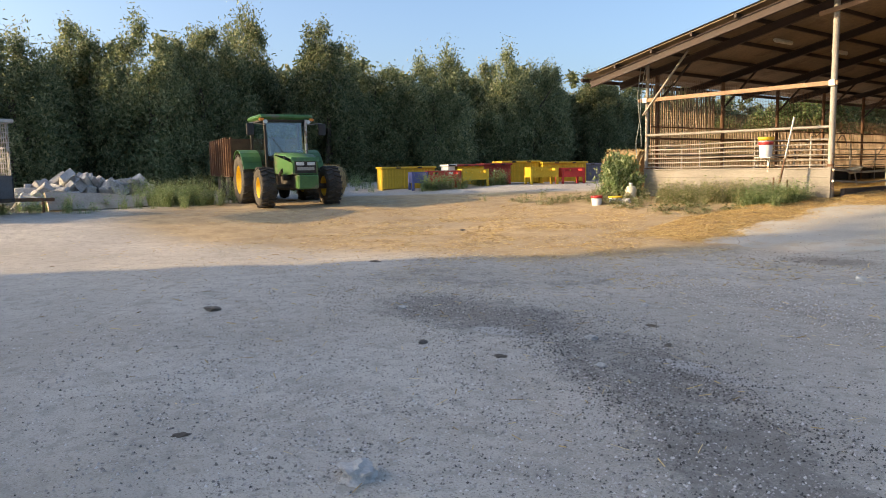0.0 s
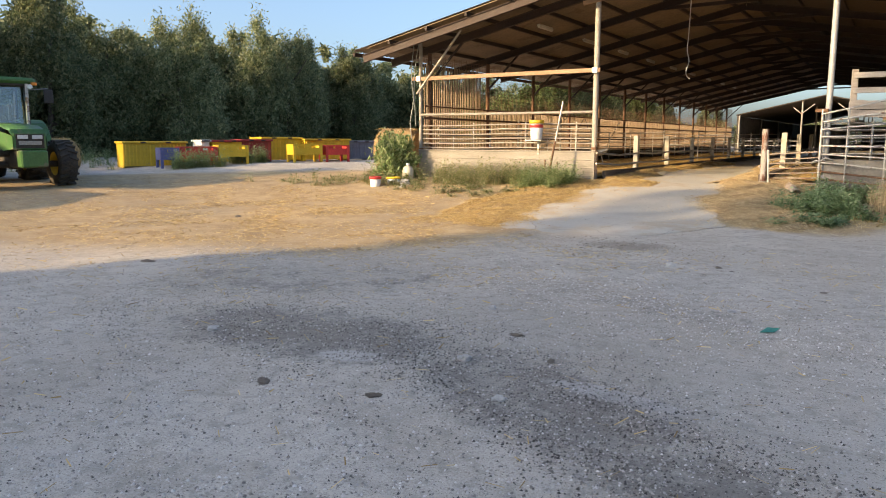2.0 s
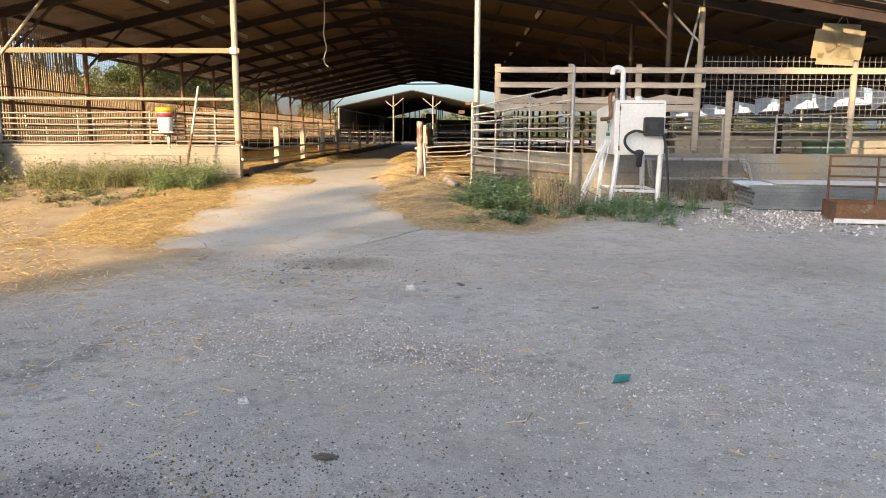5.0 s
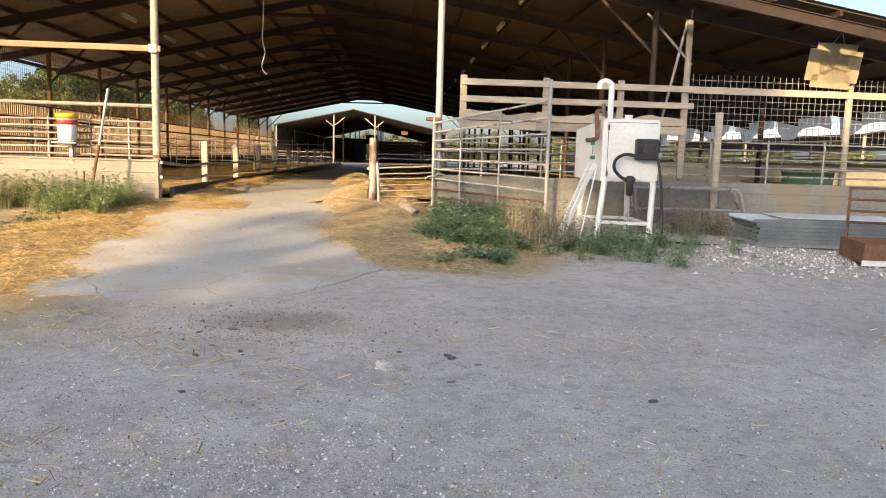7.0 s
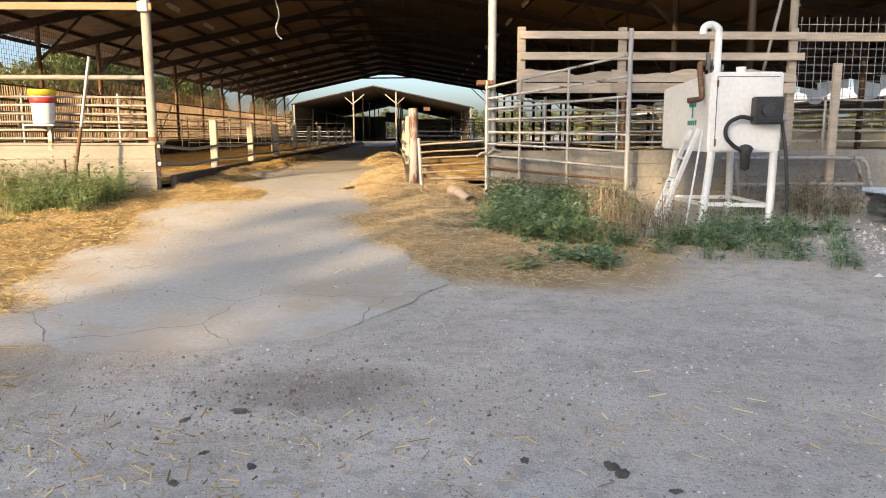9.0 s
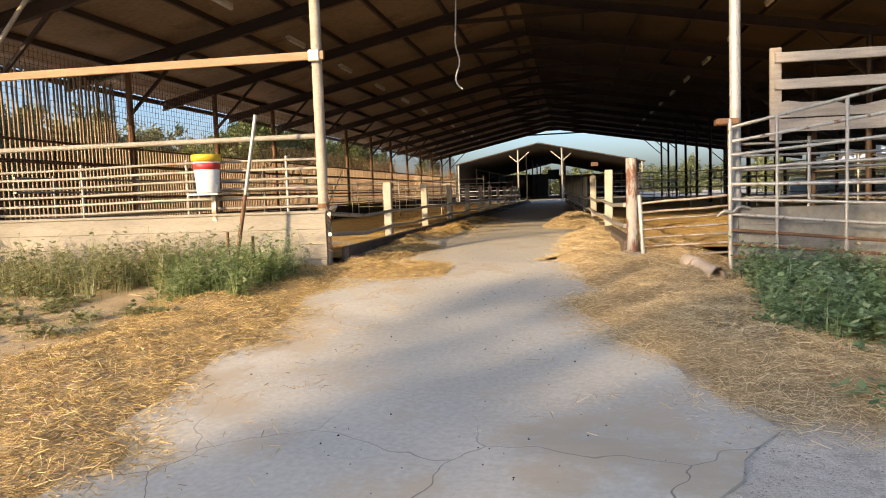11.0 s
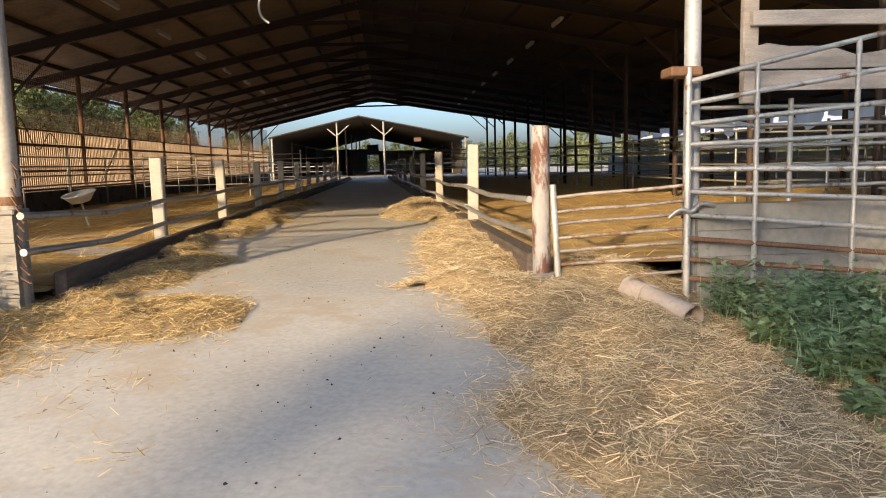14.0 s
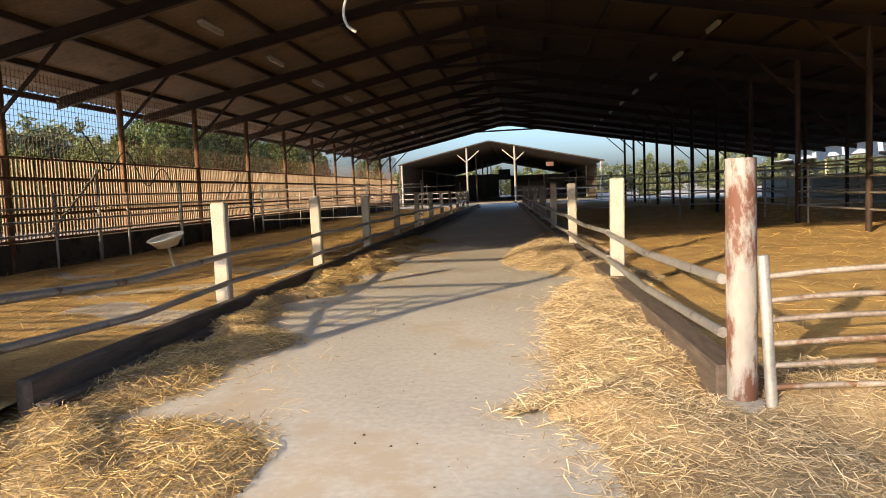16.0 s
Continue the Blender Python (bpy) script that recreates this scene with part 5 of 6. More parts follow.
for k, (x, y, r) in enumerate(((-1.57, -14.59, 0.17), (1.7, -16.05, 0.07), (0.93, -13.88, 0.09), (1.65, -13.73, 0.08), (2.26, -12.56, 0.07), (1.77, -12.08, 0.08), (2.44, -8.12, 0.07), (-6.48, -7.21, 0.15), (-3.5, -11.4, 0.12), (2.41, -8.06, 0.070), (0.75, -7.43, 0.070), (0.51, -7.51, 0.045), (0.65, -8.13, 0.045), (2.39, -8.68, 0.045), (2.06, -8.00, 0.045), (0.78, -8.94, 0.045), (0.69, -7.85, 0.045), (0.92, -7.98, 0.045), (2.60, -8.27, 0.045), (0.49, -3.19, 0.035), (0.86, -3.78, 0.03), (3.6, -9.0, 0.06))):
    solo("dung_clod", CLODS[k % 3], None, "dark dried clod of dung on the ground", "dung", m=pose(x, y, gz(x, y) + r * 0.06, 0, 0, 70 * k) @ Matrix.Diagonal((r * 0.62, r * 0.36, r * 0.4, 1)), group="clods on the yard")
solo("plastic_scrap", Shape().plate([(0, 0, 0), (0.1, 0.03, 0.01), (0.13, 0.08, 0.03), (0.04, 0.1, 0.02)], 0.006), surface("green_scrap", (0.02, 0.16, 0.13), (0.05, 0.28, 0.22), 9), "crumpled green plastic scrap on the ground", "litter", m=pose(3.32, -11.02, gz(3.35, -10.98) + 0.004))


def weeds(name, label, cx, cy, sx, sy, n, h, material, leafy=0.5, base=ground_z):
    """Tufts of bent stems, some with leaves."""
    tufts = max(8, n // 28)
    tx, ty, th = rng.normal(cx, sx, tufts), rng.normal(cy, sy, tufts), rng.uniform(0.35, 1.2, tufts)
    bad = ((tx > lane_l(ty) - 0.45) & (tx < lane_r(ty) + 0.7)) | ((ty > -0.22) & (abs(tx) < 12))
    tx, ty = np.where(bad, cx + 0.3 * rng.normal(0, sx, tufts), tx), np.where(bad, cy + 0.3 * rng.normal(0, sy, tufts), ty)
    pick = rng.integers(0, tufts, n)
    x, y = tx[pick] + rng.normal(0, 0.07, n), ty[pick] + rng.normal(0, 0.07, n)
    V, Q, k = [], [], 0
    z = base(x, y)
    for i in range(n):
        hh = h * th[pick[i]] * rng.uniform(0.4, 1.1)
        a, lean = rng.uniform(0, 6.28), rng.uniform(0.05, 0.8)
        d = np.array([math.cos(a), math.sin(a)])
        w = 0.0025 + 0.003 * rng.uniform()
        side = np.array([-d[1], d[0], 0]) * w
        last = None
        for u in (0, 0.5, 1):
            p = np.array([x[i] + d[0] * lean * hh * u * u, y[i] + d[1] * lean * hh * u * u, z[i] + hh * u - 0.01])
            V += [p - side * (1 - u * 0.8), p + side * (1 - u * 0.8)]
            if last is not None:
                Q.append((k - 2, k - 1, k + 1, k))
            last, k = p, k + 2
        if rng.uniform() < leafy:
            for j in range(7):
                u = rng.uniform(0.2, 1.0)
                p = np.array([x[i] + d[0] * lean * hh * u * u, y[i] + d[1] * lean * hh * u * u, z[i] + hh * u])
                b = rng.uniform(0, 6.28)
                e = np.array([math.cos(b), math.sin(b), rng.uniform(-0.2, 0.6)])
                e /= np.linalg.norm(e)
                s = np.cross(e, (0, 0, 1.0))
                s /= np.linalg.norm(s)
                ln_, wd = rng.uniform(0.04, 0.1), rng.uniform(0.012, 0.03)
                V += [p, p + e * ln_ * 0.5 - s * wd, p + e * ln_, p + e * ln_ * 0.5 + s * wd]
                Q.append((k, k + 1, k + 2, k + 3))
                k += 4
    return tagged(new(name, raw_mesh(name, np.array(V), np.array(Q), material)), label, "weeds", kind="stuff")


weeds("weeds", "tangled green weeds along the sunlit wall", -4.8, -0.8, 1.2, 0.35, 3000, 0.5, GRASS, 0.4)
weeds("weeds", "leafy green weeds by the wall corner", -2.75, -1.1, 0.42, 0.4, 2000, 0.52, LEAF, 0.45)
weeds("weeds", "short green grass on the yard edge", -7.6, -2.0, 1.3, 0.45, 1500, 0.22, GRASS, 0.3)
weeds("weeds", "low grass scattered before the wall", -4.3, -2.0, 1.5, 0.6, 1300, 0.14, GRASS, 0.3)
weeds("weeds", "dense fresh green weeds by the gate", 3.1, -2.0, 0.3, 0.8, 1500, 0.4, FRESH, 0.9)
weeds("weeds", "fresh green weeds at the foot of the pen wall", 3.7, -0.6, 0.55, 0.25, 1100, 0.4, FRESH, 0.95)
weeds("weeds", "dry tall stalks and weeds below the tank", 4.25, -1.8, 0.35, 0.55, 1200, 0.6, DRY, 0.12)
weeds("weeds", "low grey-green weeds before the tank", 4.6, -3.2, 0.7, 0.5, 700, 0.28, FRESH, 0.4)
weeds("weeds", "grey-green weeds round the tank legs", 5.7, -2.9, 0.6, 0.4, 700, 0.36, FRESH, 0.4)
weeds("weeds", "dry brown weeds against the wall", 7.0, -0.8, 0.5, 0.35, 700, 0.5, DRY, 0.3)
weeds("weeds", "creeping weeds on the straw edge", 3.2, -4.0, 0.4, 0.4, 350, 0.14, FRESH, 0.6)
weeds("weeds", "rank green grass beside the rubble", -18.4, -9.0, 0.9, 0.9, 3200, 0.8, LEAF, 0.7)
weeds("weeds", "rank grass at the yard edge", -17.6, -13.2, 1.0, 1.0, 1200, 0.5, LEAF, 0.4)
for cx, cy in ((-16.85, -0.07), (-16.5, 0.76), (-17.1, 2.7), (-16.8, 3.5)):
    weeds("weeds", "bushy weeds before the plastic crates", cx, cy, 0.3, 0.3, 350, 0.6, LEAF, 0.9)
weeds("weeds", "low plants below the tree row", -23, -1, 2.0, 7.0, 2500, 0.6, LEAF, 0.7)


# ---- trees ----
def crown_mesh(name, seed, h, r, n, skirt=0.05, leaf=0.2, material=TREE_LEAF, plumes=120, thin=0.3):
    """Leaves gathered in upright plumes, the outermost with hanging tips."""
    g = np.random.default_rng(seed)
    m = plumes
    u = g.uniform(skirt, 1, m) ** 0.9
    rad = r * np.sqrt(np.clip(np.sin(np.pi * np.clip(u * 0.84 + 0.12, 0, 1)), 0.02, 1)) * g.uniform(0.3, 1.0, m) ** 0.7
    a = g.uniform(0, 6.28, m)
    peak = 1 + 0.09 * np.sin(a * 2 + seed) + 0.06 * np.sin(a * 5 + seed * 2)
    c = np.stack([np.cos(a) * rad, np.sin(a) * rad, u * h * peak * g.uniform(0.92, 1.03, m)], 1)
    size = r * g.uniform(0.12, 0.3, m) * (1.15 - 0.55 * u)
    which = g.integers(0, m, n)
    d = g.normal(0, 1, (n, 3))
    d /= np.linalg.norm(d, axis=1)[:, None]
    p = c[which] + g.normal(0, 0.62, (n, 3)) * size[which][:, None] * np.array([1, 1, 1.6])
    ax = g.normal(0, 0.55, (n, 3)) + np.array([0, 0, -0.55]) + d * 0.6
    ax /= np.linalg.norm(ax, axis=1)[:, None]
    side = np.cross(ax, g.normal(0, 1, (n, 3)))
    side /= np.linalg.norm(side, axis=1)[:, None]
    L = leaf * g.uniform(0.6, 1.4, n)
    v, q = quads_at(p, ax, side, L, L * thin)
    return raw_mesh(name, v, q, material)


def trunk_shape(seed, h):
    g = random.Random(seed)
    s = Shape()
    top = Vector((g.uniform(-0.4, 0.4), g.uniform(-0.4, 0.4), h * 0.8))
    s.path([(0, 0, -0.3), top * 0.3 + Vector((0.1, 0, 0)), top * 0.65, top], [0.2, 0.16, 0.1, 0.03], 8)
    for k in range(6):
        u = 0.15 + 0.12 * k
        a = g.uniform(0, 6.28)
        p = top * u
        e = p + Vector((math.cos(a) * h * 0.2, math.sin(a) * h * 0.2, h * 0.2))
        s.path([p, (p + e) / 2 + Vector((0, 0, -0.1)), e], [0.08, 0.05, 0.02], 6)
    return s


NEAR_KINDS, KINDS = [], []
for k, (h, r) in enumerate(((8.6, 2.5), (7.9, 2.7), (9.0, 2.3), (8.2, 2.8))):
    t = thing("tree", "tall dense grey-green tree in the evening row", "tree", pose(-30.5, -14.4 + 2.75 * k, -0.4), "row of trees behind the yard")
    part("trunk", trunk_shape(k, h), BARK, t)
    part("crown", crown_mesh("crown", 20 + k, h, r, 36000, 0.03, 0.14, thin=0.36), None, t)
    NEAR_KINDS.append(t)
    t = thing("tree", "tall dense grey-green tree in the evening row", "tree", pose(-33.6, -30 + 1.7 * k, -0.4), "row of trees behind the yard")
    part("trunk", trunk_shape(k + 9, h), BARK, t)
    part("crown", crown_mesh("crown", 40 + k, h, r * 1.05, 5200, 0.03, 0.42, plumes=70), None, t)
    KINDS.append(t)
TOP_Y, TOP_Z = [-15, -11.6, -8.5, -6, -3.4, 1.4, 5.5, 8.6, 12, 17, 22, 27, 41, 60], [6.6, 6.7, 7.6, 7.3, 8.4, 8.5, 6.9, 7.5, 6.7, 8.6, 7.5, 6.7, 6.0, 6.2]
for k in range(34):
    y = -14.4 + 2.75 * k
    kind = (NEAR_KINDS if k < 17 else KINDS)[k % 4]
    tall = (8.6, 7.9, 9.0, 8.2)[k % 4]
    sc = (float(np.interp(y, TOP_Y, TOP_Z)) + 0.1) / (tall * 1.08)
    m = pose(-30.5 + 1.6 * math.sin(k * 2.3) + max(0, (y - 20)) * 0.05, y + random.uniform(-0.5, 0.5), -0.4, 0, 0, random.uniform(0, 360))
    c = kind if k < 4 else copy_thing(kind, m)
    c.matrix_basis = m
    c.scale = (0.92, 0.92, sc * random.uniform(0.97, 1.03))
for k in range(46):
    m = pose(-33.6 - 3.4 * (k % 2) + random.uniform(-0.7, 0.7), -28 + 1.75 * k, -0.4, 0, 0, random.uniform(0, 360))
    c = copy_thing(KINDS[(k + 2) % 4], m)
    c.scale = (1.05, 1.05, random.uniform(0.66, 0.84))
for x, y, sc in ((13, 70, 0.45), (20, 66, 0.55), (27, 72, 0.7), (-14, 50, 0.5), (-12, 58, 0.55)):
    c = copy_thing(KINDS[int(x) % 4], pose(x, y, -0.4, 0, 0, 37 * x))
    c.scale = (sc, sc, sc)
orchard = thing("tree", "leafy bright green tree behind the slatted fence", "tree", pose(-20.2, 38.5, -0.4), "green trees behind the fence")
part("trunk", trunk_shape(31, 6), BARK, orchard)
part("crown", crown_mesh("crown", 61, 6.2, 2.9, 14000, 0.04, 0.22, ORCHARD_LEAF, 80, 0.4), None, orchard)
for k, (x, y, sc) in enumerate(((-20.5, 31, 0.62), (-19.6, 34.5, 0.75), (-20.3, 43.5, 0.88), (-19.8, 47, 0.95), (-20.4, 53, 0.85), (-19.9, 60, 0.95), (-20.2, 67, 0.9), (-20.6, 27, 0.55))):
    copy_thing(orchard, pose(x, y, -0.4, 0, 0, 83 * k)).scale = (sc, sc, sc)
bush = thing("bush", "sprawling leafy bush with bare twigs at the barn corner", "bush", pose(-7.55, -0.55, gz(-7.55, -0.55)))
s = Shape()
for k in range(14):
    a, hh = random.uniform(0, 6.28), random.uniform(0.7, 1.45)
    s.path([(0, 0, -0.05), (math.cos(a) * 0.25, math.sin(a) * 0.2, hh * 0.5), (math.cos(a) * 0.5, math.sin(a) * 0.35, hh)], [0.02, 0.013, 0.005], 5)
part("twigs", s, BARK, bush)
part("leaves", crown_mesh("leaves", 77, 1.05, 0.62, 3600, 0.05, 0.1, LEAF), None, bush)
HAY = surface("hay", (0.3, 0.2, 0.09), (0.5, 0.36, 0.18), 6, 0.95, fine=60, bump=1.0, depth=0.03)


def bale(label, m, r, w):
    p = thing("hay_bale", label, "hay bale", m)
    bm = bmesh.new()
    bmesh.ops.create_cone(bm, cap_ends=True, segments=40, radius1=r, radius2=r, depth=w)
    bmesh.ops.bevel(bm, geom=[e for e in bm.edges if abs(e.verts[0].co.z - e.verts[1].co.z) < 1e-4], offset=0.1, segments=3, affect="EDGES")
    for vert in bm.verts:
        vert.co *= 1 + 0.05 * noise.noise(vert.co * 4)
    me = bpy.data.meshes.new("roll")
    bm.to_mesh(me)
    bm.free()
    me.materials.append(HAY)
    part("roll", me, None, p)
    n = 1500
    a = rng.uniform(0, 6.28, n)
    c = np.stack([np.cos(a) * r, np.sin(a) * r, rng.uniform(-w / 2, w / 2, n)], 1)
    d = np.stack([-np.sin(a), np.cos(a), rng.normal(0, 0.4, n)], 1) + rng.normal(0, 0.25, (n, 3))
    sd = rng.normal(0, 1, (n, 3))
    sd /= np.linalg.norm(sd, axis=1)[:, None]
    v, q = quads_at(c, d, sd, rng.uniform(0.08, 0.25, n), np.full(n, 0.008))
    tagged(part("loose_straws", raw_mesh("loose_straws", v, q, STRAW), None, p), kind="stuff")
    return p


bale("round hay bale standing behind the corner bush", pose(-8.7, 1.3, 0.5, 0, 90, 15), 0.66, 1.2)
bale("round hay bale lying behind the tractor", pose(-17.0, -4.5, gz(-17.0, -4.5) + 0.56, 0, 90, 95), 0.58, 1.1)
pail("pail", "white plastic pail with red rim in the grass", pose(-6.87, -2.35, -0.38), 0.3, 0.14, RED, None)
pail("tub", "yellow plastic tub standing in the grass", pose(-6.75, -1.75, -0.33), 0.22, 0.17, YELLOW, None)
jug = thing("canister", "pale plastic canister standing by the bush", "canister", pose(-6.75, -1.1, gz(-6.75, -1.1)))
part("body", Shape().lathe([(0, 0), (0.13, 0), (0.145, 0.03), (0.145, 0.28), (0.1, 0.36), (0.04, 0.38), (0.04, 0.42), (0, 0.42)], n=20), surface("cream_plastic", (0.5, 0.46, 0.34), (0.66, 0.62, 0.5), 3, 0.5), jug)
part("cap", Shape().tube((0, 0, 0.41), (0, 0, 0.45), 0.045, n=14), WHITE, jug)


# ---- plastic crates by the tree row ----
ROW_O, ROW_D, ROW_N = Vector((-19.4, -0.5, 0)), Vector((0.39, 0.92, 0)), Vector((0.92, -0.39, 0))
ROW_A = math.degrees(math.atan2(ROW_D.y, ROW_D.x))


def hutch(u0, u1, off, h, colour, label, roof=None, depth=1.1):
    p0 = ROW_O + ROW_D * u0 + ROW_N * off
    w = u1 - u0
    p = thing("plastic_hutch", label, "hutch", pose(p0.x, p0.y, gz(p0.x, p0.y), 0, 0, ROW_A), "plastic crates by the trees")
    part("front", Shape().box(0.03, w - 0.03, -0.0, 0.03, 0.06, h - 0.08), colour, p)
    rib = Shape().box(0.0, 0.04, -0.02, 0.0, 0.08, h - 0.1, 0.004).mesh("rib", colour)
    for k in range(int((w - 0.1) / 0.12)):
        part("rib", rib, None, p).location.x = 0.06 + 0.12 * k
    part("back", Shape().box(0.03, w - 0.03, depth - 0.03, depth, 0.06, h - 0.08, 0.005), colour, p)
    for x in (0.0, w - 0.04):
        part("side", Shape().box(x, x + 0.04, 0.0, depth, 0.0, h - 0.06, 0.006), colour, p)
    part("lid", Shape().box(-0.05, w + 0.05, -0.1, depth + 0.05, h - 0.08, h, 0.015), roof or colour, p)
    for k in range(2):
        part("slot", Shape().box(w * (0.3 + 0.4 * k) - 0.09, w * (0.3 + 0.4 * k) + 0.09, -0.106, -0.1, h - 0.07, h - 0.015), BLACK, p)
    return p


def trough(u0, u1, off, h, colour, label):
    p0 = ROW_O + ROW_D * u0 + ROW_N * off
    w = u1 - u0
    p = thing("plastic_trough", label, "trough", pose(p0.x, p0.y, gz(p0.x, p0.y), 0, 0, ROW_A), "plastic crates by the trees")
    for y in (0.0, 0.6):
        s = Shape().box(0, w, y, y + 0.04, h * 0.42, h * 0.8).box(0, w, y, y + 0.04, h * 0.92, h)
        for a, b in ((0, 0.12), (0.4, 0.6), (0.88, 1)):
            s.box(w * a, w * b, y, y + 0.04, h * 0.8, h * 0.92)
        part("panel", s, colour, p)
        for x in (0.0, w - 0.1):
            part("leg", Shape().box(x, x + 0.1, y - 0.01, y + 0.05, -0.03, h * 0.9, 0.008), colour, p)
    for x in (0.0, w - 0.04):
        part("end", Shape().box(x, x + 0.04, 0.04, 0.6, h * 0.42, h), colour, p)
    part("tray", Shape().box(0.02, w - 0.02, 0.04, 0.6, h * 0.42, h * 0.46), colour, p)
    return p


hutch(0.0, 2.2, 0, 0.95, YELLOW, "large yellow plastic animal hutch with a flat lid")
hutch(2.75, 3.05, 0.1, 0.9, WHITE, "white plastic animal hutch end")
hutch(3.15, 4.3, 0.1, 0.88, YELLOW, "yellow plastic hutch under a dark lid", MAROON)
hutch(4.3, 5.5, 0.1, 0.88, MAROON, "maroon plastic animal hutch")
hutch(5.3, 7.0, -0.4, 0.98, YELLOW, "yellow plastic animal hutch with slotted lid")
hutch(7.05, 9.1, -0.1, 0.92, YELLOW, "ribbed yellow plastic animal hutch")
hutch(9.2, 10.6, -0.6, 0.85, GREYBLUE, "dark grey-blue plastic hutch in shade")
trough(0.85, 1.5, 1.6, 0.72, BLUE, "purple-blue plastic feed trough behind weeds")
trough(1.55, 2.85, 1.6, 0.72, RED, "red plastic feed trough with handle slots")
trough(2.9, 4.0, 1.6, 0.72, YELLOW, "yellow plastic feed trough on legs")
trough(5.9, 7.15, 1.3, 0.7, YELLOW, "bright yellow plastic feed trough on legs")
trough(7.3, 8.35, 1.3, 0.66, RED, "red plastic feed trough on legs")

# ---- tractor ----
GREEN = surface("tractor_green", (0.04, 0.115, 0.03), (0.075, 0.19, 0.05), 3, 0.42, fine=25, bump=0.08, depth=0.003, worn=(0.15, 0.15, 0.09), amount=0.45, vary=0)
RIM = surface("yellow_rim", (0.6, 0.4, 0.02), (0.78, 0.55, 0.05), 3, 0.5, fine=25, bump=0.08, worn=(0.3, 0.22, 0.1), amount=0.2)
TYRE = surface("tyre", (0.025, 0.023, 0.02), (0.1, 0.085, 0.065), 4, 0.85, fine=30, bump=0.3)
ENGINE = surface("dark_engine", (0.02, 0.018, 0.016), (0.07, 0.055, 0.04), 6, 0.7, 0.2)
GLASS = bpy.data.materials.new("cab_glass")
GLASS.use_nodes = True
nd, ln = GLASS.node_tree.nodes, GLASS.node_tree.links
tr, gl, mx = nd.new("ShaderNodeBsdfTransparent"), nd.new("ShaderNodeBsdfGlossy"), nd.new("ShaderNodeMixShader")
tr.inputs[0].default_value = (0.8, 0.88, 0.86, 1)
gl.inputs["Roughness"].default_value = 0.04
mx.inputs[0].default_value = 0.12
ln.new(tr.outputs[0], mx.inputs[1]), ln.new(gl.outputs[0], mx.inputs[2]), ln.new(mx.outputs[0], nd["Material Output"].inputs[0])
ORANGE = surface("orange_lens", (0.7, 0.2, 0.02), (0.85, 0.3, 0.04), 3, 0.3)
LENS = surface("clear_lens", (0.6, 0.6, 0.58), (0.8, 0.8, 0.78), 5, 0.15, 0.3)


def wheel(parent, x, y, r, w, rim_r, out):
    turn = Matrix.Translation((x, y, r - 0.02)) @ Matrix.Rotation(math.pi / 2, 4, "X")
    s = Shape().lathe([(rim_r, -w * 0.42), (rim_r + 0.06, -w * 0.5), (r - 0.1, -w * 0.5), (r - 0.04, -w * 0.4), (r - 0.03, 0), (r - 0.04, w * 0.4), (r - 0.1, w * 0.5), (rim_r + 0.06, w * 0.5), (rim_r, w * 0.42)], turn, 36)
    k = 20
    for i in range(k * 2):
        a = 2 * math.pi * i / (k * 2)
        sgn = 1 if i % 2 else -1
        p = [Vector((math.cos(a + da) * (r - 0.02), math.sin(a + da) * (r - 0.02), z)) for da, z in ((0, sgn * 0.0), (-0.14, sgn * w * 0.48))]
        s.beam(turn @ p[0], turn @ p[1], 0.05, 0.06, 0, turn.to_3x3() @ Vector((math.cos(a), math.sin(a), 0)))
    wh = part("wheel", s, TYRE, parent, "worn black tractor tyre with deep lugs")
    s = Shape().lathe([(rim_r, -w * 0.42), (rim_r - 0.03, -w * 0.3), (rim_r - 0.06, out * w * 0.12), (rim_r * 0.5, out * w * 0.05), (rim_r * 0.36, out * w * 0.2), (0.0, out * w * 0.2)], turn, 30)
    s.lathe([(rim_r, w * 0.42), (rim_r - 0.03, w * 0.3), (rim_r - 0.06, out * w * 0.12)], turn, 30)
    for i in range(8):
        a = 2 * math.pi * i / 8
        q = turn @ Vector((math.cos(a) * rim_r * 0.42, math.sin(a) * rim_r * 0.42, out * w * 0.12))
        s.tube(q, q + turn.to_3x3() @ Vector((0, 0, out * 0.05)), 0.02, n=6)
    part("rim", s, RIM, wh, "yellow steel rim")
    return wh


tractor = thing("tractor", "green farm tractor with yellow rims and glazed cab, parked", "tractor", pose(-14.4, -6.9, gz(-14.4, -6.9), 0, 0, -12) @ Matrix.Diagonal((1.03, 1.14, 1, 1)))
for y, o in ((-0.86, 1), (0.86, -1)):
    wheel(tractor, -2.25, y * 1.04, 0.8, 0.46, 0.45, o)
    wheel(tractor, 0.0, y, 0.59, 0.38, 0.3, o)
hood = Shape()
prof = [(0.85, 1.32), (0.8, 1.42), (0.3, 1.52), (-1.05, 1.6)]
for (xa, za), (xb, zb) in zip(prof[:-1], prof[1:]):
    hood.add([(xa, -0.3, za), (xa, 0.3, za), (xb, 0.34, zb), (xb, -0.34, zb), (xa, -0.33, za - 0.06), (xa, 0.33, za - 0.06), (xb, 0.37, zb - 0.07), (xb, -0.37, zb - 0.07)],
             [(0, 1, 2, 3), (4, 0, 3, 7), (1, 5, 6, 2)], True)
for sy in (-1, 1):
    hood.add([(0.85, sy * 0.33, 1.26), (-1.05, sy * 0.37, 1.53), (-1.05, sy * 0.37, 0.98), (0.1, sy * 0.35, 0.9), (0.85, sy * 0.33, 0.95)], [(0, 1, 2, 3, 4) if sy < 0 else (4, 3, 2, 1, 0)])
hood.box(0.78, 0.86, -0.32, 0.32, 0.93, 1.34, 0.02)
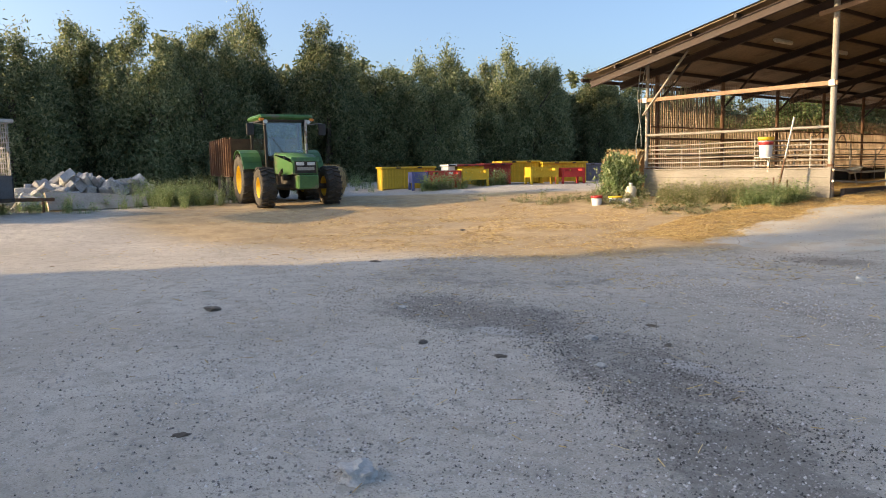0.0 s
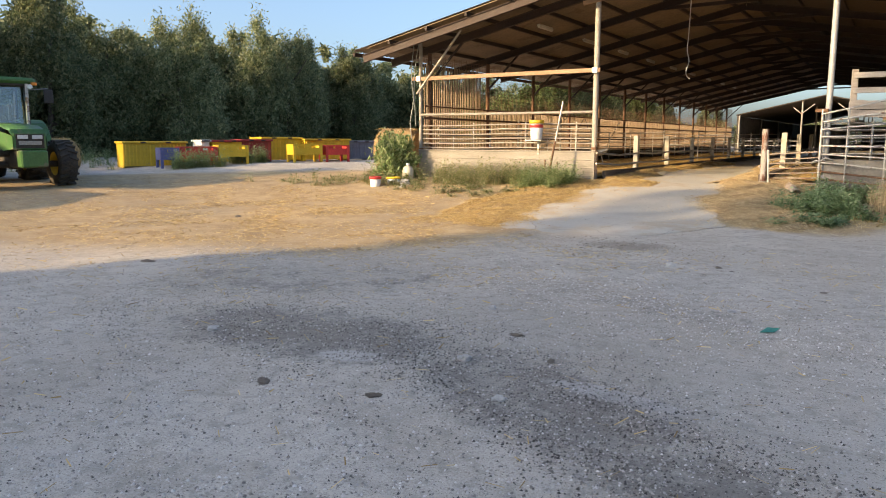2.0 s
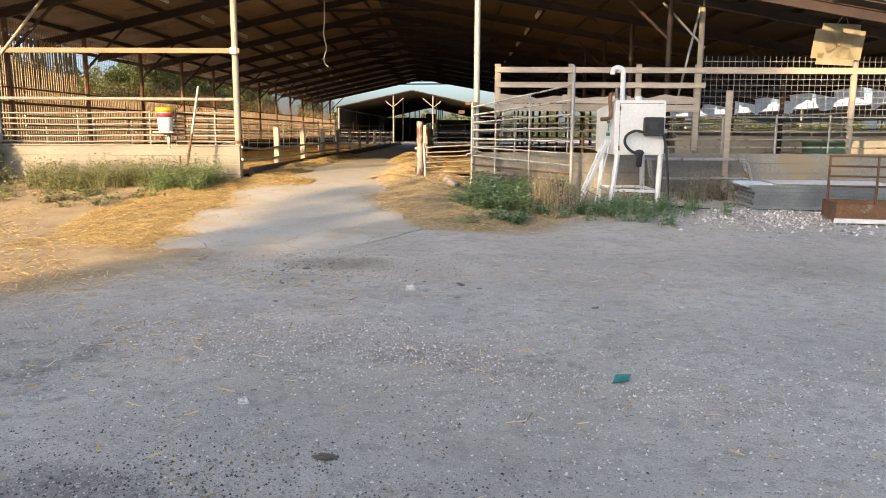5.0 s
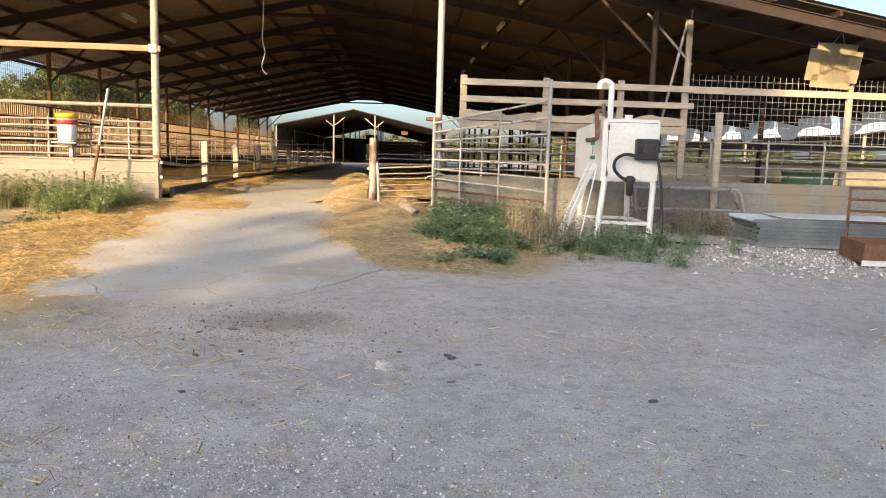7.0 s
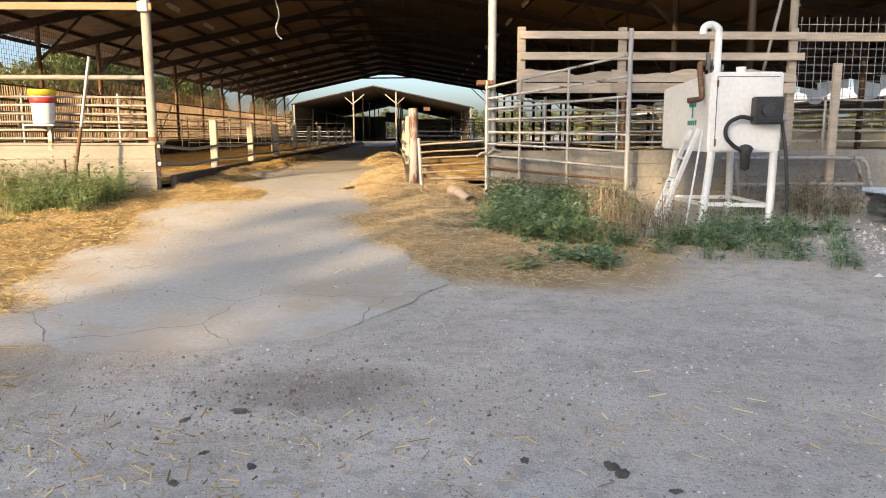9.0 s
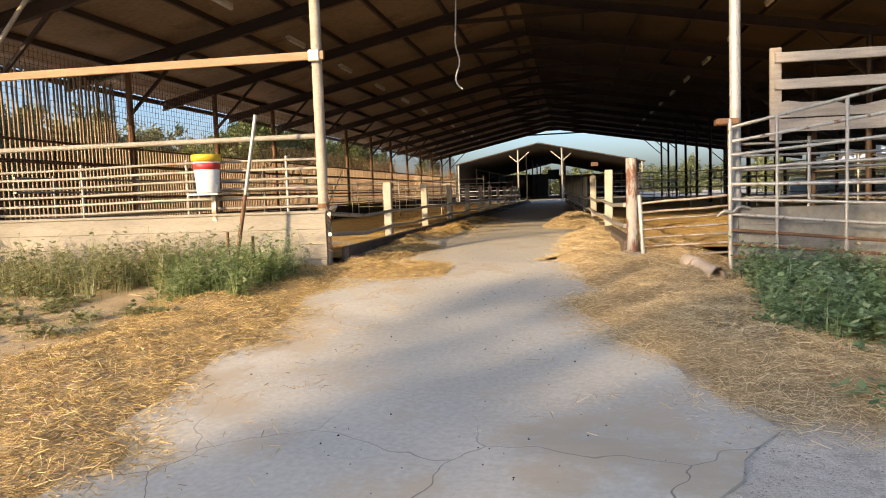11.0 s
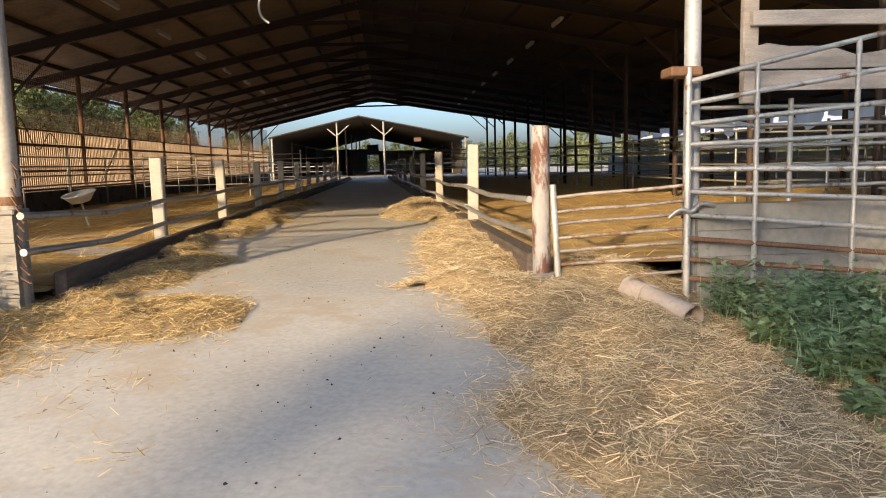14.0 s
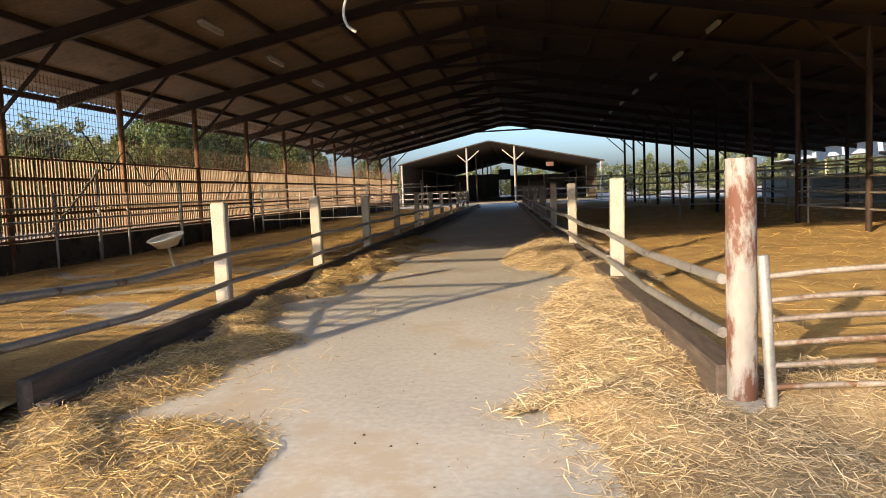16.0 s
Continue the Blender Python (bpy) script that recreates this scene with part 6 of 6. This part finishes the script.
hood_ob = part("hood", hood, GREEN, tractor, "green bonnet")
part("grille", Shape().box(0.86, 0.875, -0.27, 0.27, 0.97, 1.3, 0.004), ENGINE, hood_ob)
for sy in (-0.14, 0.14):
    part("headlight", Shape().box(0.872, 0.89, sy - 0.1, sy + 0.1, 1.19, 1.28, 0.006), LENS, hood_ob)
part("number_plate", Shape().box(0.874, 0.882, -0.22, 0.22, 1.05, 1.14, 0.003), surface("plate_grey", (0.3, 0.3, 0.28), (0.5, 0.48, 0.42), 20, 0.5), hood_ob)
part("front_weight", Shape().box(0.8, 1.12, -0.26, 0.26, 0.52, 0.92, 0.03), GREEN, tractor, "green front ballast block")
s = Shape().box(-1.2, 0.75, -0.22, 0.22, 0.5, 1.0, 0.03).box(-2.5, -1.0, -0.28, 0.28, 0.55, 1.05, 0.04)
s.tube((0.1, -0.4, 0.85), (0.1, 0.4, 0.85), 0.09).tube((-0.4, -0.34, 0.95), (-0.1, -0.34, 1.05), 0.07).tube((-0.6, 0.3, 0.9), (-0.2, 0.33, 1.1), 0.06)
part("engine", s, ENGINE, tractor)
part("front_axle", Shape().tube((0, -0.86, 0.57), (0, 0.86, 0.57), 0.08).box(-0.14, 0.14, -0.2, 0.2, 0.46, 0.7, 0.02), ENGINE, tractor)
part("rear_axle", Shape().tube((-2.25, -0.9, 0.78), (-2.25, 0.9, 0.78), 0.13), ENGINE, tractor)
for sy in (-1, 1):
    s = Shape()
    for k in range(9):
        a0, a1 = radians(20 + 14 * k), radians(20 + 14 * (k + 1))
        p0, p1 = (-2.25 + 0.9 * math.cos(a0), 0.8 + 0.9 * math.sin(a0)), (-2.25 + 0.9 * math.cos(a1), 0.8 + 0.9 * math.sin(a1))
        s.beam((p0[0], sy * 0.86, p0[1]), (p1[0], sy * 0.86, p1[1]), 0.52, 0.03, 0.008, (math.cos(a0), 0, math.sin(a0)))
    part("fender", s, GREEN, tractor, "curved green rear fender")
    part("step", Shape().box(-1.2, -0.95, sy * 0.62 - 0.12, sy * 0.62 + 0.12, 0.5, 0.53, 0.006).box(-1.2, -0.95, sy * 0.62 - 0.12, sy * 0.62 + 0.12, 0.8, 0.83, 0.006).box(-1.2, -1.17, sy * 0.62 - 0.12, sy * 0.62 + 0.12, 0.5, 1.1), ENGINE, tractor)
cab = part("cab_floor", Shape().box(-2.5, -1.05, -0.62, 0.62, 1.0, 1.15, 0.02), ENGINE, tractor)
C = {(-1, -1): (-2.45, -0.66), (-1, 1): (-2.45, 0.66), (1, -1): (-1.05, -0.55), (1, 1): (-1.05, 0.55)}
for (fx, sy), (x, y) in C.items():
    part("pillar", Shape().beam((x, y, 1.1), (x + (-0.1 if fx > 0 else 0.1), y, 2.58), 0.07, 0.07, 0.01), ENGINE, tractor)
part("windscreen", Shape().plate([(-1.06, -0.52, 1.5), (-1.06, 0.52, 1.5), (-1.14, 0.52, 2.55), (-1.14, -0.52, 2.55)], 0.008, (1, 0, 0)), GLASS, tractor)
part("rear_window", Shape().plate([(-2.45, -0.62, 1.4), (-2.45, 0.62, 1.4), (-2.36, 0.62, 2.55), (-2.36, -0.62, 2.55)], 0.008, (1, 0, 0)), GLASS, tractor)
for sy in (-1, 1):
    part("side_window", Shape().plate([(-2.42, sy * 0.65, 1.3), (-1.08, sy * 0.55, 1.2), (-1.15, sy * 0.55, 2.55), (-2.36, sy * 0.65, 2.55)], 0.008, (0, sy, 0)), GLASS, tractor)
part("roof", Shape().box(-2.6, -0.95, -0.74, 0.74, 2.6, 2.76, 0.06), GREEN, tractor, "green cab roof")
part("roof_lining", Shape().box(-2.5, -1.0, -0.68, 0.68, 2.54, 2.6, 0.01), ENGINE, tractor)
part("seat", Shape().box(-2.2, -1.8, -0.24, 0.24, 1.35, 1.5, 0.04).box(-2.28, -2.14, -0.24, 0.24, 1.5, 2.1, 0.04), BLACK, tractor)
part("steering_wheel", Shape().path([(-1.5 + 0.05 * math.cos(t), 0.2 * math.cos(t), 1.72 + 0.19 * math.sin(t) * 0.6) for t in np.linspace(0, 6.28, 20)], 0.015, 6).tube((-1.5, 0, 1.72), (-1.25, 0, 1.3), 0.03), BLACK, tractor)
part("wiper", Shape().tube((-1.04, -0.1, 1.6), (-1.1, -0.4, 2.1), 0.012, n=5), BLACK, tractor)
for sy in (-1, 1):
    m_ = part("mirror", Shape().box(-1.0, -0.94, sy * 0.98 - 0.1, sy * 0.98 + 0.1, 2.12, 2.48, 0.02), BLACK, tractor)
    part("arm", Shape().tube((-1.08, sy * 0.56, 2.45), (-0.97, sy * 0.98, 2.5), 0.014, n=6), PIPE, m_)
    part("work_light", Shape().tube((-0.96, sy * 0.58, 2.53), (-0.9, sy * 0.58, 2.53), 0.06, n=12), LENS, tractor)
part("beacon", Shape().box(-0.98, -0.92, -0.74, -0.62, 2.56, 2.64, 0.01).box(-0.98, -0.92, 0.62, 0.74, 2.56, 2.64, 0.01), ORANGE, tractor, "orange indicator lamps")
part("exhaust", Shape().tube((-0.95, 0.5, 1.2), (-0.95, 0.52, 2.6), 0.035), PIPE, tractor)

trailer = thing("trailer", "rusty brown high-sided farm trailer behind the tractor", "trailer", pose(-19.3, -6.1, gz(-19.3, -6.1), 0, 0, -14))
part("bed", Shape().box(-2.0, 2.0, -1.1, 1.1, 0.78, 0.88, 0.01), RUST, trailer)
for sy in (-1, 1):
    part("side_wall", Shape().box(-2.0, 2.0, sy * 1.1 - 0.02, sy * 1.1 + 0.02, 0.88, 2.0), RUST, trailer)
    for k in range(9):
        part("stake", Shape().box(-2.0 + 0.48 * k, -1.92 + 0.48 * k, sy * 1.15 - 0.03, sy * 1.15 + 0.03, 0.8, 2.05, 0.006), RUST, trailer)
for sx in (-1, 1):
    s = Shape().box(sx * 2.0 - 0.02, sx * 2.0 + 0.02, -1.08, 1.08, 0.88, 2.0)
    for k in range(4):
        s.box(sx * 2.04 - 0.03, sx * 2.04 + 0.03, -1.05 + 0.68 * k, -0.98 + 0.68 * k, 0.8, 2.05)
    part("end_wall", s, RUST, trailer)
part("drawbar", Shape().beam((2.0, 0, 0.7), (3.4, 0, 0.6), 0.12, 0.12, 0.01), RUST, trailer)
for x in (-0.9, 0.9):
    for sy in (-1, 1):
        tm = Matrix.Translation((x, sy * 0.9, 0.42)) @ Matrix.Rotation(math.pi / 2, 4, "X")
        part("wheel", Shape().lathe([(0.0, -0.1), (0.2, -0.1), (0.4, -0.12), (0.44, 0), (0.4, 0.12), (0.2, 0.1), (0, 0.1)], tm, 24), TYRE, trailer)
part("axle", Shape().tube((-0.9, -0.9, 0.42), (-0.9, 0.9, 0.42), 0.06).tube((0.9, -0.9, 0.42), (0.9, 0.9, 0.42), 0.06).box(-1.8, 1.8, -0.4, -0.3, 0.42, 0.78).box(-1.8, 1.8, 0.3, 0.4, 0.42, 0.78), RUST, trailer)

# ---- rubble, slab, cage trailer ----
rubble = thing("rubble_heap", "heap of broken pale concrete slabs and stones", "rubble", pose(-20.6, -11.2, gz(-20.6, -11.2)))
CHUNK = surface("broken_concrete", (0.3, 0.29, 0.27), (0.54, 0.52, 0.49), 2, 0.9, fine=20, bump=0.7, depth=0.02, vary=0.25)
for k in range(150):
    x, y = random.gauss(0, 0.8), random.uniform(-2.4, 2.0)
    top = max(0.0, 0.95 - 0.12 * y * y - 0.4 * abs(x))
    h = [random.uniform(0.1, 0.4), random.uniform(0.1, 0.34), random.uniform(0.06, 0.18)]
    m = pose(x, y, random.uniform(0, top) + 0.08, random.uniform(-50, 50), random.uniform(-50, 50), random.uniform(0, 360))
    s = Shape()
    v8 = []
    for s_, kk in CH_V:
        hh = [h[0] - 0.04, h[1] - 0.04, h[2] - 0.03]
        hh[kk] += 0.03
        v8.append(m @ Vector((s_[0] * hh[0] * random.uniform(0.8, 1.1), s_[1] * hh[1] * random.uniform(0.8, 1.1), s_[2] * hh[2])))
    s.add(v8, CH_F)
    part("chunk", s, CHUNK, rubble)
for k in range(3):
    part("slab", Shape().block(pose(0.5, -0.1 + 0.3 * k, 0.62, 38 + 6 * k, 20, 20 - 9 * k), 0.14, 0.09, 0.48, 0.03), CHUNK, rubble)
solo("concrete_slab", Shape().plate([(-0.1, -1.45, 0.02), (-0.7, -1.3, 0.5), (-0.55, 0.2, 0.42), (-0.3, 1.5, 0.26), (0.1, 1.35, 0.0), (0.1, 0, -0.02)], 0.09, (0.85, 0, 0.5)), surface("tan_slab", (0.36, 0.29, 0.22), (0.54, 0.45, 0.35), 2, 0.9, fine=20, bump=0.4), "broad tan concrete slab leaning on the rubble", "slab", m=pose(-17.6, -11.6, gz(-17.6, -11.6), 0, 0, 12))
cage = thing("cage_trailer", "old livestock trailer with wire cage and dark steel side", "trailer", pose(-17.0, -14.8, gz(-17, -14.8), 0, 0, 14))
part("bed", Shape().box(-1.0, 0.9, -2.6, 0.6, 0.36, 0.46, 0.01), ENGINE, cage)
part("side_panel", Shape().box(0.86, 0.9, -2.6, 0.6, 0.46, 1.05, 0.006).box(-1.0, 0.9, 0.56, 0.6, 0.46, 1.05, 0.006), surface("dark_panel", (0.05, 0.055, 0.06), (0.12, 0.125, 0.13), 3, 0.6), cage)
s = Shape()
for z in np.arange(1.1, 2.4, 0.13):
    s.box(0.87, 0.89, -2.6, 0.6, z, z + 0.015).box(-1.0, 0.9, 0.57, 0.59, z, z + 0.015)
for y in np.arange(-2.6, 0.65, 0.13):
    s.box(0.87, 0.89, y, y + 0.012, 1.05, 2.4)
for x in np.arange(-1.0, 0.9, 0.13):
    s.box(x, x + 0.012, 0.57, 0.59, 1.05, 2.4)
tagged(part("wire_cage", s, PIPE, cage), kind="stuff")
part("canopy", Shape().box(-1.05, 0.95, -2.65, 0.7, 2.38, 2.48, 0.02), PIPE, cage)
for sx in (-0.95, 0.95):
    tm = Matrix.Translation((sx, -0.2, 0.38)) @ Matrix.Rotation(math.pi / 2, 4, "Y")
    part("wheel", Shape().lathe([(0.0, -0.09), (0.2, -0.09), (0.37, -0.1), (0.4, 0), (0.37, 0.1), (0.2, 0.09), (0, 0.09)], tm, 22), TYRE, cage)
part("drawbar", Shape().beam((0, 0.6, 0.4), (0, 2.0, 0.36), 0.1, 0.1, 0.01).tube((0, 1.7, -0.02), (0, 1.7, 0.4), 0.04), RUST, cage)

for k in range(22):
    c = copy_thing(KINDS[k % 4], pose(-44 + 5.2 * k, 112 + 4 * math.sin(k * 1.7), -0.4, 0, 0, 61 * k))
    c.scale = (1.1, 1.1, 0.5)
for k in range(20):
    c = copy_thing(KINDS[k % 4], pose(66 + 3 * math.sin(k * 2.1), -8 + 6.5 * k, -0.4, 0, 0, 47 * k))
    c.scale = (1.2, 1.2, 0.6)

# ---- far buildings ----
def far_shed(name, label, m, w0, w1, ridge, z0, z1, length, posts, lining, sheet):
    p = thing(name, label, "barn", m)
    for xe, ze in ((w0, z0), (w1, z1)):
        s = Shape()
        pts = [(ridge[0], 0, ridge[1]), (xe, 0, ze), (xe, length, ze), (ridge[0], length, ridge[1])]
        s.add(pts + [(a, b, c + 0.06) for a, b, c in pts], [(0, 1, 2, 3), (7, 6, 5, 4), (0, 4, 5, 1), (1, 5, 6, 2), (2, 6, 7, 3)])
        part("roof", s, lining, p)
        part("roof_cover", Shape().add([(a, b - 0.05, c + 0.08) for a, b, c in pts], [(0, 1, 2, 3)]), sheet, p)
    for x in posts:
        for k in range(5):
            y = 0.2 + (length - 0.4) * k / 4
            zt = ridge[1] + (x - ridge[0]) * ((z0 - ridge[1]) / (w0 - ridge[0]) if x < ridge[0] else (z1 - ridge[1]) / (w1 - ridge[0]))
            part("post", Shape().tube((x, y, -0.4), (x, y, zt - 0.02), 0.07, n=8), PAINTED_POST, p)
    return p


fb = far_shed("far_barn", "dark second livestock barn beyond the first", pose(0, 52, 0), -8.44, 6.85, (-1.57, 4.5), 2.98, 2.7, 48, (-8.2, -3.26, 0.3, 6.6), ROOF_LINING, ROOF_TOP)
for x, d in ((-3.26, 1), (0.3, -1)):
    part("brace", Shape().beam((x, 0.2, 3.1), (x + d * 0.9, 0.2, 3.85), 0.07, 0.07), PAINTED_POST, fb)
    part("brace", Shape().beam((x, 0.2, 3.0), (x - d * 0.7, 0.2, 3.6), 0.07, 0.07), PAINTED_POST, fb)
part("end_wall", Shape().box(-8.3, -2.2, 47, 47.2, -0.4, 3.0).box(-0.6, 6.7, 47, 47.2, -0.4, 2.7).box(-2.2, -0.6, 47, 47.2, 2.2, 3.6), POST_CONCRETE, fb)
# Both side walls are added to keep daylight out of the far barn.
part("side_wall", Shape().box(-8.4, -8.3, 0.2, 47, -0.4, 2.95), SHADE_WALL, fb, "dark side wall added to keep the far barn dim")
part("side_wall", Shape().box(6.7, 6.8, 5, 47, -0.4, 2.66), SHADE_WALL, fb, "dark side wall added to keep the far barn dim")
part("sign", Shape().box(2.6, 3.15, -0.06, -0.02, 2.5, 2.8, 0.005), RUST, fb, "small faded brown sign")
for z in (0.4, 0.8):
    for xa, xb in ((-8, -3.3), (0.3, 6.5)):
        part("rail", Shape().tube((xa, 0.1, z), (xb, 0.1, z), 0.03, n=6), PIPE, fb)
PALE = surface("pale_sheet", (0.55, 0.56, 0.56), (0.75, 0.75, 0.74), 0.5, 0.6)
far_shed("far_barn", "pale roofed open shed beyond the outer pens", pose(26, 22, 0), -1, 12, (5, 3.6), 2.4, 2.2, 50, (-0.8, 5, 11.5), ROOF_LINING, PALE)
far_rails = thing("yard_rails", "pale pipe rails of the outer pens", "rail")
for x in (14.4, 15.5):
    for z in (0.4, 0.7, 1.0, 1.3):
        part("rail", Shape().tube((x, 1, z), (x, 44, z), 0.02, n=6), PIPE, far_rails)
    for k in range(12):
        part("upright", Shape().tube((x, 1 + 3.6 * k, -0.3), (x, 1 + 3.6 * k, 1.4), 0.03, n=6), PIPE, far_rails)


# Translucent white cloth standing in for bright sky under the right eave.
BRIGHT_CLOTH = bpy.data.materials.new("bright_sheet_cloth")
BRIGHT_CLOTH.use_nodes = True
nd, ln = BRIGHT_CLOTH.node_tree.nodes, BRIGHT_CLOTH.node_tree.links
cloth, glow, half = nd["Principled BSDF"], nd.new("ShaderNodeBsdfTranslucent"), nd.new("ShaderNodeMixShader")
fold, tone = nd.new("ShaderNodeTexNoise"), nd.new("ShaderNodeValToRGB")
fold.inputs["Scale"].default_value, fold.inputs["Detail"].default_value = 1.8, 6
tone.color_ramp.elements[0].color, tone.color_ramp.elements[1].color = (0.6, 0.58, 0.52, 1), (0.84, 0.83, 0.79, 1)
ln.new(nd.new("ShaderNodeTexCoord").outputs["Object"], fold.inputs[0]), ln.new(fold.outputs[0], tone.inputs[0])
ln.new(tone.outputs[0], cloth.inputs["Base Color"]), ln.new(tone.outputs[0], glow.inputs[0])
cloth.inputs["Roughness"].default_value, half.inputs[0].default_value = 0.8, 0.6
ln.new(cloth.outputs[0], half.inputs[1]), ln.new(glow.outputs[0], half.inputs[2]), ln.new(half.outputs[0], nd["Material Output"].inputs[0])


def side_curtain(y0, y1, seed):
    """A thin white sheet added along the open barn side as its bright sky band, drooping unevenly at its foot."""
    p = thing("side_curtain", "white sheet added below the barn eave for the bright band of sky", "curtain", pose(15.22, y0, 2.36), "curtains along the barn side")
    w, n = y1 - y0, 14
    part("rail", Shape().tube((0, -0.02, 0), (0, w + 0.02, 0), 0.025, n=8), PIPE, p)
    s = Shape()
    pts = []
    for k in range(n + 1):
        u = k / n
        low = -0.3 - 0.42 * abs(math.cos(math.pi * (u + 0.13 * seed))) ** 3 - 0.1 * noise.noise((u * 5, seed, 2))
        bulge = 0.05 * math.sin(u * 19 + seed)
        pts += [(0, w * u, 0), (bulge, w * u, low * 0.5), (bulge * 1.6, w * u, low)]
    s.add(pts, [(3 * k + r, 3 * k + 3 + r, 3 * k + 4 + r, 3 * k + 1 + r) for k in range(n) for r in (0, 1)], True)
    part("sheet", s, BRIGHT_CLOTH, p)
    return p


solo("wall_right", Shape().box(15.4, 15.55, 1.0, 44, -0.5, 0.9, 0.01), POST_CONCRETE, "low pale wall closing the outer pens", "wall", "structure")
for k in range(11):
    side_curtain(2.0 + 3.36 * k, 5.15 + 3.36 * k - 0.25 * (k % 2), k)
